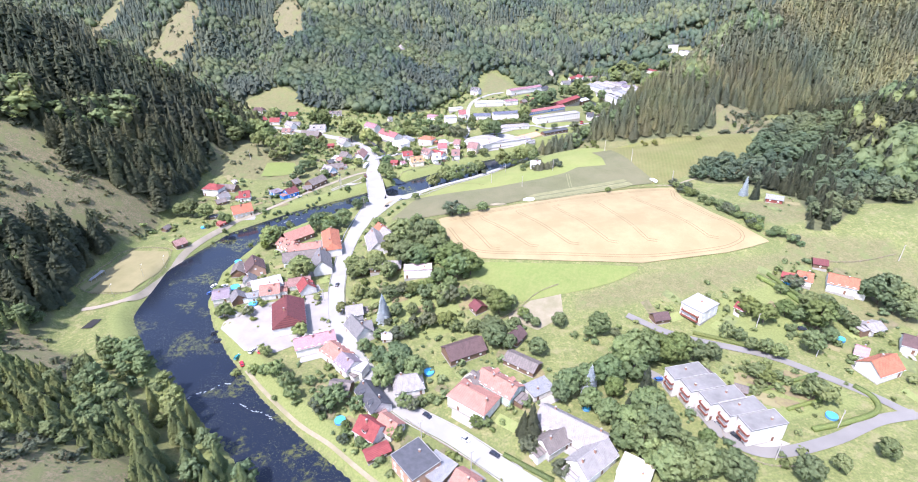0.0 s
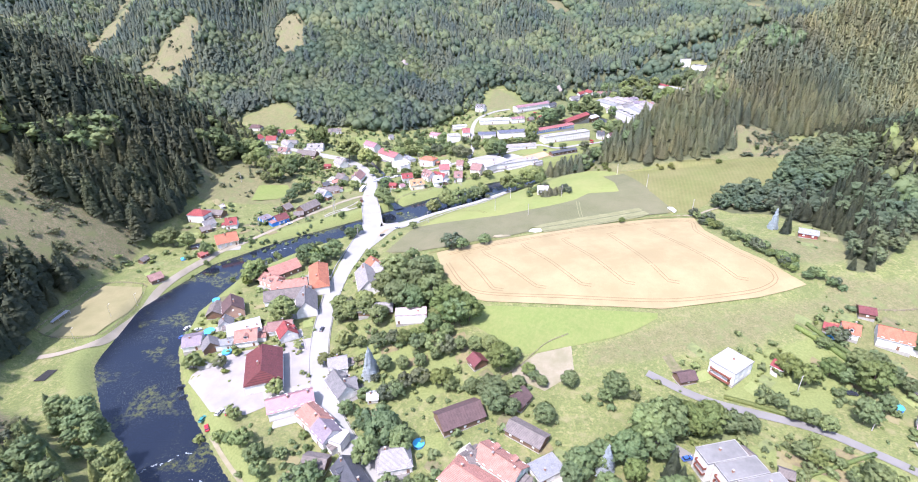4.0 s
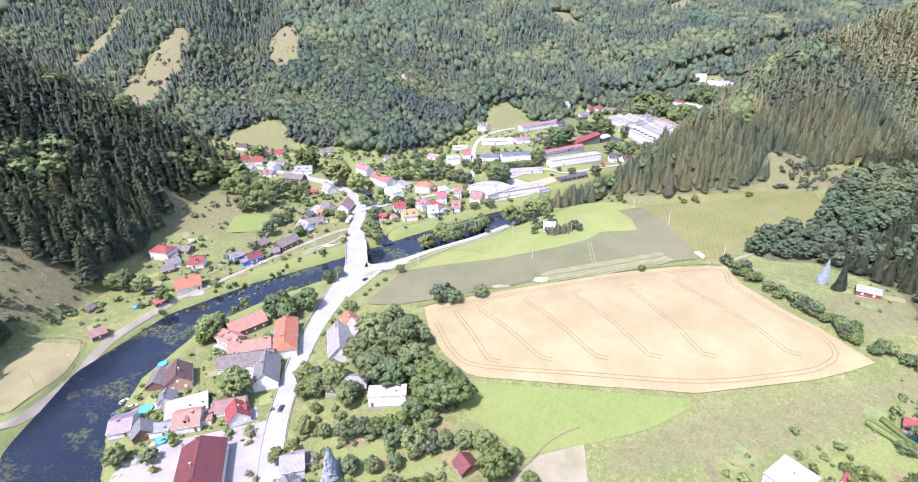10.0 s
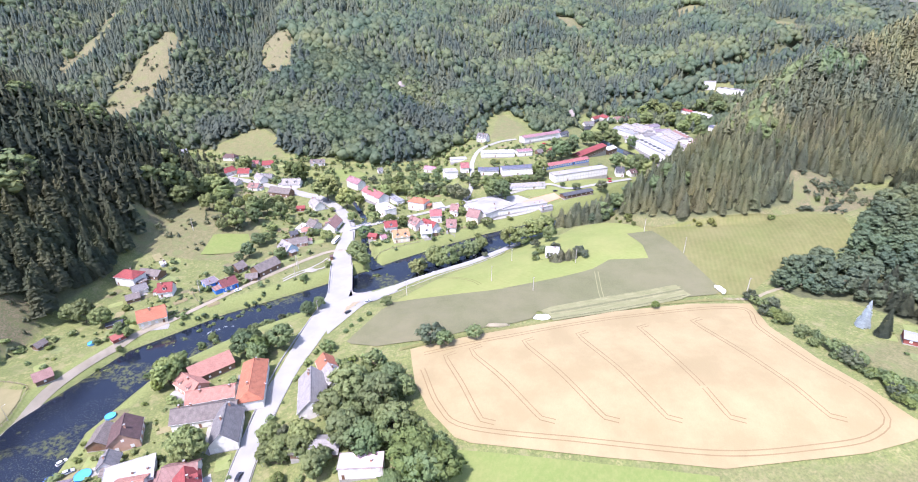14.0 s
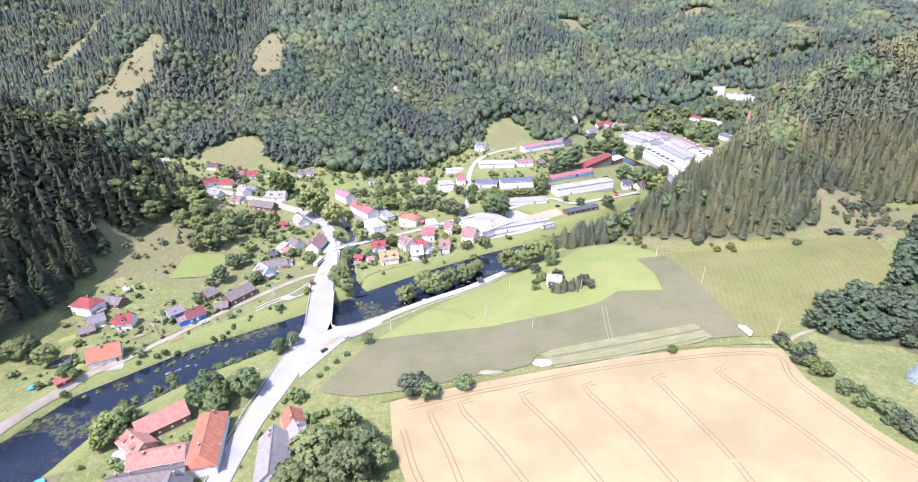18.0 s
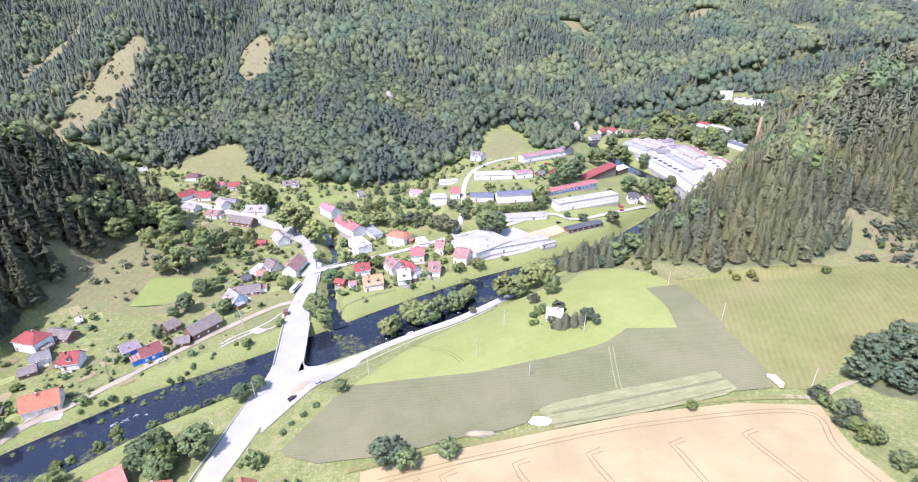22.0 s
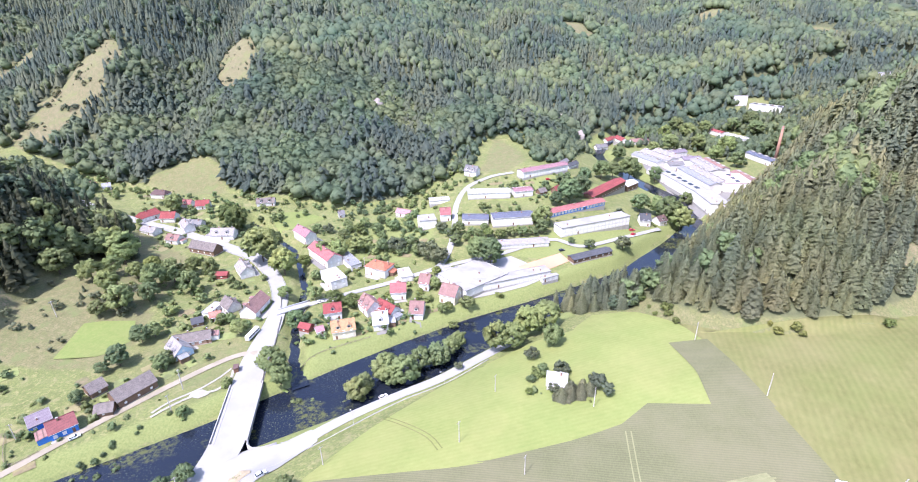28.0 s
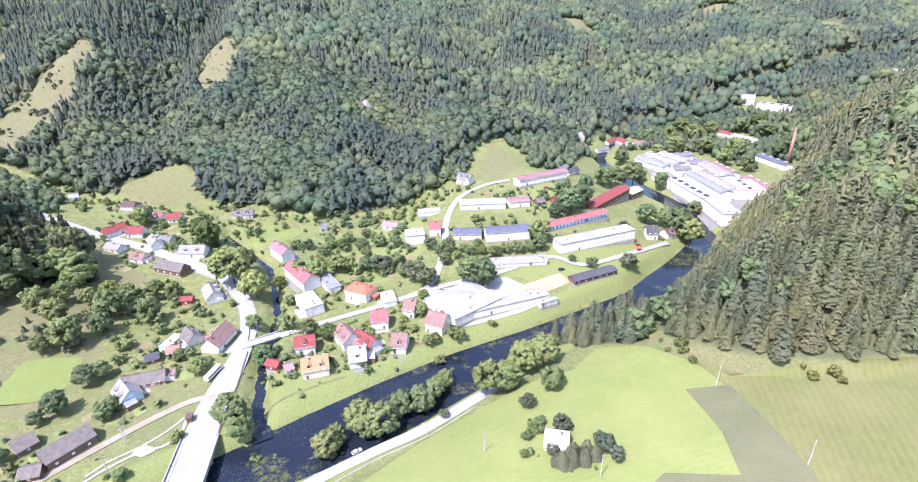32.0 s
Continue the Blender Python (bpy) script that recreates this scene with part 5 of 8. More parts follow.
GARDEN = [broad_shape(GARDEN_RNG, 7, 0.6, -0.1, 0.4, 0.36) for _ in range(4)]
tagged(grove("garden_shrubs", GARDEN, np.column_stack([strewn[:, :2], ground_z(strewn[:, 0], strewn[:, 1]) - 0.1]), strewn[:, 2], np.full(len(strewn), 1.0), strewn[:, 0], M["broad"], "small leafy shrubs strewn over the village gardens"), category="shrubs")
trees("blue", [(206.9, 312.6, 14), (59.9, 158.3, 15)])
trees("spruce", [(209.4, 304.1, 15)])


# ---- houses ----
def tiles(name, light, dark, metal=False):
    """A roof: rows of tiles across the slope, sun-bleached in patches."""
    m, n, b = shader(name, 0.55 if metal else 0.85, 0.3 if metal else 0.0)
    co = n.nodes.new("ShaderNodeTexCoord").outputs["Object"]
    w = node(n, "ShaderNodeTexWave", Scale=0.9 if metal else 1.4, Distortion=0.6, Detail=1.0)
    w.bands_direction = "X" if metal else "Z"
    n.links.new(co, w.inputs["Vector"])
    f1, f2 = noise_at(n, 0.5, 4.0), noise_at(n, 3.0, 4.0)
    tone = mix(n, ramp(n, f1, 0.3, 0.7), dark, light)
    tone = mix(n, ramp(n, f2, 0.45, 0.8), tone, mix(n, 0.5, tone, dark))
    tone = mix(n, ramp(n, w.outputs["Fac"], 0.0, 0.25), mix(n, 0.6, tone, (0.03, 0.03, 0.03)), tone)
    tone = mix(n, 1.0, tone, (0.68, 0.68, 0.68), "MULTIPLY")
    n.links.new(tone, b.inputs["Base Color"])
    relief(n, b, w.outputs["Fac"], 0.35, 0.04)
    return m


ROOFS = {
    "red": ("bright red tiled", tiles("red_tiles", (0.42, 0.105, 0.10), (0.30, 0.07, 0.068))),
    "maroon": ("dark red sheet-metal", tiles("maroon_sheet", (0.30, 0.10, 0.10), (0.22, 0.075, 0.075), True)),
    "salmon": ("faded salmon tiled", tiles("salmon_tiles", (0.58, 0.31, 0.24), (0.45, 0.22, 0.17))),
    "orange": ("orange clay-tiled", tiles("orange_tiles", (0.60, 0.24, 0.14), (0.46, 0.17, 0.10))),
    "yelloworange": ("pale ochre tiled", tiles("ochre_tiles", (0.62, 0.38, 0.20), (0.50, 0.29, 0.15))),
    "brownpink": ("brown-pink tiled", tiles("brownpink_tiles", (0.42, 0.26, 0.23), (0.31, 0.18, 0.16))),
    "redpink": ("rosy red tiled", tiles("rose_tiles", (0.50, 0.20, 0.20), (0.38, 0.14, 0.14))),
    "pink": ("faded pink sheet-metal", tiles("pink_sheet", (0.56, 0.32, 0.34), (0.44, 0.24, 0.26), True)),
    "mauve": ("mauve sheet-metal", tiles("mauve_sheet", (0.40, 0.34, 0.38), (0.32, 0.26, 0.30), True)),
    "brownroof": ("dark brown", tiles("brown_tiles", (0.19, 0.12, 0.115), (0.13, 0.085, 0.08))),
    "weathered": ("weathered grey-brown shingle", tiles("old_shingles", (0.30, 0.26, 0.24), (0.19, 0.165, 0.15))),
    "grey": ("grey slate", tiles("grey_slates", (0.30, 0.29, 0.29), (0.21, 0.205, 0.205))),
    "lightgrey": ("pale grey fibre-cement", tiles("pale_slates", (0.46, 0.44, 0.42), (0.34, 0.32, 0.31))),
    "slate": ("dark slate-coloured", tiles("dark_slates", (0.13, 0.135, 0.155), (0.085, 0.09, 0.10))),
    "bluegrey": ("blue-grey sheet-metal", tiles("bluegrey_sheet", (0.24, 0.26, 0.33), (0.18, 0.19, 0.25), True)),
    "metal": ("pale corrugated metal", tiles("pale_metal", (0.50, 0.505, 0.515), (0.37, 0.375, 0.385), True)),
    "white": ("bright white", surface("white_roofing", (0.46, 0.455, 0.45), (0.33, 0.328, 0.325), 2.0, 0.3, 0.8, 0.15, 0.02)),
    "greyflat": ("grey felt", surface("grey_felt", (0.23, 0.226, 0.214), (0.145, 0.142, 0.135), 0.9, 0.25, 0.9, 0.2, 0.02)),
    "pinkflat": ("patchy pink felt", surface("pink_felt", (0.72, 0.66, 0.64), (0.52, 0.30, 0.31), 0.9, 0.35, 0.9, 0.2, 0.02)),
    "palefelt": ("patched felt", surface("pale_felt", (0.36, 0.355, 0.345), (0.22, 0.217, 0.213), 0.7, 0.12, 0.9, 0.2, 0.02)),
    "yellow": ("pale yellow felt", surface("yellow_felt", (0.66, 0.60, 0.38), (0.55, 0.50, 0.32), 1.5, 0.25, 0.9, 0.2, 0.02)),
    "redwood": ("dull red board", surface("red_boards_roof", (0.33, 0.11, 0.09), (0.24, 0.08, 0.07), 2.5, 0.4, 0.85, 0.3, 0.03)),
}
WALLS = {
    "white": ("white rendered", surface("white_render", (0.74, 0.72, 0.68), (0.58, 0.56, 0.52), 1.2, 0.3, 0.9, 0.15, 0.02)),
    "cream": ("cream rendered", surface("cream_render", (0.74, 0.66, 0.50), (0.60, 0.53, 0.40), 1.2, 0.3, 0.9, 0.15, 0.02)),
    "brick": ("brick and ochre", surface("brick_wall", (0.52, 0.34, 0.24), (0.40, 0.25, 0.18), 3.5, 0.4, 0.9, 0.3, 0.03)),
    "wood": ("brown timber", surface("brown_boards", (0.22, 0.14, 0.09), (0.14, 0.09, 0.06), 3.0, 0.4, 0.85, 0.4, 0.03)),
    "redwood": ("dark red timber", surface("red_boards", (0.30, 0.09, 0.07), (0.21, 0.065, 0.05), 3.0, 0.4, 0.85, 0.4, 0.03)),
    "blue": ("bright blue", surface("blue_paint", (0.07, 0.24, 0.66), (0.05, 0.18, 0.52), 1.5, 0.4, 0.8, 0.15, 0.02)),
    "paleblue": ("pale blue", surface("pale_blue_paint", (0.50, 0.64, 0.74), (0.42, 0.54, 0.63), 1.5, 0.4, 0.85, 0.15, 0.02)),
    "palegreen": ("pale green", surface("pale_green_paint", (0.50, 0.60, 0.50), (0.40, 0.49, 0.40), 1.5, 0.4, 0.85, 0.15, 0.02)),
}
M["frame"] = surface("white_frame", (0.78, 0.77, 0.74), (0.68, 0.67, 0.64), 4.0, 0.8, 0.6, 0.05, 0.01)
M["door"] = surface("brown_door", (0.22, 0.12, 0.07), (0.15, 0.08, 0.05), 4.0, 0.8, 0.6, 0.2, 0.01)
M["chimney"] = surface("chimney_brick", (0.42, 0.24, 0.17), (0.30, 0.17, 0.12), 5.0, 0.8, 0.9, 0.4, 0.03)
M["plinth"] = surface("stone_plinth", (0.40, 0.38, 0.34), (0.28, 0.27, 0.24), 2.0, 0.5, 0.95, 0.4, 0.03)
glass, gn, gb = shader("window_glass", 0.06)
gb.inputs["Base Color"].default_value = (0.025, 0.032, 0.04, 1)
gb.inputs["Specular IOR Level"].default_value = 0.6
M["glass"] = glass


def box(bm, x0, x1, y0, y1, z0, z1):
    v = [bm.verts.new((x, y, z)) for z in (z0, z1) for y in (y0, y1) for x in (x0, x1)]
    for f in ((0, 2, 3, 1), (4, 5, 7, 6), (0, 1, 5, 4), (2, 6, 7, 3), (0, 4, 6, 2), (1, 3, 7, 5)):
        bm.faces.new([v[i] for i in f])


def box_mesh(name, x, y, z0, z1, material):
    bm = bmesh.new()
    box(bm, -x / 2, x / 2, -y / 2, y / 2, z0, z1)
    me = bpy.data.meshes.new(name)
    bm.to_mesh(me)
    bm.free()
    me.materials.append(material)
    return me


def window_meshes(w, h):
    """A window that looks along -y: a frame set back towards its pane, and the pane. Also both as one, for houses farther off."""
    bm = bmesh.new()
    t = 0.12
    box(bm, -w / 2 - t, w / 2 + t, -0.1, 0.06, -t, h + t)
    front = [f for f in bm.faces if f.calc_center_median().y < -0.09]
    bmesh.ops.inset_region(bm, faces=front, thickness=t, depth=-0.07)
    frame_me = bpy.data.meshes.new("window")
    bm.to_mesh(frame_me)
    frame_me.materials.append(M["frame"])
    inner = max(bm.faces, key=lambda f: f.calc_area() if abs(f.calc_center_median().y + 0.03) < 0.02 and abs(f.normal.y) > 0.9 else 0)
    inner.material_index = 1
    whole = bpy.data.meshes.new("window")
    bm.to_mesh(whole)
    bm.free()
    whole.materials.append(M["frame"])
    whole.materials.append(M["glass"])
    bm = bmesh.new()
    box(bm, -w / 2 + 0.02, w / 2 - 0.02, -0.055, -0.026, 0.02, h - 0.02)
    pane_me = bpy.data.meshes.new("pane")
    bm.to_mesh(pane_me)
    bm.free()
    pane_me.materials.append(M["glass"])
    return frame_me, pane_me, whole


WINDOWS = {"house": window_meshes(1.15, 1.35), "small": window_meshes(0.8, 0.8), "wide": window_meshes(1.9, 1.5)}
DOOR = box_mesh("door", 1.05, 0.14, 0.0, 2.1, M["door"])
GARAGE = box_mesh("garage_door", 2.6, 0.14, 0.0, 2.2, M["door"])


def set_window(kind, parent, m, near):
    if not near:
        part("window", WINDOWS[kind][2], None, parent).matrix_basis = m
        return
    w = part("window", WINDOWS[kind][0], None, parent)
    w.matrix_basis = m
    part("pane", WINDOWS[kind][1], None, w)


HOUSE_SPOTS = []


def dormer_meshes():
    """A small gabled box that looks out of a roof along -y, and its pane."""
    bm = bmesh.new()
    a = [bm.verts.new(p) for p in ((-0.95, -1.1, -0.4), (0.95, -1.1, -0.4), (0.95, -1.1, 1.3), (0, -1.1, 1.95), (-0.95, -1.1, 1.3))]
    b = [bm.verts.new((v.co.x, 1.6, v.co.z)) for v in a]
    bm.faces.new(a)
    bm.faces.new(b[::-1])
    for i in range(5):
        bm.faces.new((a[i], b[i], b[(i + 1) % 5], a[(i + 1) % 5]))
    bmesh.ops.recalc_face_normals(bm, faces=bm.faces)
    me = bpy.data.meshes.new("dormer")
    bm.to_mesh(me)
    bm.free()
    me.materials.append(WALLS["white"][1])
    bm = bmesh.new()
    box(bm, -0.6, 0.6, -1.16, -1.08, 0.15, 1.2)
    pane = bpy.data.meshes.new("pane")
    bm.to_mesh(pane)
    bm.free()
    pane.materials.append(M["glass"])
    return me, pane


DORMER = dormer_meshes()
DORMER_ROOFS = {}


def dormer_roof(kind):
    if kind not in DORMER_ROOFS:
        bm = bmesh.new()
        for s in (-1, 1):
            up = [(s * 1.25, -1.35, 1.12), (s * 1.25, 1.6, 1.12), (0, 1.6, 2.0), (0, -1.35, 2.0)]
            lo = [bm.verts.new(p) for p in up]
            hi = [bm.verts.new((p[0], p[1], p[2] + 0.14)) for p in up]
            bm.faces.new(hi)
            bm.faces.new(lo[::-1])
            for i in range(4):
                bm.faces.new((lo[i], lo[(i + 1) % 4], hi[(i + 1) % 4], hi[i]))
        bmesh.ops.recalc_face_normals(bm, faces=bm.faces)
        me = bpy.data.meshes.new("dormer_roof")
        bm.to_mesh(me)
        bm.free()
        me.materials.append(ROOFS[kind][1])
        DORMER_ROOFS[kind] = me
    return DORMER_ROOFS[kind]



def house(x, y, turn, length, width, eave, ridge, roof, wall, hip=0.0, flat=False, name="", near=None, what=""):
    """A house by its middle, the turn of its ridge, its size, the heights of eaves and ridge, and what it is made of."""
    r = random.Random(int(x * 31 + y * 17))
    co = [(x + math.cos(math.radians(turn)) * a - math.sin(math.radians(turn)) * b, y + math.sin(math.radians(turn)) * a + math.cos(math.radians(turn)) * b)
          for a in (-length / 2, length / 2) for b in (-width / 2, width / 2)]
    zs = [gz(*c) for c in co]
    base = gz(x, y)
    low = min(zs + [base]) - base - 0.6
    HOUSE_SPOTS.append((x, y, turn, length, width))
    hut = wall in ("wood", "redwood")
    big = length > 26
    kind = name or ("shed" if hut and length < 9.5 else "barn" if hut else "apartment_block" if big and not flat else "flat_roofed_building" if flat else "house")
    far = y > 700
    close = -90 < x < 60 and y < 205
    top = new(kind)
    top.matrix_world = pose(x, y, base, 0, 0, turn)
    shape = "flat" if flat else "hipped" if hip > 0.4 else "gabled"
    tagged(top, what or f"{WALLS[wall][0]} {kind.replace('_', ' ')} with a {ROOFS[roof][0]} {shape} roof", {"flat_roofed_building": "building", "apartment_block": "building"}.get(kind, kind),
           group="village houses" if kind == "house" else "")
    hl, hw = length / 2, width / 2
    over = 0.25 if flat else 0.5
    wl, ww = (hl, hw) if flat else (hl - over, hw)
    if not hut and not far and y < 640 and max(zs) - min(zs) < 1.6:
        s, reach = r.choice((-1, 1)), r.uniform(2.5, 5.0)
        edge = [(-hl * r.uniform(0.5, 1.1), hw), (hl * r.uniform(0.5, 1.1), hw), (hl * r.uniform(0.5, 1.2), hw + reach), (-hl * r.uniform(0.4, 1.0), hw + reach)]
        c, n = math.cos(math.radians(turn)), math.sin(math.radians(turn))
        patch("paved_yard", [(x + a * c - s * b * n, y + a * n + s * b * c) for a, b in edge], 0.16 + 0.01 * r.random(), M[r.choice(("gravel", "concrete", "gravel", "lane"))], "pale paved yard beside a house", "yard", 2.0)
    # walls with their gables
    bm = bmesh.new()
    if flat or hip:
        box(bm, -wl, wl, -ww, ww, low, eave)
    else:
        peak = ridge - 0.12
        a = [bm.verts.new(p) for p in ((-wl, -ww, low), (-wl, ww, low), (-wl, ww, eave), (-wl, 0, peak), (-wl, -ww, eave))]
        b = [bm.verts.new((wl, v.co.y, v.co.z)) for v in a]
        bm.faces.new(a)
        bm.faces.new(b[::-1])
        for i in range(5):
            bm.faces.new((a[i], b[i], b[(i + 1) % 5], a[(i + 1) % 5]))
        bmesh.ops.recalc_face_normals(bm, faces=bm.faces)
    part("wall", bm, WALLS[wall][1], top)
    bm = bmesh.new()
    box(bm, -wl - 0.06, wl + 0.06, -ww - 0.06, ww + 0.06, low, 0.35)
    part("plinth", bm, M["plinth"], top)
    # roof
    bm = bmesh.new()
    if flat:
        box(bm, -hl - over, hl + over, -hw - over, hw + over, eave, eave + 0.3)
        part("roof", bm, ROOFS[roof][1], top)
        bm = bmesh.new()
        for x0, x1, y0, y1 in ((-hl - over, hl + over, -hw - over, -hw - over + 0.2), (-hl - over, hl + over, hw + over - 0.2, hw + over), (-hl - over, -hl - over + 0.2, -hw - over + 0.2, hw + over - 0.2), (hl + over - 0.2, hl + over, -hw - over + 0.2, hw + over - 0.2)):
            box(bm, x0, x1, y0, y1, eave + 0.3, eave + 0.5)
        part("parapet", bm, M["concrete"], top)
    else:
        drop = (ridge - eave) / hw * over
        inset = hip * hw
        t = 0.2
        for s in (-1, 1):
            up = [(-hl, s * (hw + over), eave - drop), (hl, s * (hw + over), eave - drop), (hl - inset, 0, ridge), (-hl + inset, 0, ridge)]
            lo = [bm.verts.new((p[0], p[1], p[2] + 0.02)) for p in up]
            hi = [bm.verts.new((p[0], p[1], p[2] + t)) for p in up]
            bm.faces.new(hi)
            bm.faces.new(lo[::-1])
            for i in range(4):
                bm.faces.new((lo[i], lo[(i + 1) % 4], hi[(i + 1) % 4], hi[i]))
        if hip:
            for s in (-1, 1):
                up = [(s * hl, -(hw + over), eave - drop), (s * hl, hw + over, eave - drop), (s * (hl - inset), 0, ridge)]
                hi = [bm.verts.new((p[0], p[1], p[2] + t)) for p in up]
                lo = [bm.verts.new((p[0], p[1], p[2] + 0.02)) for p in up]
                bm.faces.new(hi)
                bm.faces.new(lo[::-1])
                bm.faces.new((lo[0], lo[1], hi[1], hi[0]))
        bmesh.ops.recalc_face_normals(bm, faces=bm.faces)
        part("roof", bm, ROOFS[roof][1], top)
        if not hut:
            bm = bmesh.new()
            box(bm, -hl + inset, hl - inset, -0.16, 0.16, ridge + 0.12, ridge + 0.3)
            part("ridge_cap", bm, ROOFS[roof][1], top)
        for s in () if hut or far else (-1, 1):
            bm = bmesh.new()
            box(bm, -hl, hl, s * (hw + over) - 0.07, s * (hw + over) + 0.07, eave - drop - 0.12, eave - drop + 0.02)
            part("gutter", bm, M["frame"], top)
    # chimneys
    if not hut:
        for k in range(1 if length < 16 else 2):
            cx = r.uniform(-0.3, 0.3) * length if k == 0 else r.choice((-1, 1)) * length * 0.38
            cy = r.choice((-1, 1)) * width * 0.1
            z0, z1 = (eave + 0.2, eave + 1.3) if flat else (ridge - 1.4, ridge + 0.9)
            bm = bmesh.new()
            box(bm, cx - 0.32, cx + 0.32, cy - 0.32, cy + 0.32, z0, z1)
            c = part("chimney", bm, M["chimney"], top)
            bm = bmesh.new()
            box(bm, cx - 0.4, cx + 0.4, cy - 0.4, cy + 0.4, z1, z1 + 0.14)
            part("cap", bm, M["concrete"], c)
    # skylights along the roofs of the long halls
    if far and length > 24 and width > 8:
        for k in range(int(length / 9)):
            cx = -hl + (k + 0.5) * length / int(length / 9)
            bm = bmesh.new()
            if flat:
                box(bm, cx - 2.2, cx + 2.2, -1.6, 1.6, eave + 0.3, eave + 0.95)
                part("skylight", bm, M["glass"], top)
            else:
                box(bm, cx - 2.4, cx + 2.4, -1.1, 1.1, ridge + 0.1, ridge + 0.75)
                part("skylight", bm, M["plinth"], top)
    # dormers, annexes and balconies
    if not flat and not hut and not far and not hip and ridge - eave > 2.9 and length < 20 and (y > 440 or r.random() < 0.4):
        side = r.choice((-1, 1))
        for cx in ((-0.22, 0.22) if length > 12 else (0.0,)):
            cx *= length
            d = part("dormer", DORMER[0], None, top)
            d.matrix_basis = pose(cx, side * hw * 0.62, eave + (ridge - eave) * 0.26, 0, 0, 0 if side < 0 else 180)
            part("dormer_roof", dormer_roof(roof), None, d)
            part("pane", DORMER[1], None, d)
    if not hut and not far and not flat and 7 < length < 19 and y < 600 and r.random() < 0.6:
        s, al, aw, ah = r.choice((-1, 1)), r.uniform(3, 4.5), width * r.uniform(0.45, 0.7), r.uniform(2.4, 3.0)
        ay = r.uniform(-0.15, 0.15) * width
        x0, x1 = sorted((s * (wl - 0.05), s * (wl + al)))
        bm = bmesh.new()
        box(bm, x0, x1, ay - aw / 2, ay + aw / 2, low, ah)
        part("annex", bm, WALLS[r.choice(("white", wall, "wood"))][1], top)
        bm = bmesh.new()
        box(bm, x0 - 0.2, x1 + 0.2, ay - aw / 2 - 0.25, ay + aw / 2 + 0.25, ah, ah + 0.16)
        for v in bm.verts:
            if abs(v.co.x) < wl:
                v.co.z += 0.55
        part("annex_roof", bm, ROOFS[r.choice((roof, "metal", "weathered", "brownpink"))][1], top)
    # windows and doors
    storeys = max(1, int((eave + 0.4) // 2.7))
    if hut:
        d = part("door", GARAGE if width > 6 else DOOR, None, top)
        d.matrix_basis = pose(wl + 0.02, 0, 0.35, 0, 0, 90)
        for s in (-1, 1):
            for i in range(max(1, int(length / 5))):
                set_window("small", top, pose(-wl + (i + 0.5) * 2 * wl / max(1, int(length / 5)), s * (ww + 0.02), 1.3, 0, 0, 0 if s < 0 else 180), close)
        return top
    step = 4.6 if far else 3.1
    n = max(2, int(2 * wl / step))
    door_at = r.randrange(n)
    for s in (-1, 1):
        for k in range(storeys):
            for i in range(n):
                px = -wl + (i + 0.5) * 2 * wl / n
                if k == 0 and s < 0 and i == door_at:
                    d = part("door", DOOR, None, top)
                    d.matrix_basis = pose(px, -ww - 0.02, 0.35)
                    continue
                set_window("wide" if big and not far else "house", top, pose(px, s * (ww + 0.02), 1.15 + 2.75 * k, 0, 0, 0 if s < 0 else 180), close)
    if not far:
        m = 2 if width < 12 else 3
        for s in (-1, 1):
            for k in range(storeys):
                for i in range(m):
                    set_window("house", top, pose(s * (wl + 0.02), -ww + (i + 0.5) * 2 * ww / m, 1.15 + 2.75 * k, 0, 0, 90 * s), close)
            if not flat and not hip and ridge - eave > 2.6:
                set_window("small", top, pose(s * (wl + 0.02), 0, eave + 0.55, 0, 0, 90 * s), close)
    return top


house(-82.9, 221.2, -74, 24.0, 16.0, 5.5, 11.0, "maroon", "white", hip=0.25)
house(-80.5, 250.5, -62, 9.6, 9.0, 3.5, 7.5, "red", "white")
house(-85.6, 256.6, 12, 13.0, 8.0, 3.2, 6.0, "brownpink", "white")
house(-104.3, 254.8, 24, 16.9, 11.9, 4.0, 4.0, "white", "white", flat=True)
house(-100.4, 248.2, 12, 11.4, 11.0, 4.0, 7.0, "salmon", "white")
house(-110.1, 243.2, 9, 7.7, 5.5, 3.0, 3.0, "metal", "white", flat=True)
house(-127.5, 246.3, 15, 9.5, 11.0, 3.5, 5.5, "mauve", "white")
house(-116.8, 242.2, -60, 8.2, 8.0, 3.0, 6.5, "grey", "wood")
house(-116.5, 261.3, -73, 7.3, 7.0, 3.0, 6.0, "grey", "white")
house(-117.5, 274.9, -67, 13.3, 11.0, 4.5, 9.0, "brownroof", "brick")
house(-127.4, 274.6, -80, 11.8, 8.0, 2.8, 5.5, "weathered", "wood")
house(-89.3, 286.0, 11, 27.1, 10.0, 4.5, 8.0, "weathered", "white")
house(-76.6, 276.7, -76, 19.5, 11.0, 4.5, 10.0, "grey", "white")
house(-75.5, 304.3, -76, 29.2, 11.0, 5.5, 9.0, "orange", "white", hip=0.5)
house(-101.5, 317.6, 42, 20.2, 11.0, 4.0, 8.0, "salmon", "wood")
house(-104.7, 304.8, -33, 14.8, 9.0, 4.0, 7.0, "salmon", "brick")
house(-91.9, 297.7, 14, 21.1, 9.0, 4.0, 7.0, "salmon", "white")
house(-43.7, 290.7, -76, 23.3, 11.5, 4.5, 10.0, "lightgrey", "white")
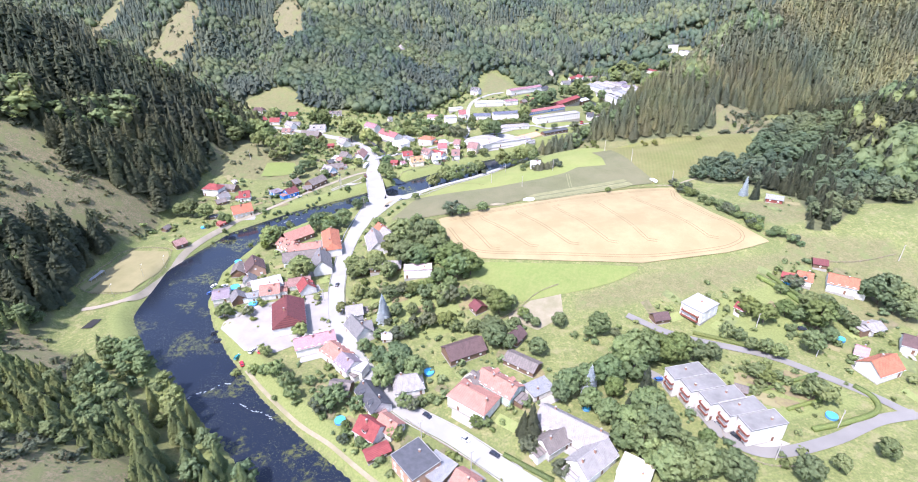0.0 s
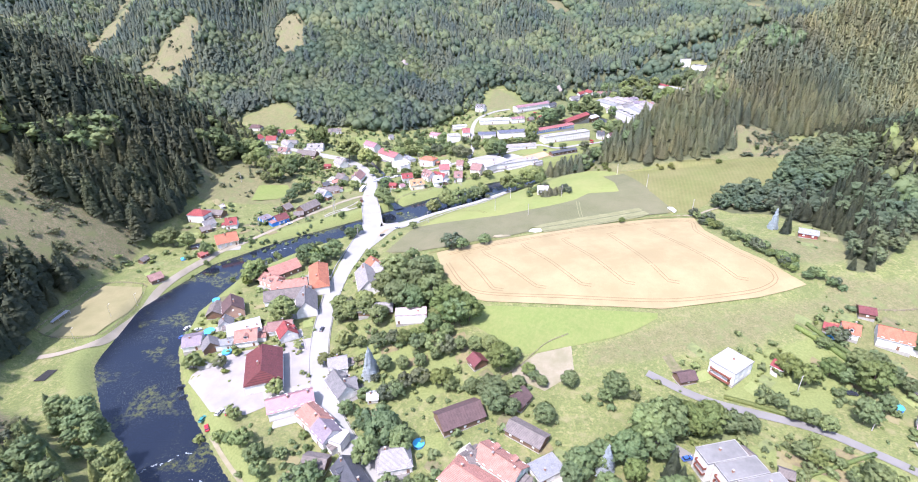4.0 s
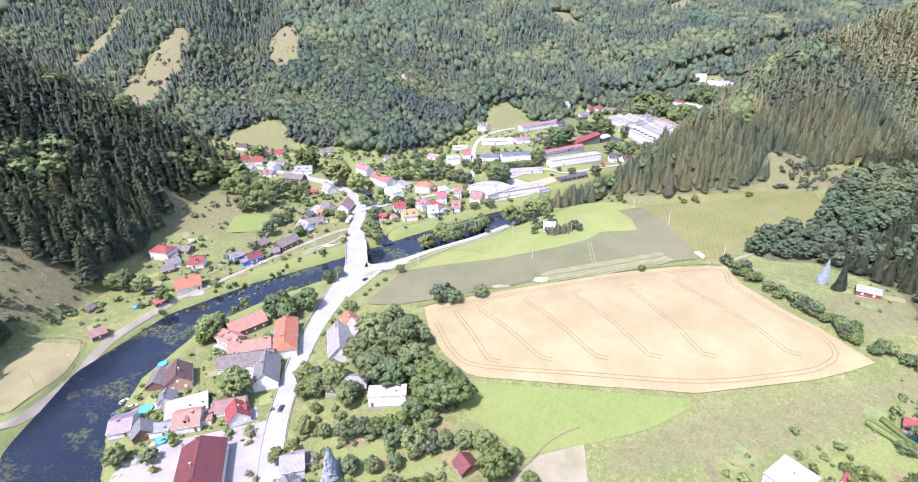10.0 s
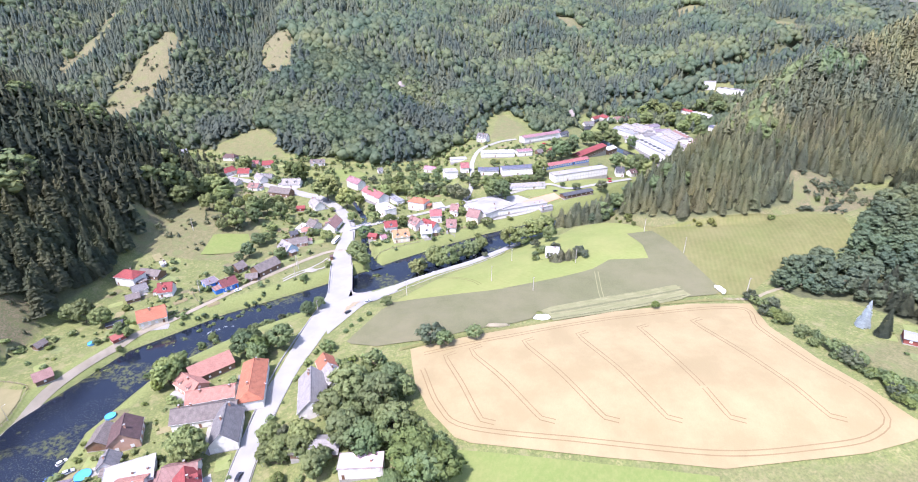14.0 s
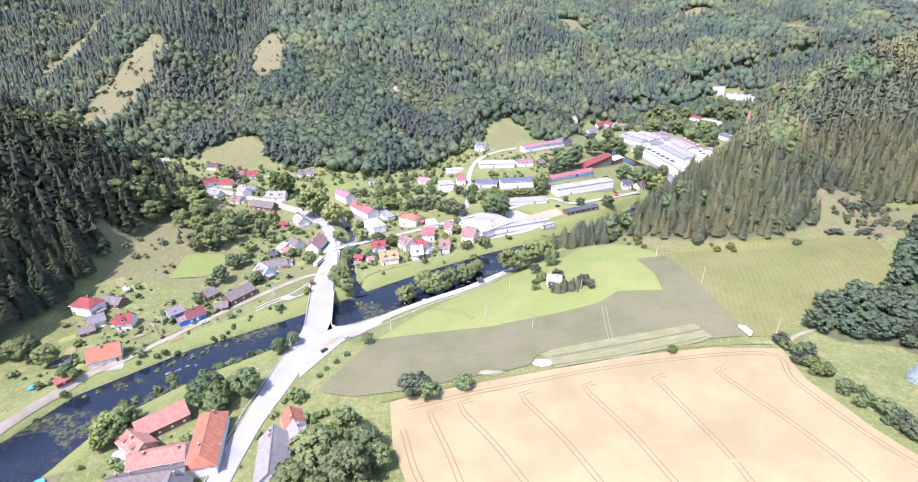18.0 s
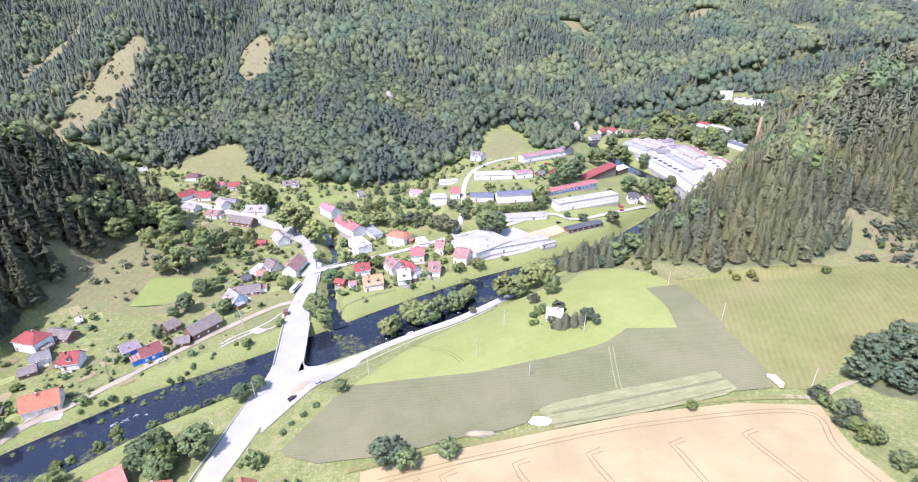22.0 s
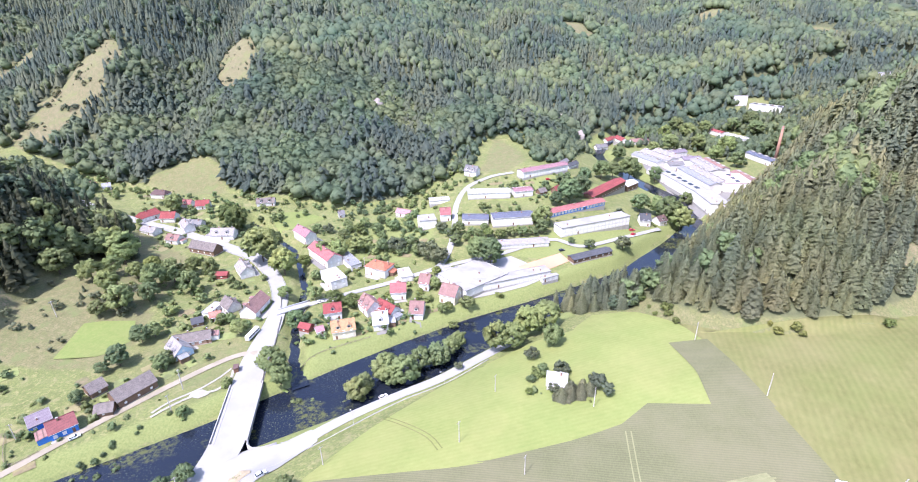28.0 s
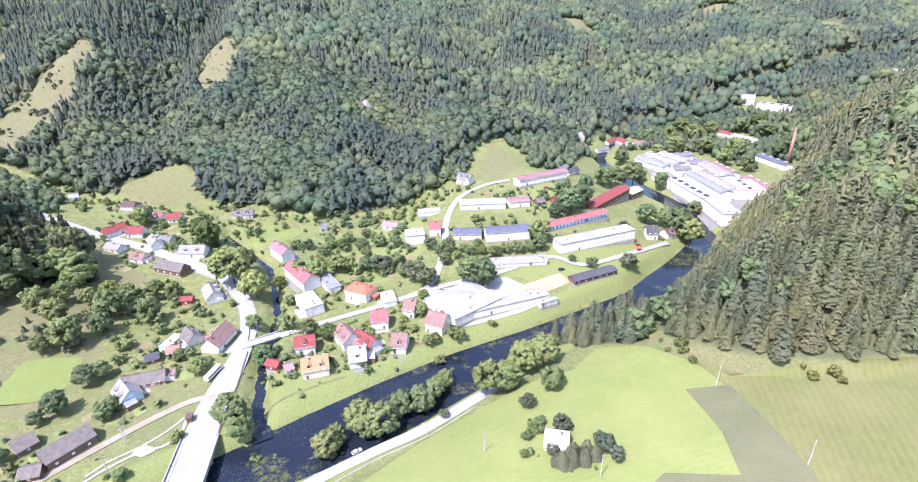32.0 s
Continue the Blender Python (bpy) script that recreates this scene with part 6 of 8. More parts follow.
house(-42.1, 310.1, -62, 9.1, 8.0, 4.5, 8.0, "orange", "white")
house(-37.1, 301.6, -57, 11.5, 7.0, 3.5, 6.5, "lightgrey", "white")
house(-35.1, 262.6, -1, 19.1, 9.0, 3.0, 5.5, "lightgrey", "wood")
house(-15.3, 250.5, 2, 15.8, 6.6, 5.5, 5.5, "pinkflat", "white", flat=True)
house(-64.7, 199.0, 19, 19.8, 9.0, 5.0, 8.0, "pink", "white")
house(-52.4, 189.5, -44, 15.0, 9.0, 5.0, 8.5, "salmon", "white", hip=0.5)
house(-45.7, 181.8, -47, 10.4, 9.0, 5.0, 8.0, "mauve", "white")
house(-41.8, 179.2, -23, 9.3, 6.6, 5.0, 5.0, "white", "white", flat=True)
house(-47.2, 168.6, -13, 10.1, 7.0, 3.0, 5.0, "weathered", "wood")
house(-32.2, 159.9, -57, 17.1, 9.0, 4.0, 7.5, "slate", "white")
house(-31.3, 143.7, -37, 11.2, 9.0, 3.5, 7.5, "red", "white")
house(-24.0, 145.2, -41, 9.8, 8.0, 3.5, 6.5, "salmon", "white")
house(-28.0, 133.6, 26, 10.1, 5.0, 2.5, 3.5, "red", "wood")
house(-12.8, 125.4, 37, 12.3, 13.7, 7.0, 7.0, "slate", "brick", flat=True)
house(-5.1, 122.8, 49, 10.6, 10.2, 5.0, 5.0, "metal", "wood", flat=True)
house(5.0, 117.6, -39, 9.3, 8.0, 4.0, 7.0, "salmon", "white")
house(-17.8, 168.6, 10, 13.8, 11.0, 4.0, 7.5, "lightgrey", "white", hip=0.5)
house(7.7, 186.4, 23, 19.2, 11.0, 3.5, 7.0, "brownroof", "wood")
house(10.2, 155.2, -39, 19.2, 12.0, 5.5, 8.5, "salmon", "white", hip=0.5)
house(21.8, 161.7, -43, 18.9, 10.0, 5.0, 8.0, "salmon", "palegreen")
house(12.7, 165.4, 34, 8.5, 8.0, 4.0, 7.0, "weathered", "white")
house(33.9, 175.8, -39, 16.3, 8.0, 3.0, 5.0, "weathered", "wood")
house(32.9, 193.8, 50, 9.3, 8.0, 3.0, 6.0, "brownroof", "wood")
house(38.7, 160.1, 26, 11.0, 8.2, 2.5, 2.5, "metal", "white", flat=True)
house(47.3, 136.7, -39, 27.6, 10.0, 4.5, 8.5, "lightgrey", "white")
house(51.0, 123.2, 34, 17.2, 10.0, 4.5, 8.5, "lightgrey", "white")
house(38.7, 132.3, 30, 11.5, 8.0, 4.0, 7.0, "weathered", "white")
house(65.1, 117.4, -36, 10.8, 9.8, 4.0, 4.0, "yellow", "white", flat=True)
house(-49.0, 223.9, 12, 9.4, 9.0, 4.0, 7.0, "lightgrey", "white")
house(-44.7, 208.5, -56, 14.8, 9.0, 4.0, 8.0, "grey", "white")
house(-40.5, 208.4, 18, 6.0, 8.0, 4.0, 7.5, "grey", "white")
house(-29.8, 201.8, 4, 5.5, 5.0, 2.5, 4.0, "white", "white")
house(16.9, 217.1, -60, 7.3, 7.0, 2.8, 5.0, "maroon", "wood")
WHITE_HOUSE = house(127.5, 204.0, -58, 11.5, 13.8, 6.5, 6.5, "white", "white", flat=True)
house(106.7, 201.3, 10, 8.7, 6.0, 2.5, 4.5, "brownroof", "wood")
house(149.6, 204.1, -55, 5.5, 5.0, 2.8, 4.5, "red", "white")
house(207.9, 215.1, -34, 13.7, 11.0, 5.0, 8.0, "orange", "white")
house(191.5, 220.9, -32, 7.7, 8.0, 3.5, 6.5, "orange", "white")
house(184.5, 223.9, -38, 6.0, 5.0, 2.5, 4.0, "red", "wood")
house(206.5, 231.6, -25, 7.5, 7.0, 2.8, 4.5, "maroon", "wood")
house(185.8, 159.1, 16, 15.0, 10.0, 4.5, 8.5, "orange", "white")
house(186.1, 169.9, -40, 5.5, 7.0, 3.0, 5.5, "pink", "white")
house(203.4, 186.0, 13, 9.4, 7.0, 2.8, 4.5, "lightgrey", "white")
house(211.2, 173.2, -39, 6.8, 9.0, 4.0, 7.0, "brownroof", "white")
house(218.4, 297.4, -33, 10.4, 7.0, 2.8, 4.5, "metal", "redwood")
house(113.0, 161.8, -66, 5.7, 4.0, 2.2, 3.5, "weathered", "wood")
house(122.2, 152.9, -30, 5.4, 4.0, 2.2, 3.5, "weathered", "wood")
house(80.7, 408.6, -12, 8.8, 8.0, 3.0, 6.5, "white", "white")
house(-193.3, 408.1, -14, 15.4, 10.0, 6.5, 9.5, "red", "white", hip=0.9)
house(-184.3, 416.4, -14, 16.2, 8.0, 3.0, 5.5, "weathered", "wood")
house(-181.8, 396.9, 40, 9.1, 9.0, 3.0, 5.0, "grey", "white")
house(-180.0, 386.6, 35, 8.1, 7.0, 2.5, 4.5, "weathered", "wood")
house(-162.5, 393.7, 13, 9.0, 9.0, 4.0, 8.0, "red", "white")
house(-154.9, 363.5, 28, 15.1, 11.0, 4.0, 8.5, "orange", "cream")
house(-164.2, 345.1, 53, 7.2, 5.0, 2.5, 4.0, "redwood", "redwood")
house(-174.0, 358.5, 22, 8.6, 4.0, 2.0, 2.6, "slate", "wood")
house(-126.7, 399.7, 44, 10.4, 9.0, 4.0, 7.0, "maroon", "blue")
house(-139.7, 403.6, 46, 8.3, 9.3, 3.0, 3.0, "mauve", "blue", flat=True)
house(-129.0, 423.6, 58, 7.9, 8.0, 3.0, 6.0, "weathered", "wood")
house(-110.3, 421.9, 57, 18.0, 10.0, 4.0, 7.5, "weathered", "wood")
house(-115.5, 410.5, 16, 8.0, 7.0, 2.5, 4.5, "weathered", "wood")
house(-180.8, 313.4, 45, 8.1, 8.0, 3.0, 5.5, "brownpink", "wood")
house(-202.1, 339.3, 75, 6.3, 4.0, 2.2, 4.0, "weathered", "wood")
house(-183.9, 429.3, 43, 3.7, 4.0, 2.0, 3.2, "white", "white")
house(-104.4, 452.2, -41, 13.0, 9.0, 3.5, 7.5, "lightgrey", "paleblue")
house(-101.6, 461.8, 18, 18.4, 8.0, 3.2, 6.0, "weathered", "brick")
house(-107.9, 478.7, 29, 6.6, 6.0, 2.5, 4.5, "slate", "wood")
house(-95.8, 494.6, -42, 11.0, 8.0, 3.5, 7.0, "weathered", "white")
house(-105.0, 491.0, 78, 11.7, 5.3, 3.0, 3.0, "white", "white", flat=True)
house(-99.9, 483.9, 19, 6.6, 5.0, 3.0, 5.0, "salmon", "white")
house(-80.2, 492.0, 82, 17.7, 10.0, 4.5, 9.0, "brownpink", "white")
house(-104.7, 538.9, -55, 16.5, 9.0, 4.0, 8.0, "lightgrey", "white")
house(-117.4, 533.1, 3, 7.9, 5.0, 3.0, 4.5, "red", "redwood")
house(-146.7, 572.6, -20, 23.8, 9.0, 4.0, 8.0, "weathered", "wood")
house(-143.4, 596.3, -0, 18.7, 9.0, 4.0, 8.0, "lightgrey", "white")
house(-179.2, 611.1, -50, 17.6, 8.0, 4.0, 7.5, "lightgrey", "white")
house(-173.5, 616.1, -6, 10.6, 7.0, 3.5, 6.0, "grey", "white")
house(-177.6, 588.6, -15, 11.5, 8.0, 3.5, 6.5, "brownpink", "white")
house(-204.3, 603.6, -21, 14.9, 8.0, 3.5, 6.0, "lightgrey", "white")
house(-221.4, 631.1, 57, 17.1, 9.0, 4.0, 7.5, "red", "white", hip=0.3)
house(-201.8, 627.7, -1, 12.7, 9.0, 4.0, 8.0, "red", "white")
house(-201.8, 656.6, -2, 11.2, 7.0, 3.5, 6.5, "maroon", "white")
house(-186.0, 653.9, 12, 11.9, 8.0, 3.5, 7.0, "red", "white")
house(-237.1, 679.6, -10, 15.2, 9.0, 4.0, 7.0, "brownroof", "white", hip=0.5)
house(-298.7, 697.7, 36, 7.7, 8.0, 3.5, 6.0, "metal", "white")
house(-309.5, 691.1, 16, 9.9, 7.0, 3.5, 6.0, "salmon", "white")
house(-134.8, 664.4, 10, 16.3, 8.0, 3.5, 6.5, "weathered", "white")
house(-79.2, 592.1, -47, 20.6, 9.0, 7.0, 10.5, "pink", "white")
house(-55.5, 558.0, -49, 30.1, 11.0, 6.5, 10.0, "redpink", "white")
house(-37.0, 551.3, 35, 7.5, 22.8, 4.0, 4.0, "metal", "white", flat=True)
house(-41.6, 524.7, -55, 18.4, 10.6, 6.0, 6.0, "white", "white", flat=True)
house(-14.0, 537.3, -26, 16.6, 11.0, 6.0, 8.5, "orange", "white", hip=0.9)
house(3.8, 529.3, -71, 12.6, 7.6, 3.5, 3.5, "white", "white", flat=True)
house(18.1, 517.1, -13, 7.3, 10.0, 5.0, 9.0, "brownpink", "white")
house(34.1, 502.7, -25, 11.1, 11.0, 6.0, 10.5, "brownpink", "cream")
house(2.0, 507.5, 5, 10.0, 10.0, 5.5, 9.0, "redpink", "white")
house(-12.7, 491.2, -53, 13.4, 10.0, 5.0, 9.0, "brownpink", "white")
house(-2.0, 488.2, -41, 14.4, 8.0, 4.0, 7.5, "red", "white")
house(15.3, 486.4, -4, 8.5, 11.0, 4.5, 9.0, "brownpink", "white")
house(-4.4, 475.8, 11, 9.0, 11.0, 4.5, 9.0, "white", "white")
house(-33.0, 485.8, 14, 10.4, 10.0, 5.5, 8.5, "red", "white")
house(-23.4, 468.9, 16, 13.0, 11.0, 5.0, 8.5, "yelloworange", "cream")
house(-44.7, 472.1, -19, 7.5, 5.0, 2.8, 4.5, "red", "redwood")
house(-36.9, 469.7, 30, 4.8, 5.0, 2.5, 4.0, "pink", "white")
house(27.6, 608.2, 7, 8.8, 8.0, 6.0, 10.0, "redpink", "white")
house(13.4, 603.3, -77, 12.6, 13.0, 7.0, 7.0, "palefelt", "white", flat=True)
house(-7.9, 635.5, -28, 14.0, 7.0, 3.5, 6.0, "pink", "white")
house(-62.6, 640.9, 25, 5.7, 6.0, 3.0, 5.5, "grey", "white")
house(21.4, 643.5, -79, 8.3, 17.0, 3.0, 3.0, "white", "white", flat=True)
house(50.0, 687.6, -29, 12.9, 9.0, 5.0, 9.0, "grey", "white")
house(73.6, 521.0, 21, 47.6, 8.3, 4.5, 4.5, "palefelt", "white", flat=True)
house(47.6, 521.9, -51, 28.0, 33.7, 5.0, 5.0, "palefelt", "white", flat=True)
house(76.4, 563.8, 7, 50.8, 9.0, 3.2, 5.0, "lightgrey", "white")
house(51.0, 599.1, -2, 20.6, 11.0, 4.5, 6.0, "bluegrey", "white")
house(78.5, 596.8, 8, 31.6, 11.0, 7.0, 8.5, "bluegrey", "white")
house(63.2, 642.7, 3, 36.0, 10.0, 5.0, 6.0, "white", "white")
house(91.3, 645.3, 12, 16.8, 10.0, 5.0, 6.0, "pink", "white")
house(114.8, 689.7, 28, 50.7, 10.0, 6.0, 7.5, "pink", "white")
house(167.2, 669.2, 47, 60.0, 11.0, 5.5, 7.5, "red", "wood")
house(198.0, 700.4, 42, 19.3, 11.0, 5.5, 7.5, "white", "wood")
house(129.8, 619.0, 28, 58.3, 9.0, 3.5, 5.0, "redpink", "blue")
house(138.1, 590.0, 22, 59.7, 10.7, 7.0, 7.0, "palefelt", "white", flat=True)
house(127.5, 548.3, 25, 32.6, 7.0, 3.0, 4.0, "slate", "wood")
house(96.0, 522.4, 25, 11.7, 3.0, 3.0, 3.0, "palefelt", "white", flat=True)
house(184.6, 611.0, -6, 8.7, 10.0, 5.0, 9.0, "slate", "white")
house(198.4, 614.9, 26, 8.5, 8.0, 4.0, 7.0, "brownroof", "white")
house(120.9, 649.8, 44, 7.9, 6.0, 3.0, 6.0, "red", "wood")
house(107.8, 646.9, 32, 8.0, 6.0, 2.5, 5.0, "weathered", "wood")
house(139.0, 720.6, 50, 14.4, 6.0, 3.0, 5.0, "grey", "wood")
house(147.4, 720.5, 47, 18.0, 6.0, 3.0, 5.0, "slate", "white")
house(262, 800, -67, 46, 14, 7, 9.5, "lightgrey", "white")
house(248, 793, -67, 42, 12, 6, 8.5, "metal", "white")
house(276, 806, -67, 40, 13, 7, 9, "lightgrey", "white")
house(288, 818, 23, 26, 12, 6, 8, "mauve", "white")
house(249.5, 702.5, -81, 59.3, 14.6, 9.0, 9.0, "palefelt", "white", flat=True)
house(270.9, 715.0, -83, 60, 12, 9, 11, "metal", "white")
house(283, 722, -83, 56, 11, 8, 10.5, "lightgrey", "white")
house(297.7, 758, -86, 46, 16, 7, 9, "lightgrey", "white")
house(310, 765, -86, 40, 11, 6, 8, "brownpink", "white")
house(292, 786, 6, 22, 14, 7, 9, "mauve", "white")
house(254.4, 652.0, -90, 37.4, 15.9, 10.0, 10.0, "palefelt", "white", flat=True)
house(298.9, 705.2, 87, 31.0, 24.9, 9.0, 9.0, "pinkflat", "white", flat=True)
house(318, 712, -86, 44, 12, 7, 9, "brownpink", "white")
house(322, 686, 10, 16, 10, 8, 10, "redpink", "white")
house(240.5, 742, -80, 26, 9, 5, 6.5, "lightgrey", "white")
house(268, 768, 8, 18, 12, 6, 8, "grey", "white")
house(373.8, 900.0, -72, 22.8, 9.0, 5.0, 6.5, "red", "white")
house(387.0, 876.8, -69, 37.1, 9.0, 5.0, 6.0, "white", "white")
house(374.9, 792.5, -79, 41.3, 11.0, 6.0, 7.5, "bluegrey", "white")
house(449.7, 1003.8, -9, 18.2, 4.0, 14.0, 14.0, "palefelt", "white", flat=True)
house(472.4, 971.3, -52, 43.6, 13.9, 8.0, 8.0, "palefelt", "white", flat=True)
house(238.2, 917.1, 44, 21.7, 8.0, 4.0, 7.0, "red", "white")
house(245.9, 892.5, -76, 20.4, 8.0, 4.0, 7.0, "red", "white")
house(266.2, 881.4, 10, 23.4, 9.0, 4.0, 7.0, "brownpink", "white")
house(217.3, 878.0, 22, 17.6, 8.0, 4.0, 7.0, "grey", "white")
house(680, 1046, 10, 34, 10, 8, 8, "white", "white", flat=True)
def balcony(top, m, wide):
    """A slab with brown boarding round it, hung on a wall that faces -y."""
    bm = bmesh.new()
    box(bm, -wide / 2, wide / 2, -1.25, 0, -0.15, 0)
    slab = part("balcony", bm, M["concrete"], top, "balcony with brown boarding")
    slab.matrix_basis = m
    for x0, x1, y0, y1 in ((-wide / 2, wide / 2, -1.3, -1.22), (-wide / 2 - 0.06, -wide / 2 + 0.02, -1.22, 0), (wide / 2 - 0.02, wide / 2 + 0.06, -1.22, 0)):
        bm = bmesh.new()
        box(bm, x0, x1, y0, y1, -0.1, 0.95)
        part("boarding", bm, M["redboard"], slab)


M["redboard"] = surface("red_brown_boards", (0.30, 0.11, 0.07), (0.20, 0.07, 0.05), 3.0, 0.5, 0.8, 0.2, 0.02)
for z in (0.7, 3.5):
    balcony(WHITE_HOUSE, pose(0, -6.9, z), 9.0)
for x, y, eave in ((99.7, 157.0, 9.4), (103.4, 150.2, 9.1), (108.0, 143.4, 8.8), (112.6, 137.4, 8.6), (116.9, 130.6, 8.3)):
    top = house(x, y, 10, 15.5, 6.9, eave, eave, "greyflat", "white", flat=True, what="white terraced house unit with a flat grey roof")
    for z in (eave - 2.9, eave - 5.6):
        balcony(top, pose(-7.75, -0.9, z, 0, 0, -90), 4.6)


# ---- bridge, walls and the junction ----
def wall_along(name, pts, thick, height, material, label, category, sink=0.5, base=None, kind="structure", caps=None):
    """A low wall, hedge or parapet that follows a line."""
    line = along(pts, 2.5)
    way = np.gradient(line[:, :2], axis=0)
    way /= np.linalg.norm(way, axis=1)[:, None]
    side = np.stack([way[:, 1], -way[:, 0]], 1) * thick / 2
    z = ground_z(line[:, 0], line[:, 1]) if base is None else np.full(len(line), base)
    ring = [np.column_stack([line[:, :2] + s * side, z + dz]) for s, dz in ((-1, -sink), (-1, height), (1, height), (1, -sink))]
    verts = np.stack(ring, 1).reshape(-1, 3)
    n = len(line)
    faces = [(4 * i + k, 4 * i + (k + 1) % 4, 4 * i + 4 + (k + 1) % 4, 4 * i + 4 + k) for i in range(n - 1) for k in range(4)]
    faces += [(0, 3, 2, 1), (4 * n - 4, 4 * n - 3, 4 * n - 2, 4 * n - 1)]
    me = raw_mesh(name, verts, faces, material)
    bm = bmesh.new()
    bm.from_mesh(me)
    bmesh.ops.recalc_face_normals(bm, faces=bm.faces)
    bm.to_mesh(me)
    bm.free()
    return tagged(new(name, me), label, category, kind=kind)


M["stone"] = surface("grey_stone", (0.36, 0.34, 0.31), (0.20, 0.19, 0.18), 1.4, 0.3, 0.95, 0.6, 0.08)
M["timber"] = surface("old_timber", (0.33, 0.27, 0.20), (0.21, 0.17, 0.13), 3.0, 0.5, 0.9, 0.4, 0.03)
M["pole"] = surface("pole_concrete", (0.55, 0.52, 0.47), (0.42, 0.39, 0.35), 3.0, 0.4, 0.9, 0.2, 0.02)
M["steel"] = surface("grey_steel", (0.45, 0.46, 0.47), (0.33, 0.34, 0.35), 4.0, 0.6, 0.5, 0.1, 0.01, 0.6)
M["pool"] = surface("pool_water", (0.10, 0.50, 0.68), (0.07, 0.42, 0.62), 1.5, 0.4, 0.1, 0.2, 0.03)
M["poolwall"] = surface("pool_wall", (0.10, 0.30, 0.55), (0.08, 0.24, 0.45), 2.0, 0.4, 0.5, 0.05, 0.01)
M["wrap"] = surface("white_wrap", (0.82, 0.82, 0.80), (0.70, 0.70, 0.69), 3.0, 0.6, 0.45, 0.3, 0.03)
M["foam"] = surface("white_water", (0.50, 0.53, 0.54), (0.12, 0.15, 0.16), 2.5, 0.8, 0.5, 0.5, 0.08)
M["rock"] = surface("bare_rock", (0.42, 0.37, 0.33), (0.24, 0.21, 0.19), 0.7, 0.15, 0.95, 0.8, 0.4)
M["tyre"] = surface("black_rubber", (0.03, 0.03, 0.03), (0.02, 0.02, 0.02), 5.0, 1.0, 0.8, 0.1, 0.01)
M["flower"] = surface("flower_bed", (0.34, 0.29, 0.21), (0.25, 0.21, 0.13), 2.4, 0.8, 0.95, 0.6, 0.1)


def bridge():
    top = new("road_bridge")
    top.matrix_world = pose(-57.2, 411, 0, 0, 0, 10.2)
    tagged(top, "wide concrete road bridge with pale parapets over the river", "bridge", kind="structure")
    bm = bmesh.new()
    box(bm, -7.4, 7.4, -19, 17, 3.6, 4.62)
    part("deck", bm, M["concrete"], top)
    for y in (-8.0, 7.0):
        bm = bmesh.new()
        box(bm, -6.4, 6.4, y - 0.7, y + 0.7, -2.2, 3.6)
        bmesh.ops.bevel(bm, geom=[e for e in bm.edges if abs(e.verts[0].co.z - e.verts[1].co.z) > 1], offset=0.45, segments=2, affect="EDGES")
        part("pier", bm, M["stone"], top)
    for x in (-7.3, 7.3):
        bm = bmesh.new()
        box(bm, x - 0.14, x + 0.14, -19, 17, 4.62, 5.7)
        p = part("parapet", bm, M["concrete"], top, "pale concrete parapet")
        bm = bmesh.new()
        box(bm, x - 0.22, x + 0.22, -19, 17, 5.7, 5.82)
        part("coping", bm, M["concrete"], p)
    for x0, x1 in ((-7.15, -5.7), (5.5, 7.15)):
        bm = bmesh.new()
        box(bm, x0, x1, -19, 17, 4.6, 5.02)
        bmesh.ops.bevel(bm, geom=list(bm.edges), offset=0.04, segments=1, affect="EDGES")
        part("footway", bm, M["concrete"], top)


bridge()
wall_along("retaining_wall", [(-53.6, 428), (-56.4, 443), (-57.6, 457), (-61.2, 476), (-62.6, 484)], 0.5, 1.1, M["stone"], "dark stone retaining wall beside the brook", "wall", 6.0, 4.6)
wall_along("retaining_wall", [(-66.4, 494), (-69, 503), (-74, 514)], 0.5, 1.0, M["stone"], "dark stone retaining wall beside the brook", "wall", 5.0, 4.6)
wall_along("retaining_wall", [(-46.6, 393.5), (-45.6, 390.6), (-43, 388.9), (-39, 389.2), (-34, 391.5)], 0.5, 0.95, M["concrete"], "curved pale wall at the bridge's end", "wall", 4.0, 4.6)
wall_along("parapet_wall", [(-61.4, 391), (-62.4, 378), (-65.6, 356), (-69.4, 328), (-70.6, 300), (-69.4, 270)], 0.35, 0.75, M["concrete"], "low pale wall along the road's edge", "wall", 1.5)
wall_along("kerb", [(-40, 372), (-26, 384), (-7, 400), (14, 416), (34, 428), (54, 445)], 0.25, 0.42, M["concrete"], "pale kerb along the river road", "kerb")
for a, b in ((4.75, 1), (-4.75, -1)):
    line = along(MAIN_ROAD[4:26], 3.0)
    way = np.gradient(line[:, :2], axis=0)
    way /= np.linalg.norm(way, axis=1)[:, None]
    pts = [(p[0] + w[1] * a, p[1] - w[0] * a) for p, w in zip(line, way)]
    low = [q for q in pts if q[1] < 312]
    wall_along("kerb", low, 0.25, 0.4, M["concrete"], "pale concrete kerb of the main road", "kerb")
    wall_along("kerb", [q for q in pts if q[1] > 500], 0.25, 0.4, M["concrete"], "pale concrete kerb of the village road", "kerb")
patch("traffic_island", [(-46.9, 365), (-46, 378), (-45, 378.2), (-36.6, 376)], 0.55, M["flower"], "triangular flower bed with shrubs in the junction", "flower bed", 1.5)
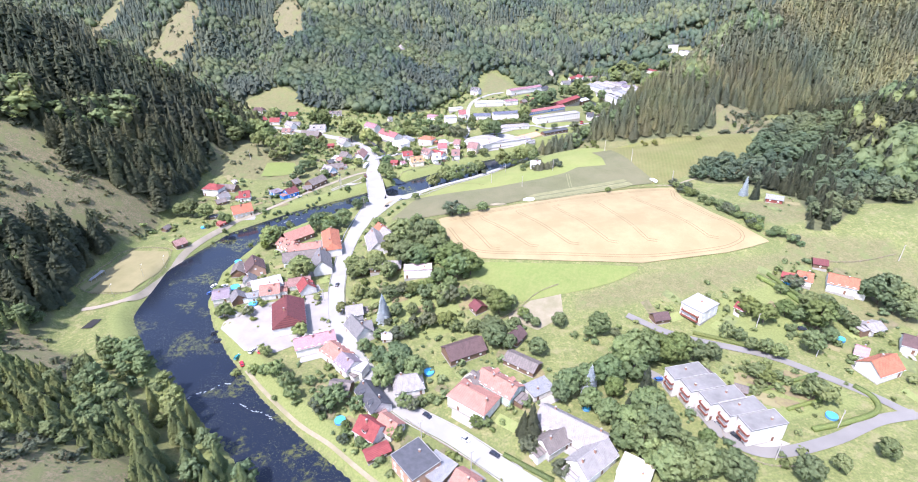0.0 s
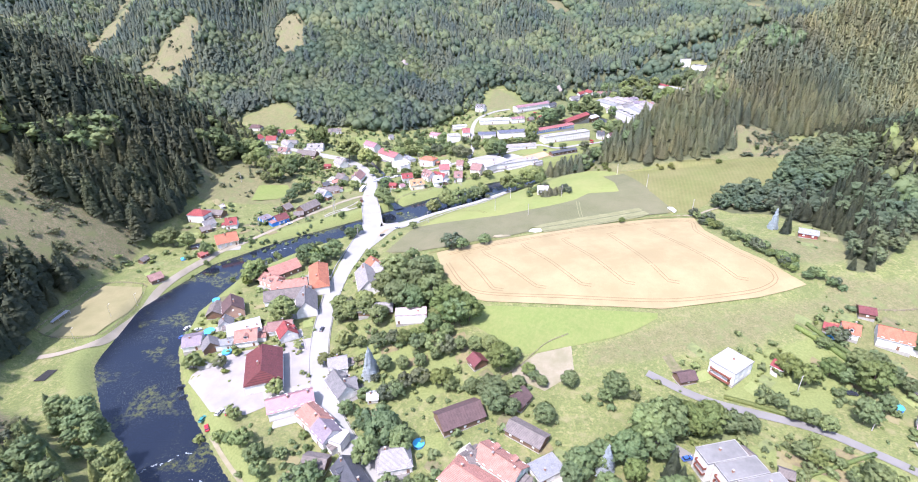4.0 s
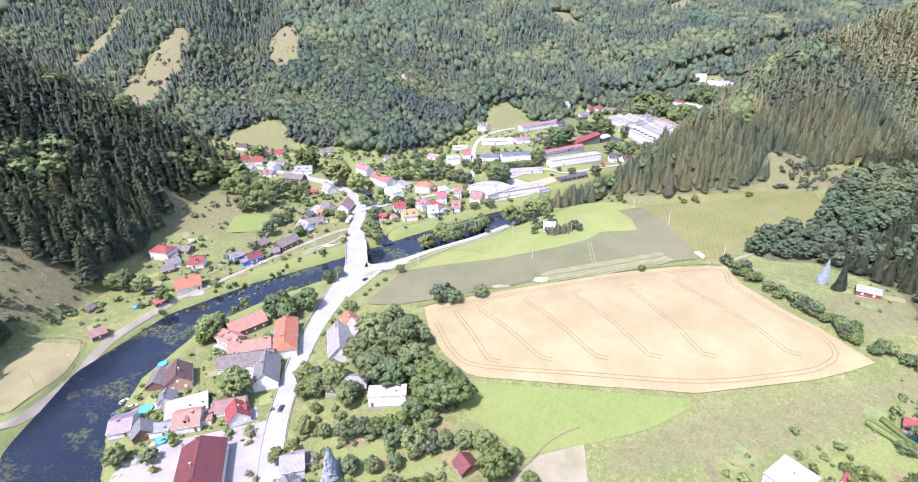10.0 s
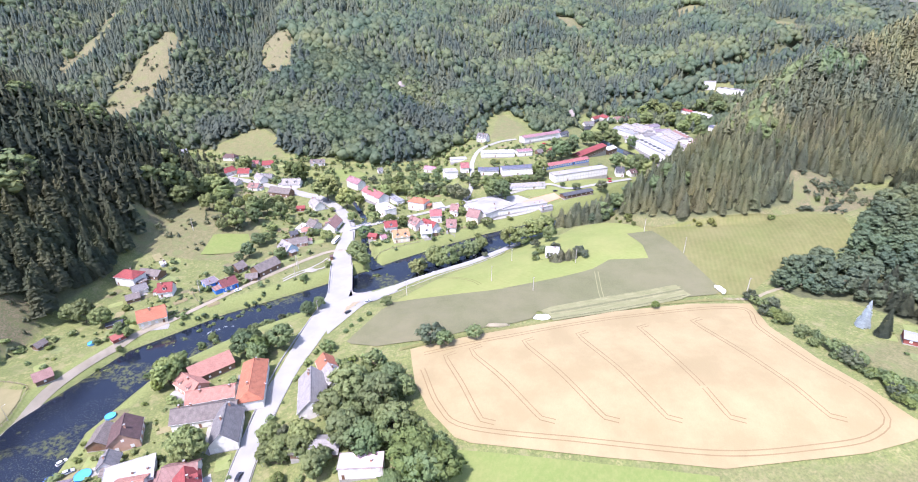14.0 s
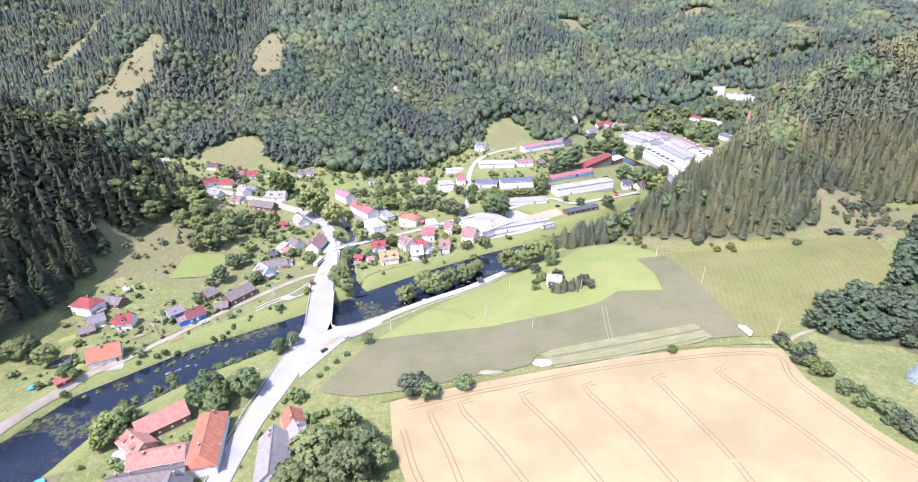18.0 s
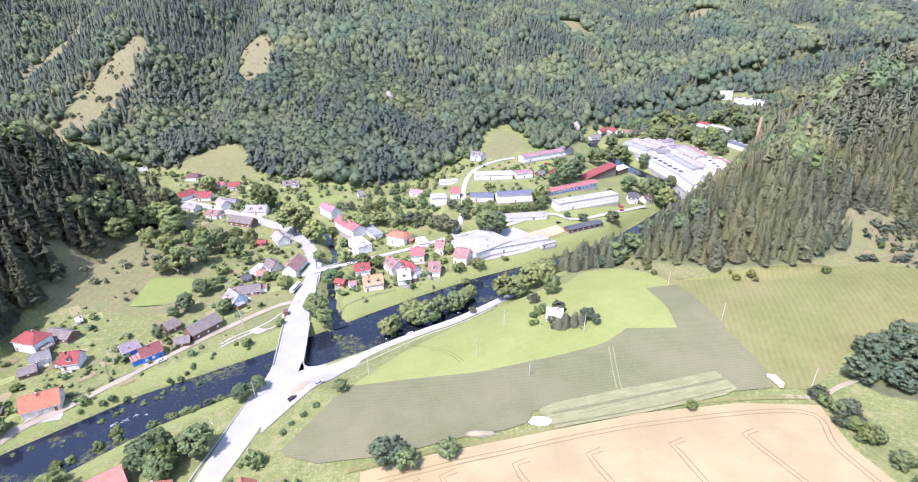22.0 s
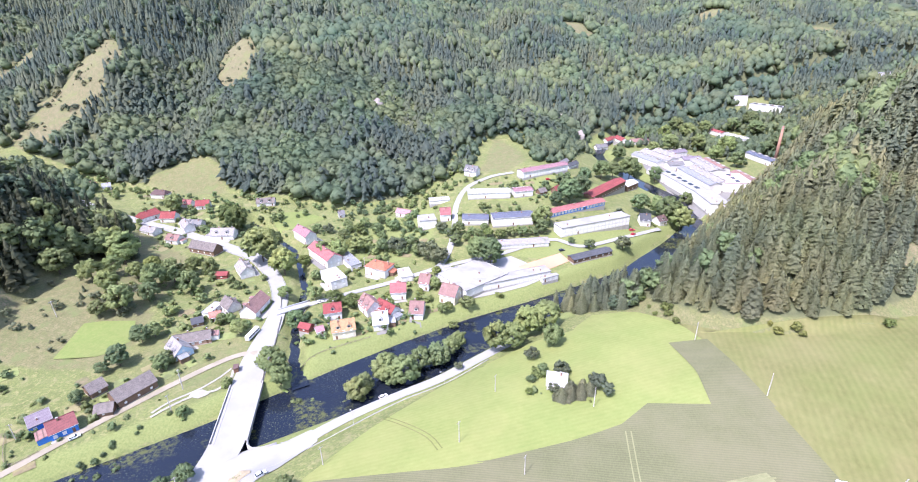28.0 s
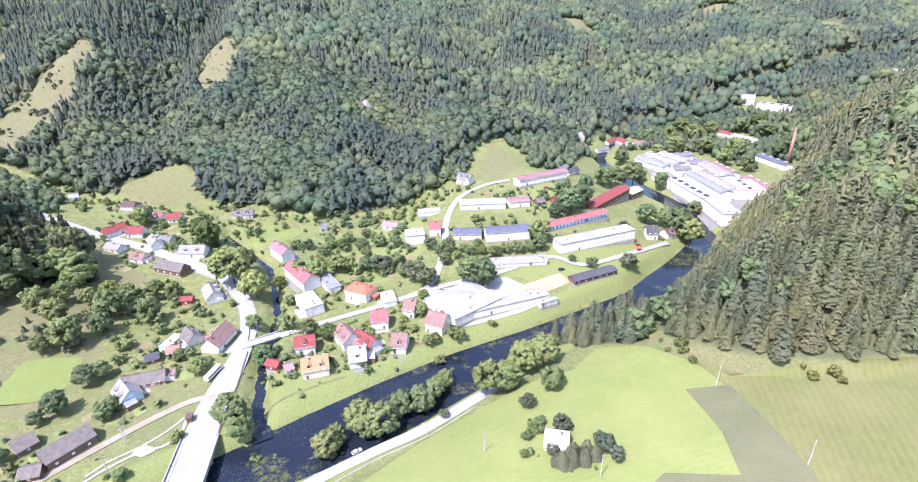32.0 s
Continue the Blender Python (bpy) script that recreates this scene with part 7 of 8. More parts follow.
for i in range(16):
    r = random.Random(i)
    trees("bush", [(-45.3 + r.uniform(0, 5.5), 370.5 + r.uniform(0, 5.5), r.uniform(0.4, 0.8))])
ribbon("street_bridge", [(-67.5, 488), (-60, 493), (-50, 499)], 5.2, 0.0, M["concrete"], "short concrete bridge over the brook", "bridge", level=5.0, across=3)
wall_along("bridge_rail", [(-66, 486), (-59, 490.5), (-50, 496)], 0.2, 0.95, M["steel"], "grey steel railing of the small bridge", "railing", 0.4, 4.9)
wall_along("bridge_rail", [(-67, 491.5), (-60.5, 496), (-51, 502)], 0.2, 0.95, M["steel"], "grey steel railing of the small bridge", "railing", 0.4, 4.9)
ribbon("garden_path", [(-94, 406.5), (-90, 412), (-84, 418), (-79, 421.5), (-73, 423.5), (-69.5, 430), (-71, 438)], 1.3, 0.3, M["gravel"], "pale curved path through the bank garden", "path", across=3)
ribbon("garden_path", [(-95, 409), (-91, 415.5), (-85.5, 420.5), (-80.5, 425), (-75, 433), (-72.5, 439)], 1.1, 0.3, M["gravel"], "pale curved path through the bank garden", "path", across=3)
patch("garden_circle", [(-84, 418.5), (-83.5, 422), (-80, 424), (-76, 423.5), (-75, 420.5), (-79, 418)], 0.34, M["gravel"], "round pale gravel place with benches", "path", 1.2)

# ---- hedges and fences ----
for pts, h, w, label in (
    ([(170, 227), (178, 216), (184, 203)], 1.8, 2.0, "clipped bright green garden hedge"),
    ([(119, 190.5), (134, 183), (149, 174)], 1.3, 1.4, "clipped yellow-green hedge along the lane"),
    ([(139, 131.5), (155, 134), (169, 138), (173, 145), (170, 152)], 1.5, 1.8, "dense dark green hedge round the garden corner"),
    ([(128.4, 152.2), (144, 156), (159.9, 160)], 1.2, 1.2, "clipped green hedge between two gardens"),
    ([(135.7, 142), (151.3, 145.6)], 1.1, 1.2, "clipped green hedge between two gardens"),
    ([(176, 228), (182, 216), (188, 206)], 1.6, 1.4, "clipped dark green garden hedge"),
    ([(19.9, 130.7), (27.8, 124.7), (36.3, 118.5)], 1.3, 1.6, "dense green hedge beside the main road"),
    ([(-39, 492), (-25, 502), (-12, 511)], 1.4, 1.3, "green hedge along the village street"),
    ([(-44, 428.5), (-35, 426.5), (-20, 438)], 1.0, 1.0, "low green hedge above the river bank"),
    ([(-37, 199), (-31.5, 190), (-26, 181)], 1.3, 1.4, "clipped green hedge along the main road"),
    ([(-36, 190), (-30, 184), (-22, 176)], 1.1, 1.2, "green hedge by the roadside garden"),
    ([(-78, 485), (-75, 492), (-74, 500)], 1.4, 1.3, "green hedge before the red-roofed house"),
):
    wall_along("hedge", pts, w, h, M["hedge"], label, "hedge", kind="object")


def fence(pts, label, step=2.6, high=1.1, rails=2, material="timber"):
    """Posts with rails between them."""
    line = along(pts, step)
    top = new("fence")
    top.matrix_world = pose(line[0][0], line[0][1], gz(*line[0][:2]))
    tagged(top, label, "fence")
    for a, b in zip(line, line[1:]):
        za, zb = gz(*a[:2]), gz(*b[:2])
        inv = top.matrix_world.inverted()
        post = part("post", POST[material], None, top)
        post.matrix_basis = inv @ pose(a[0], a[1], za) @ Matrix.Diagonal((1, 1, high, 1))
        for k in range(rails):
            z = high * (0.5 + 0.42 * k)
            p0, p1 = Vector((a[0], a[1], za + z)), Vector((b[0], b[1], zb + z))
            rail = part("rail", RAIL[material], None, top)
            rail.matrix_basis = inv @ Matrix.Translation(p0) @ (p1 - p0).to_track_quat("X", "Z").to_matrix().to_4x4() @ Matrix.Diagonal(((p1 - p0).length, 1, 1, 1))


def bar(name, x0, x1, y, z0, z1, material):
    bm = bmesh.new()
    box(bm, x0, x1, -y / 2, y / 2, z0, z1)
    me = bpy.data.meshes.new(name)
    bm.to_mesh(me)
    bm.free()
    me.materials.append(material)
    return me


POST = {"timber": bar("post", -0.07, 0.07, 0.14, -0.3, 1.0, M["timber"]), "steel": bar("post", -0.04, 0.04, 0.08, -0.3, 1.0, M["steel"])}
RAIL = {"timber": bar("rail", 0, 1, 0.05, -0.08, 0.08, M["timber"]), "steel": bar("rail", 0, 1, 0.04, -0.04, 0.04, M["steel"])}
fence([(-214, 256.5), (-184.5, 256.5), (-181.3, 280), (-181.3, 299)], "low grey timber fence round the sports ground", 3.0, 1.2)
fence([(-181.3, 299), (-186.5, 309), (-211, 310), (-215, 285), (-214, 256.5)], "low grey timber fence behind the sports ground", 3.0, 1.2)
fence([(-52, 452), (-40, 444), (-30, 452), (-18, 459), (-8, 464)], "dark timber garden fence above the river", 2.4, 1.2)
fence([(22, 205), (36, 214), (50, 226), (62, 231)], "old timber field fence at the meadow's edge", 3.0, 1.2)
fence([(-150, 398), (-143, 388), (-135, 381), (-128, 388)], "brown timber garden fence beside the lane", 2.6, 1.2)
fence([(-138, 378), (-147, 366), (-156, 353)], "brown timber garden fence along the lane", 2.6, 1.1)
fence([(107, 140), (104, 128), (112, 118), (126, 116)], "dark timber fence at the slope below the lane", 2.6, 1.2)
fence([(-18, 150), (-8, 141), (4, 131), (14, 122)], "brown picket fence along the main road", 2.4, 1.1)
fence([(200, 236), (226, 232), (252, 235)], "timber paddock fence above the gardens", 4.0, 1.2)
fence([(-42, 503), (-20, 513), (4, 525)], "grey steel garden fence along the street", 3.0, 1.2, 2, "steel")


# ---- poles ----
def pole(x, y, h=9.5, arms=1, turn=30, lamp=False):
    top = new("street_lamp" if lamp else "utility_pole")
    top.matrix_world = pose(x, y, gz(x, y), 0, 0, turn)
    tagged(top, "grey steel street lamp beside the road" if lamp else "pale concrete utility pole with crossarm and insulators", "lamp" if lamp else "pole", group="poles along the valley")
    bm = bmesh.new()
    bmesh.ops.create_cone(bm, cap_ends=True, segments=8, radius1=0.09 if lamp else 0.21, radius2=0.05 if lamp else 0.13, depth=h + 0.6, matrix=pose(0, 0, h / 2 - 0.3))
    part("shaft", bm, M["steel" if lamp else "pole"], top)
    if lamp:
        bm = bmesh.new()
        box(bm, 0, 1.6, -0.05, 0.05, h - 0.1, h)
        part("arm", bm, M["steel"], top)
        bm = bmesh.new()
        box(bm, 1.2, 1.9, -0.14, 0.14, h - 0.18, h - 0.02)
        part("lamp_head", bm, M["frame"], top)
        return
    for k in range(arms):
        bm = bmesh.new()
        box(bm, -1.0, 1.0, -0.07, 0.07, h - 0.5 - 0.8 * k, h - 0.36 - 0.8 * k)
        arm = part("crossarm", bm, M["steel"], top)
        for s in (-0.85, 0, 0.85):
            bm = bmesh.new()
            bmesh.ops.create_cone(bm, cap_ends=True, segments=8, radius1=0.09, radius2=0.05, depth=0.3, matrix=pose(s, 0, h - 0.2 - 0.8 * k))
            part("insulator", bm, M["door"], arm)


for x, y, h, arms in ((156, 390, 10.5, 1), (146.6, 430.8, 10, 1), (92, 392, 9.5, 1), (55, 409, 9, 1), (40, 379, 10, 1), (-89, 424.5, 9, 1), (-87, 410.5, 9, 1), (-183, 475, 10, 1),
                      (-185, 532, 10, 1), (-10, 374.5, 9, 1), (172, 347, 9, 1), (251, 231, 10, 2), (-11.4, 140.7, 9, 1), (7.3, 125.7, 9, 1), (149, 132, 9, 1), (117.5, 120, 9, 1),
                      (-68.5, 239, 8.5, 1), (151, 192, 8.5, 1), (167, 171, 8.5, 1), (-61.5, 368, 9, 1), (-91, 427.5, 9, 1), (-142.5, 394, 9, 1), (-25, 543, 9, 1), (62, 362, 9, 1)):
    pole(x, y, h, arms, 20 + (x * 7) % 50)
for x, y in ((32.5, 427), (-5, 402), (-66.5, 300), (-69, 345), (-12, 163), (-75.5, 500), (32, 575), (-100, 548), (-56.5, 260), (-49, 215)):
    pole(x, y, 7.0, 0, (x * 11) % 180, True)


# ---- vehicles ----
CAR_PAINTS = {c: surface(f"{c}_paint", v, tuple(k * 0.85 for k in v), 0.8, 0.3, 0.3, 0.0) for c, v in (("white", (0.8, 0.8, 0.8)), ("dark", (0.03, 0.035, 0.05)), ("red", (0.5, 0.03, 0.05)), ("blue", (0.05, 0.13, 0.42)), ("silver", (0.45, 0.47, 0.5)), ("teal", (0.03, 0.22, 0.22)))}
WHEEL = None


def profile(name, pts, half, material, parent, top_in=0.0):
    """A body cut from a side outline, drawn in towards its top."""
    bm = bmesh.new()
    zs = [p[1] for p in pts]
    lo, hi = min(zs), max(zs)
    a = [bm.verts.new((px, -half + top_in * (pz - lo) / (hi - lo), pz)) for px, pz in pts]
    b = [bm.verts.new((px, half - top_in * (pz - lo) / (hi - lo), pz)) for px, pz in pts]
    bm.faces.new(a)
    bm.faces.new(b[::-1])
    for i in range(len(pts)):
        j = (i + 1) % len(pts)
        bm.faces.new((a[i], b[i], b[j], a[j]))
    bmesh.ops.recalc_face_normals(bm, faces=bm.faces)
    return part(name, bm, material, parent)


def wheel_mesh(r=0.32):
    bm = bmesh.new()
    bmesh.ops.create_cone(bm, cap_ends=True, segments=14, radius1=r, radius2=r, depth=0.22, matrix=pose(0, 0, 0, 90, 0, 0))
    me = bpy.data.meshes.new("wheel")
    bm.to_mesh(me)
    bm.free()
    me.materials.append(M["tyre"])
    return me


WHEEL, BUS_WHEEL = wheel_mesh(), wheel_mesh(0.5)
HUB = box_mesh("rim", 0.3, 0.24, -0.15, 0.15, M["steel"])


def car(x, y, turn, paint, lift=0.32):
    top = new("car")
    top.matrix_world = pose(x, y, gz(x, y) + lift, 0, 0, turn)
    tagged(top, f"parked {paint} car beside the road", "car", group="parked cars")
    profile("body", [(-2.1, 0.28), (-2.12, 0.72), (-1.9, 0.92), (0.75, 0.95), (1.8, 0.82), (2.1, 0.6), (2.1, 0.28)], 0.88, CAR_PAINTS[paint], top, 0.06)
    profile("cabin", [(-1.85, 0.9), (-1.5, 1.36), (0.15, 1.38), (0.95, 0.92)], 0.8, M["glass"], top, 0.14)
    profile("roof", [(-1.52, 1.35), (-1.45, 1.45), (0.1, 1.46), (0.25, 1.36)], 0.68, CAR_PAINTS[paint], top, 0.04)
    for wx in (-1.3, 1.32):
        for wy in (-0.8, 0.8):
            w = part("wheel", WHEEL, None, top)
            w.matrix_basis = pose(wx, wy, 0.32)
            part("rim", HUB, None, w)
    for wy in (-0.6, 0.6):
        for nm, wx, m in (("headlight", 2.09, M["frame"]), ("taillight", -2.1, CAR_PAINTS["red"])):
            bm = bmesh.new()
            box(bm, wx - 0.03, wx + 0.03, wy - 0.17, wy + 0.17, 0.58, 0.72)
            part(nm, bm, m, top)


for x, y, turn, paint in ((-9.2, 151.4, -42, "dark"), (5.9, 138.6, -41, "silver"), (16.6, 130.8, -39, "dark"), (-90.8, 197.3, 70, "red"), (-95.5, 197.8, 72, "white"), (-103, 197.1, 75, "teal"),
                          (-99.3, 192.2, 120, "red"), (-63.8, 255.3, 85, "dark"), (105.3, 137, 115, "silver"), (108.6, 130.6, 118, "dark"), (91.3, 162, 10, "blue"), (60.5, 127.4, 30, "dark"), (55, 124, 32, "dark"),
                          (-142, 268, 60, "white"), (-131, 258.5, 40, "silver"), (-141, 260, 55, "blue"), (-123, 220, 20, "dark"), (-119, 213.5, 15, "dark"), (178.6, 199, -10, "dark"), (172, 189, -15, "dark"),
                          (74.8, 160.6, 60, "dark"), (-119, 395.3, 44, "white"), (4, 424.3, 38, "white"), (41, 537, 10, "dark"), (-44.6, 500.2, 30, "white"), (109.7, 556, 20, "dark"),
                          (170, 594, 10, "red"), (168.5, 586.5, 30, "red"), (117.7, 675.3, 20, "red"), (-33, 373, 42, "silver"), (-43, 364.5, 44, "dark"), (52, 541, 40, "white")):
    car(x, y, turn, paint)


def bus(x, y, turn):
    top = new("bus")
    top.matrix_world = pose(x, y, gz(x, y) + 0.3, 0, 0, turn)
    tagged(top, "white bus standing at the roadside stop", "bus")
    bm = bmesh.new()
    box(bm, -5.2, 5.2, -1.25, 1.25, 0.45, 2.95)
    bmesh.ops.bevel(bm, geom=list(bm.edges), offset=0.18, segments=2, affect="EDGES")
    part("body", bm, CAR_PAINTS["white"], top)
    for s in (-1, 1):
        for i in range(6):
            bm = bmesh.new()
            box(bm, -4.7 + i * 1.58, -3.3 + i * 1.58, s * 1.26 - 0.02, s * 1.26 + 0.02, 1.45, 2.4)
            part("window", bm, M["glass"], top)
    bm = bmesh.new()
    box(bm, 5.18, 5.24, -1.05, 1.05, 1.2, 2.6)
    part("windscreen", bm, M["glass"], top)
    for wx in (-3.2, 3.3):
        for wy in (-1.1, 1.1):
            w = part("wheel", BUS_WHEEL, None, top)
            w.matrix_basis = pose(wx, wy, 0.5)
            part("rim", HUB, None, w)


bus(-72.3, 466.5, 79)


# ---- small things ----
def shelter(x, y, turn):
    top = new("bus_shelter")
    top.matrix_world = pose(x, y, gz(x, y) + 0.25, 0, 0, turn)
    tagged(top, "small brown timber bus shelter beside the road", "shelter")
    for name, b in (("back_wall", (-1.6, 1.6, 0.95, 1.1, 0, 2.4)), ("side_wall", (-1.6, -1.48, -0.9, 0.95, 0, 2.4)), ("side_wall", (1.48, 1.6, -0.9, 0.95, 0, 2.4)), ("roof", (-1.9, 1.9, -1.25, 1.35, 2.4, 2.58)), ("bench", (-1.4, 1.4, 0.45, 0.9, 0.42, 0.5))):
        bm = bmesh.new()
        box(bm, *b)
        part(name, bm, ROOFS["brownroof"][1] if name == "roof" else M["door"], top)


shelter(-69.2, 437.5, -75)


def pool(x, y, r, label="round blue garden pool on the lawn"):
    top = new("garden_pool")
    top.matrix_world = pose(x, y, gz(x, y))
    tagged(top, label, "pool", group="garden pools")
    bm = bmesh.new()
    bmesh.ops.create_cone(bm, cap_ends=False, segments=24, radius1=r, radius2=r, depth=1.3, matrix=pose(0, 0, 0.4))
    bmesh.ops.solidify(bm, geom=bm.faces[:], thickness=0.12)
    part("wall", bm, M["poolwall"], top)
    bm = bmesh.new()
    bmesh.ops.create_circle(bm, cap_ends=True, segments=24, radius=r - 0.02, matrix=pose(0, 0, 0.85))
    part("water", bm, M["pool"], top)


for x, y, r in ((-8.7, 176, 2.4), (-45, 151, 2.3), (150.3, 137.3, 2.2), (183.2, 220.6, 2.2), (-133, 288, 2.2), (-108, 238.8, 2.4), (-124.4, 257, 3.0), (185, 181, 2.3), (-176.5, 341.6, 1.9), (56.2, 148.9, 1.7)):
    pool(x, y, r)


def bale(x, y, turn):
    bm = bmesh.new()
    bmesh.ops.create_cone(bm, cap_ends=True, segments=16, radius1=0.75, radius2=0.75, depth=1.3, matrix=pose(0, 0, 0.72, 90, 0, 0))
    bmesh.ops.bevel(bm, geom=[e for e in bm.edges if abs(e.verts[0].co.y - e.verts[1].co.y) < 0.01], offset=0.12, segments=2, affect="EDGES")
    ob = part("wrapped_bale", bm, M["wrap"], None, "", True)
    ob.matrix_world = pose(x, y, gz(x, y) + 0.35, 0, 0, turn)
    tagged(ob, "white plastic-wrapped round bale in the field's corner", "bale", group="row of bales")


for i in range(7):
    bale(158.3 + 0.25 * i + (i % 2) * 0.1, 353 - i * 1.0, 80)
    if i < 5:
        bale(159.9 + 0.25 * i, 352.4 - i * 1.0, 80)


def heap(name, x, y, sx, sy, h, material, label, seed):
    r = np.random.default_rng(seed)
    bm = bmesh.new()
    bmesh.ops.create_icosphere(bm, subdivisions=3, radius=1)
    for v in bm.verts:
        n = noise.noise(v.co * 2.3 + Vector((seed, 0, 0))) * 0.35
        v.co = Vector((v.co.x * sx * (1 + n), v.co.y * sy * (1 + n), max(-0.3, v.co.z * (1 + n) * h)))
    ob = part(name, bm, material, None, "", True)
    ob.matrix_world = pose(x, y, gz(x, y) + 0.3)
    return tagged(ob, label, "heap")


heap("covered_heap", 63, 335, 4.2, 2.3, 1.2, M["wrap"], "low heap under white plastic sheeting", 3)
heap("earth_heap", 40, 330, 6.0, 1.6, 1.0, M["dirt"], "long brown heap of earth and straw", 5)
heap("spoil_heap", -121, 231, 4.5, 3.2, 1.5, M["gravel"], "pale heap of broken stone and stored boards", 8)
heap("spoil_heap", -115, 229, 3.6, 2.4, 1.2, M["gravel"], "pale heap of broken stone and stored boards", 9)
for i, (x, y, s, h) in enumerate(((-57, 832, 9, 13), (-52, 824, 6, 9), (14, 786, 10, 8), (6, 790, 6, 6), (169, 913, 8, 12), (178, 905, 6, 10), (192, 889, 7, 12), (301, 554, 4, 3))):
    heap("rock_outcrop", x, y, s, s * 0.7, h, M["rock"], "bare pinkish rock outcrop among the trees", 20 + i)

# weirs and weed in the river


def broken_foam(name, a, b, width, label, seed, blobs=60):
    """A broken line of foam patches where the water runs over stones."""
    r = np.random.default_rng(seed)
    a, b = np.array(a, float), np.array(b, float)
    way = (b - a) / np.linalg.norm(b - a)
    side = np.array([-way[1], way[0]])
    verts, faces = [], []
    k = np.arange(7) * 6.2832 / 7
    for i in range(blobs):
        s = r.uniform(0, 1)
        if np.sin(s * 23 + seed) < -0.55:
            continue
        c = a + (b - a) * s + side * (r.normal(0, width * 0.4) + 1.5 * np.sin(s * 3.1) + 0.8 * np.sin(s * 11))
        rad = r.uniform(0.12, 0.42, 7)
        xy = c + np.outer(rad * np.cos(k) * r.uniform(0.7, 1.6), way) + np.outer(rad * np.sin(k) * 0.7, side)
        n = len(verts) * 8
        verts.append(np.vstack([np.column_stack([xy, np.full(7, -0.1)]), [(*c, 0.06)]]))
        faces.append(np.array([(n + j, n + (j + 1) % 7, n + 7) for j in range(7)]))
    return tagged(new(name, raw_mesh(name, np.concatenate(verts), np.concatenate(faces), M["foam"], True)), label, "rapid", kind="stuff")


broken_foam("rapids", (-118, 172), (-98, 182), 0.8, "broken white water over a low stone weir", 1)
broken_foam("rapids", (-97, 168.5), (-73, 156), 0.6, "broken white water over a low stone weir", 2)
broken_foam("rapids", (-124, 354), (-110, 364), 1.4, "white water of a small rapid", 3)
patch("playground_mat", [(-192.5, 222), (-191, 230), (-186, 230), (-187, 222)], 0.3, M["tyre"], "black rubber playground mat on the grass", "mat", 1.5)
for x, y in ((-192, 252), (-186, 274), (-181, 290)):
    pole(x, y, 8.0, 0, 90, True)


def grandstand():
    top = new("spectator_stand")
    top.matrix_world = pose(-212, 272, gz(-212, 272), 0, 0, 84)
    tagged(top, "small covered stand with a white roof", "stand")
    for name, b, m in (("roof", (-6, 6, -0.6, 1.8, 2.7, 2.85), ROOFS["white"][1]), ("back_wall", (-6, 6, 1.6, 1.75, -1, 2.7), WALLS["white"][1]), ("bench", (-5.8, 5.8, 0.7, 1.2, 0.4, 0.5), M["timber"])):
        bm = bmesh.new()
        box(bm, *b)
        part(name, bm, m, top)
    for x in (-5.9, -2, 2, 5.9):
        bm = bmesh.new()
        box(bm, x - 0.08, x + 0.08, -0.5, -0.34, -0.5, 2.7)
        part("post", bm, M["steel"], top)


grandstand()


def chimney_stack(x, y, h):
    top = new("factory_chimney")
    top.matrix_world = pose(x, y, gz(x, y))
    tagged(top, "tall reddish brick factory chimney", "chimney")
    bm = bmesh.new()
    bmesh.ops.create_cone(bm, cap_ends=True, segments=16, radius1=2.0, radius2=1.15, depth=h, matrix=pose(0, 0, h / 2 - 1))
    part("shaft", bm, M["chimney"], top, "", True)
    for z in (h - 3.5, h - 1.6):
        bm = bmesh.new()
        bmesh.ops.create_cone(bm, cap_ends=True, segments=16, radius1=1.45, radius2=1.45, depth=0.4, matrix=pose(0, 0, z))
        part("band", bm, M["concrete"], top)
    return top


chimney_stack(385, 785, 42)

# ---- tracks through the wheat, lines in the crops ----
M["tramline"] = surface("wheel_track", (0.225, 0.165, 0.088), (0.185, 0.135, 0.07), 2.0, 0.1, 0.95, 0.5, 0.1)
M["cropline"] = surface("bare_crop_row", (0.21, 0.215, 0.11), (0.17, 0.175, 0.085), 2.0, 0.1, 0.95, 0.5, 0.1)


def tracks(name, pts, lift, material, label, gauge=1.9, wide=0.45):
    for s in (-gauge / 2, gauge / 2):
        ribbon(name, pts, wide, lift, material, label, "track", across=2, shift=s)


for i, (x0, x1) in enumerate(((14, 29), (26, 52), (51, 76), (77, 99), (107, 122), (134, 158))):
    ya, yb = 308 + i * 3.2, 268 - i * 1.5
    tracks("wheel_tracks", [(x0 + 5, ya + 2), (x0, ya), (x0 + 1.5, ya - 5), (x0 + (x1 - x0) * 0.5, (ya + yb) / 2), (x1, yb), (x1 + 5, yb - 2)], 0.47, M["tramline"], "paired wheel tracks through the wheat")
tracks("wheel_tracks", [(4, 311), (42, 319), (101, 331), (160, 334), (161, 315), (167, 288), (178, 262), (168, 252), (145, 249), (112, 248.5), (66, 256), (24, 265), (12, 277), (4, 300)], 0.47, M["tramline"], "wheel tracks round the edge of the wheat")
tracks("crop_track", [(97, 347), (98, 358), (101, 378)], 0.46, M["cropline"], "pale wheel tracks across the crop")
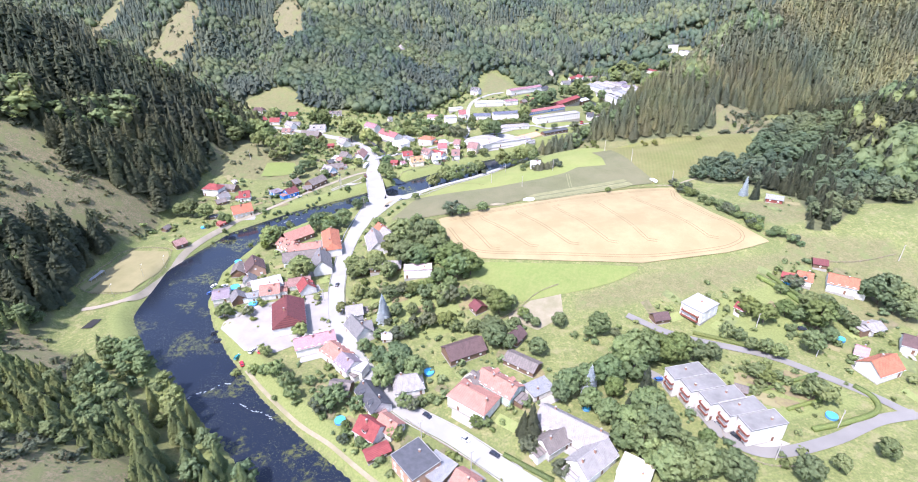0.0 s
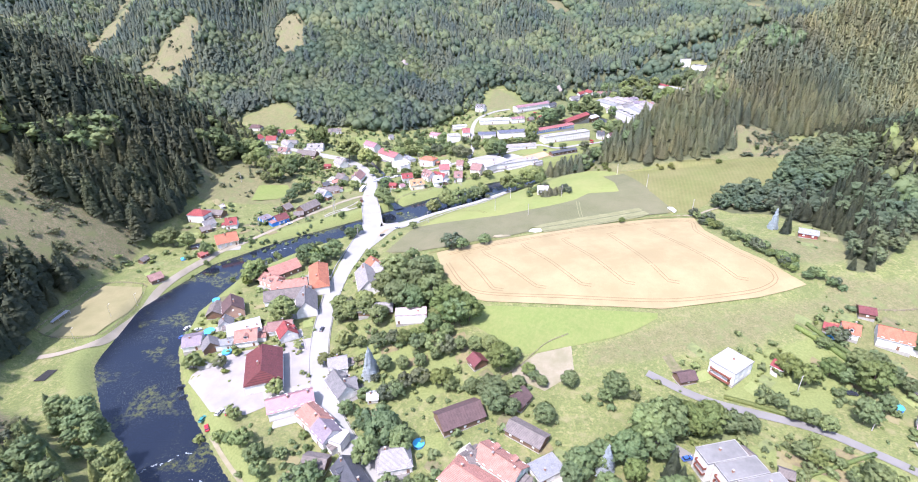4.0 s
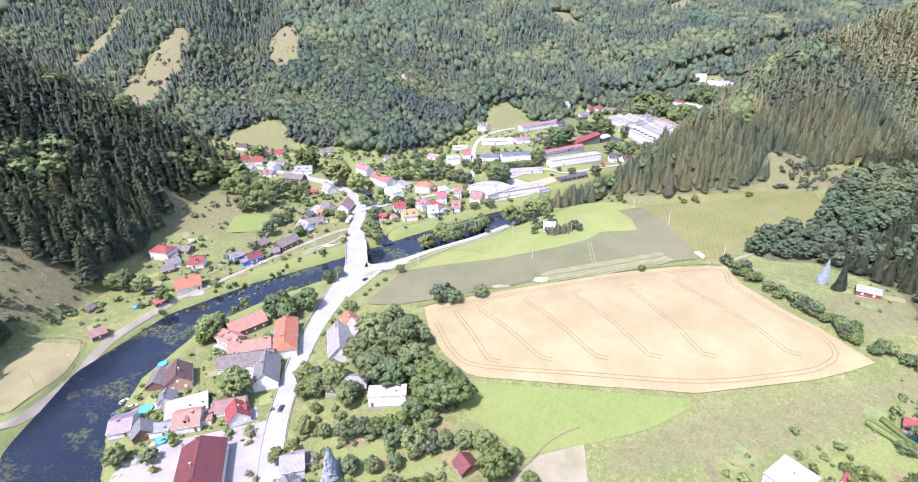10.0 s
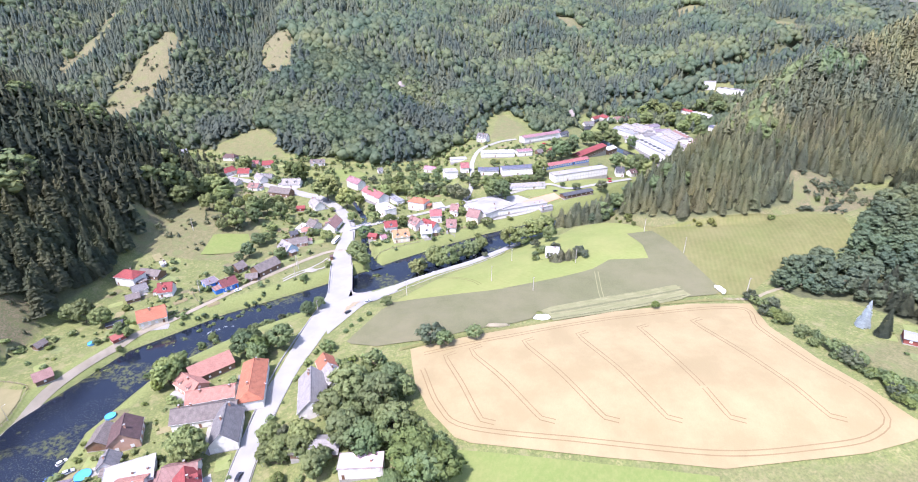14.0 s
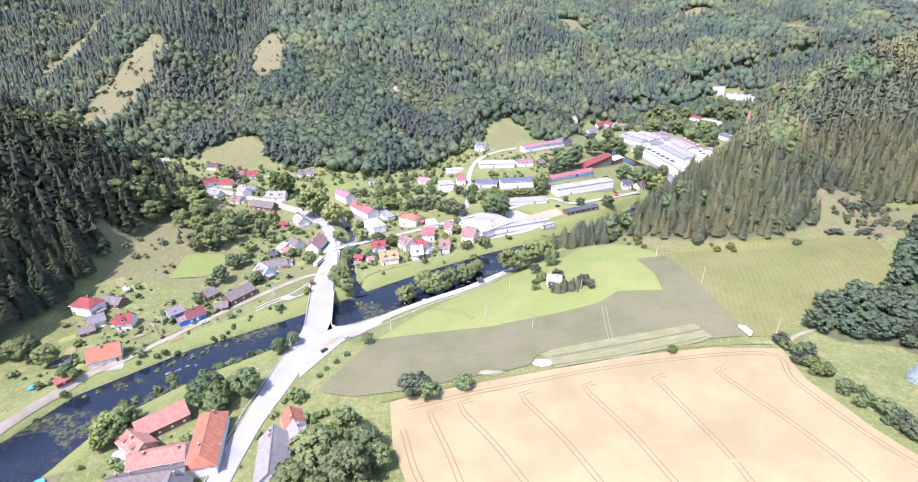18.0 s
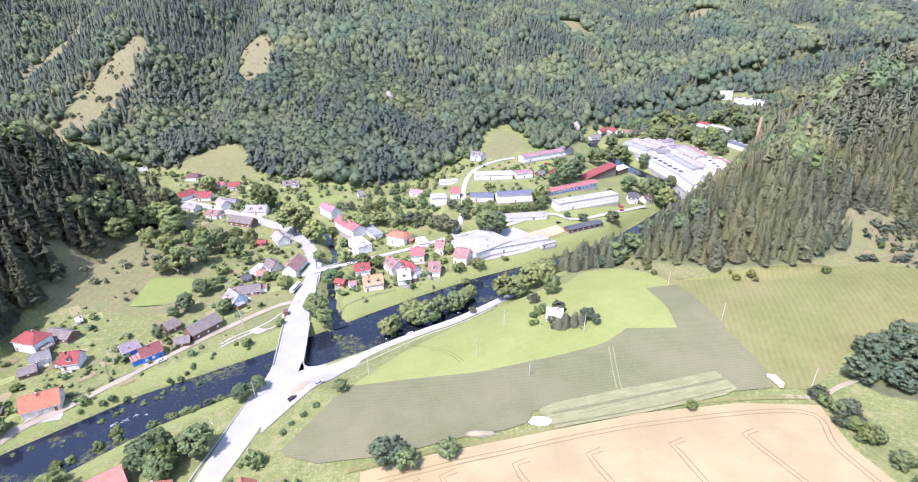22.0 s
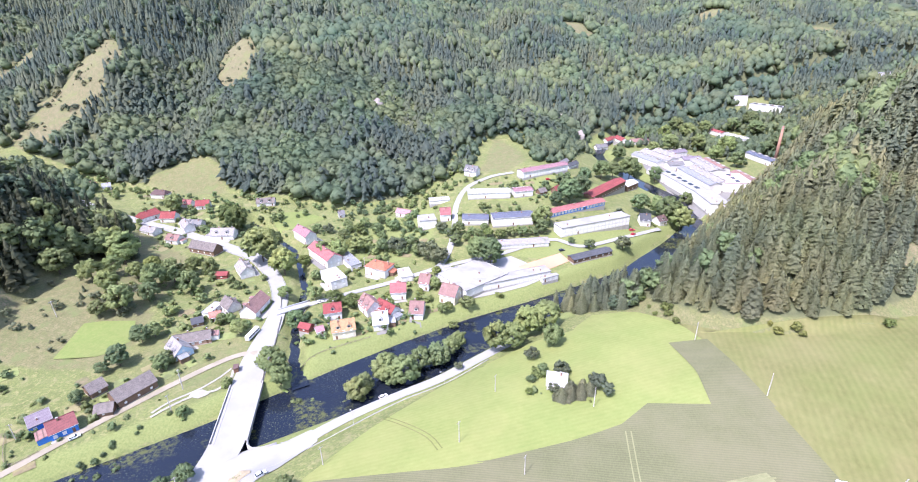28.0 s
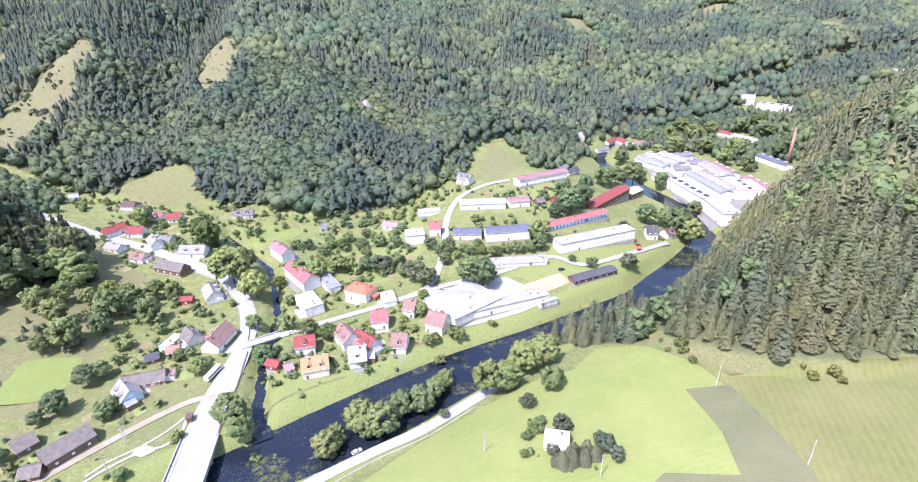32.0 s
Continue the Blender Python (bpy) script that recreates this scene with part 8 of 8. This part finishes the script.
for i, k in enumerate((0.12, 0.3, 0.36, 0.62, 0.68, 0.9)):
    ribbon("crop_row", [(66 + 3 * k, 331 + 12 * k), (105, 338 + 12.5 * k), (141, 346.5 + 10.5 * k)], 0.7, 0.62, M["crop" if i in (0, 3, 4) else "cropline"], "row of field crops", "crop row", across=2)
tracks("meadow_track", [(8, 402), (16, 395), (28, 384), (33, 376)], 0.28, M["hay"], "pale wheel tracks across the meadow", 1.8, 0.5)
ribbon("footpath", [(158, 343), (172, 341), (182, 346), (205, 352), (236, 352)], 1.8, 0.3, M["dirt"], "earth track along the field's edge", "path", across=3)
ribbon("field_edge", [(-8, 317), (20, 322.5), (60, 329.5), (100, 339.5), (140, 342.5), (166, 341.5)], 2.2, 0.3, M["hay"], "dry grass strip between wheat and crop", "verge", across=3)

# ---- garden beds ----
M["bed"] = surface("garden_bed", (0.24, 0.22, 0.09), (0.15, 0.12, 0.075), 1.6, 0.5, 0.95, 0.7, 0.12)
for i, (x, y, w, d, a) in enumerate(((132, 158, 14, 5, -30), (145, 150, 12, 6, -28), (138, 145, 10, 5, -25), (150, 160, 9, 4, -35), (12, 222, 10, 6, 15), (-12, 222, 12, 5, 10), (-25, 232, 9, 5, 12), (8, 235, 9, 4, 14),
                                     (-150, 384, 8, 5, 45), (-128, 380, 7, 4, 40), (-55, 165, 7, 4, -40), (-40, 150, 8, 4, -40), (-20, 560, 14, 6, -20), (0, 560, 10, 5, -20), (-30, 590, 12, 6, -15), (10, 580, 10, 6, -10),
                                     (-14, 468, 8, 3, 30), (6, 478, 8, 3, 30), (24, 490, 7, 3, 30), (70, 668, 14, 5, 10), (100, 668, 10, 5, 20), (-120, 490, 9, 5, 30), (170, 205, 10, 4, -50), (178, 192, 8, 4, -50), (40, 170, 6, 4, 20))):
    c, s = math.cos(math.radians(a)), math.sin(math.radians(a))
    patch("garden_bed", [(x + u * c - v * s, y + u * s + v * c) for u, v in ((-w / 2, -d / 2), (w / 2, -d / 2), (w / 2, d / 2), (-w / 2, d / 2))], 0.25, M["bed"], "planted kitchen garden bed with dark soil", "garden bed", 1.5)


# ---- garden plots and shrubs round the houses ----
M["bed"] = surface("garden_soil", (0.21, 0.165, 0.11), (0.10, 0.115, 0.045), 1.8, 0.35, 0.95, 0.6, 0.08)
M["herbs"] = surface("vegetable_rows", (0.20, 0.24, 0.085), (0.12, 0.135, 0.06), 2.2, 0.4, 0.95, 0.6, 0.1)
mottle(M["lawn"], 0.4, 0.6, 0.6, (0.29, 0.27, 0.13), 0.5)
PLOTS = (("vegetable_plot", M["bed"], "brown dug vegetable plot in a garden", "garden bed"), ("vegetable_plot", M["herbs"], "green rows of vegetables in a garden", "garden bed"),
         ("lawn", M["lawn"], "mown garden lawn beside a house", "lawn"), ("lawn", M["turf"], "sun-dried garden grass beside a house", "lawn"))
WAYS = [MAIN_ROAD, [(-46, 374), (-11, 404), (31, 431), (70, 462)], [(-76, 448), (-120, 397), (-165, 341), (-177, 311), (-186, 255)], [(92, 206), (144, 174), (183, 135), (205, 118)],
        [(84, 172), (101, 144), (112, 124), (145, 127), (184, 136)], [(-66, 489), (8, 530), (32, 562), (36, 629), (66, 682)], [(24, 538), (104, 571), (195, 604)]]
TAKEN = [(x, y, 0.5 * math.hypot(l, w) * 0.8) for x, y, a, l, w in HOUSE_SPOTS]


def free(x, y, size):
    """Whether a garden plot may lie here: off houses, roads, water and woods."""
    at = np.array([x]), np.array([y])
    if any(math.hypot(x - a, y - b) < c + size for a, b, c in TAKEN) or any(seg_dist(*at, w)[0][0] < 4.5 + size for w in WAYS):
        return False
    d, _, half = seg_dist(*at, RIVER)
    return d[0] > half[0] + 7 + size and masks_at(*at)[0][0] < 0.1 and not inside(*at, WHEAT)[0]


def gardens():
    r = random.Random(77)
    tufts = []
    plots = 0
    for x, y, turn, length, width in HOUSE_SPOTS:
        if y > 680 or length > 30:
            continue
        for _ in range(11):
            a, d = r.uniform(0, 6.28), max(length, width) * 0.5 + r.uniform(2, 13)
            px, py = x + d * math.cos(a), y + d * math.sin(a)
            if free(px, py, -1.0):
                tufts.append((px, py, r.choice((0.8, 1.0, 1.4, 2.0, 3.2))))
        for _ in range(5):
            a, d = math.radians(turn) + r.choice((0, 1, 2, 3)) * math.pi / 2, max(length, width) * 0.5 + r.uniform(4, 9)
            l, w = r.uniform(5, 11), r.uniform(4, 7)
            px, py = x + d * math.cos(a), y + d * math.sin(a)
            if plots < 150 and free(px, py, 0.42 * max(l, w)):
                c, s = math.cos(a + 0.01), math.sin(a + 0.01)
                name, m, label, category = r.choice(PLOTS)
                patch(name, [(px + u * c - v * s, py + u * s + v * c) for u, v in ((-l / 2, -w / 2), (l / 2, -w / 2), (l / 2, w / 2), (-l / 2, w / 2))], 0.16, m, label, category, 1.5)
                TAKEN.append((px, py, 0.4 * max(l, w)))
                plots += 1
    t = np.array(tufts)
    rr = np.random.default_rng(78)
    low = [broad_shape(rr, 4, 0.5, -0.1, 0.4, 0.4, 9) for _ in range(5)]
    half = rr.uniform(0, 1, len(t)) < 0.3
    for sel, m, label in ((half, M["lime"], "bright green shrubs and herbs in the house gardens"), (~half, M["broad"], "dark leafy shrubs in the house gardens")):
        q = t[sel]
        ob = grove("garden_shrubs", low, np.column_stack([q[:, :2], ground_z(q[:, 0], q[:, 1]) - 0.1]), q[:, 2], rr.uniform(0.8, 1.3, len(q)), q[:, 0], m, label)
        tagged(ob, category="shrubs")


gardens()


def woodland_edge():
    """Bushes and low trees thinning out from the foot of the northern wood, and old orchards below it."""
    x, y, r = scatter(-320, 150, 465, 730, 6.6, 91)
    foot = seg_dist(x, y, HILL_NORTH[2:12])[0]
    orchard = inside(x, y, [(-62, 520), (-20, 535), (18, 560), (22, 650), (-60, 650)]) | inside(x, y, [(45, 575), (140, 600), (140, 690), (60, 660)]) | inside(x, y, [(-240, 620), (-190, 590), (-110, 600), (-90, 640), (-160, 665), (-235, 670)]) | inside(x, y, [(-130, 470), (-90, 470), (-85, 530), (-125, 545)])
    sel = ((foot < 30) & (r.uniform(0, 1, x.shape) < 0.75 - foot / 50)) | (orchard & (r.uniform(0, 1, x.shape) < 0.48))
    for poly in PASTURES:
        sel &= ~inside(x, y, poly)
    keep = [i for i in np.where(sel)[0] if free(float(x[i]), float(y[i]), 0.5)]
    x, y = x[keep], y[keep]
    h = r.uniform(2.2, 7.0, x.shape)
    grove("woodland_edge", NEAR_BROAD, np.stack([x, y, ground_z(x, y) - 0.2], 1), h, r.uniform(0.9, 1.4, x.shape), r.uniform(0, 6.28, x.shape), M["broad"], "bushes and low trees along the edge of the wood")
    x, y, r = scatter(140, 330, 425, 480, 3.2, 92)
    rim = seg_dist(x, y, HILL_EAST[:10])[0]
    sel = (rim < 4) & (np.sin(x / 7.0) > 0.55) & (r.uniform(0, 1, x.shape) < 0.4)
    x, y = x[sel], y[sel]
    grove("woodland_edge", NEAR_BROAD, np.stack([x, y, ground_z(x, y) - 0.2], 1), r.uniform(2.0, 5.0, x.shape), r.uniform(0.9, 1.5, x.shape), r.uniform(0, 6.28, x.shape), M["lime"], "low bushes at the edge of the eastern wood")


woodland_edge()
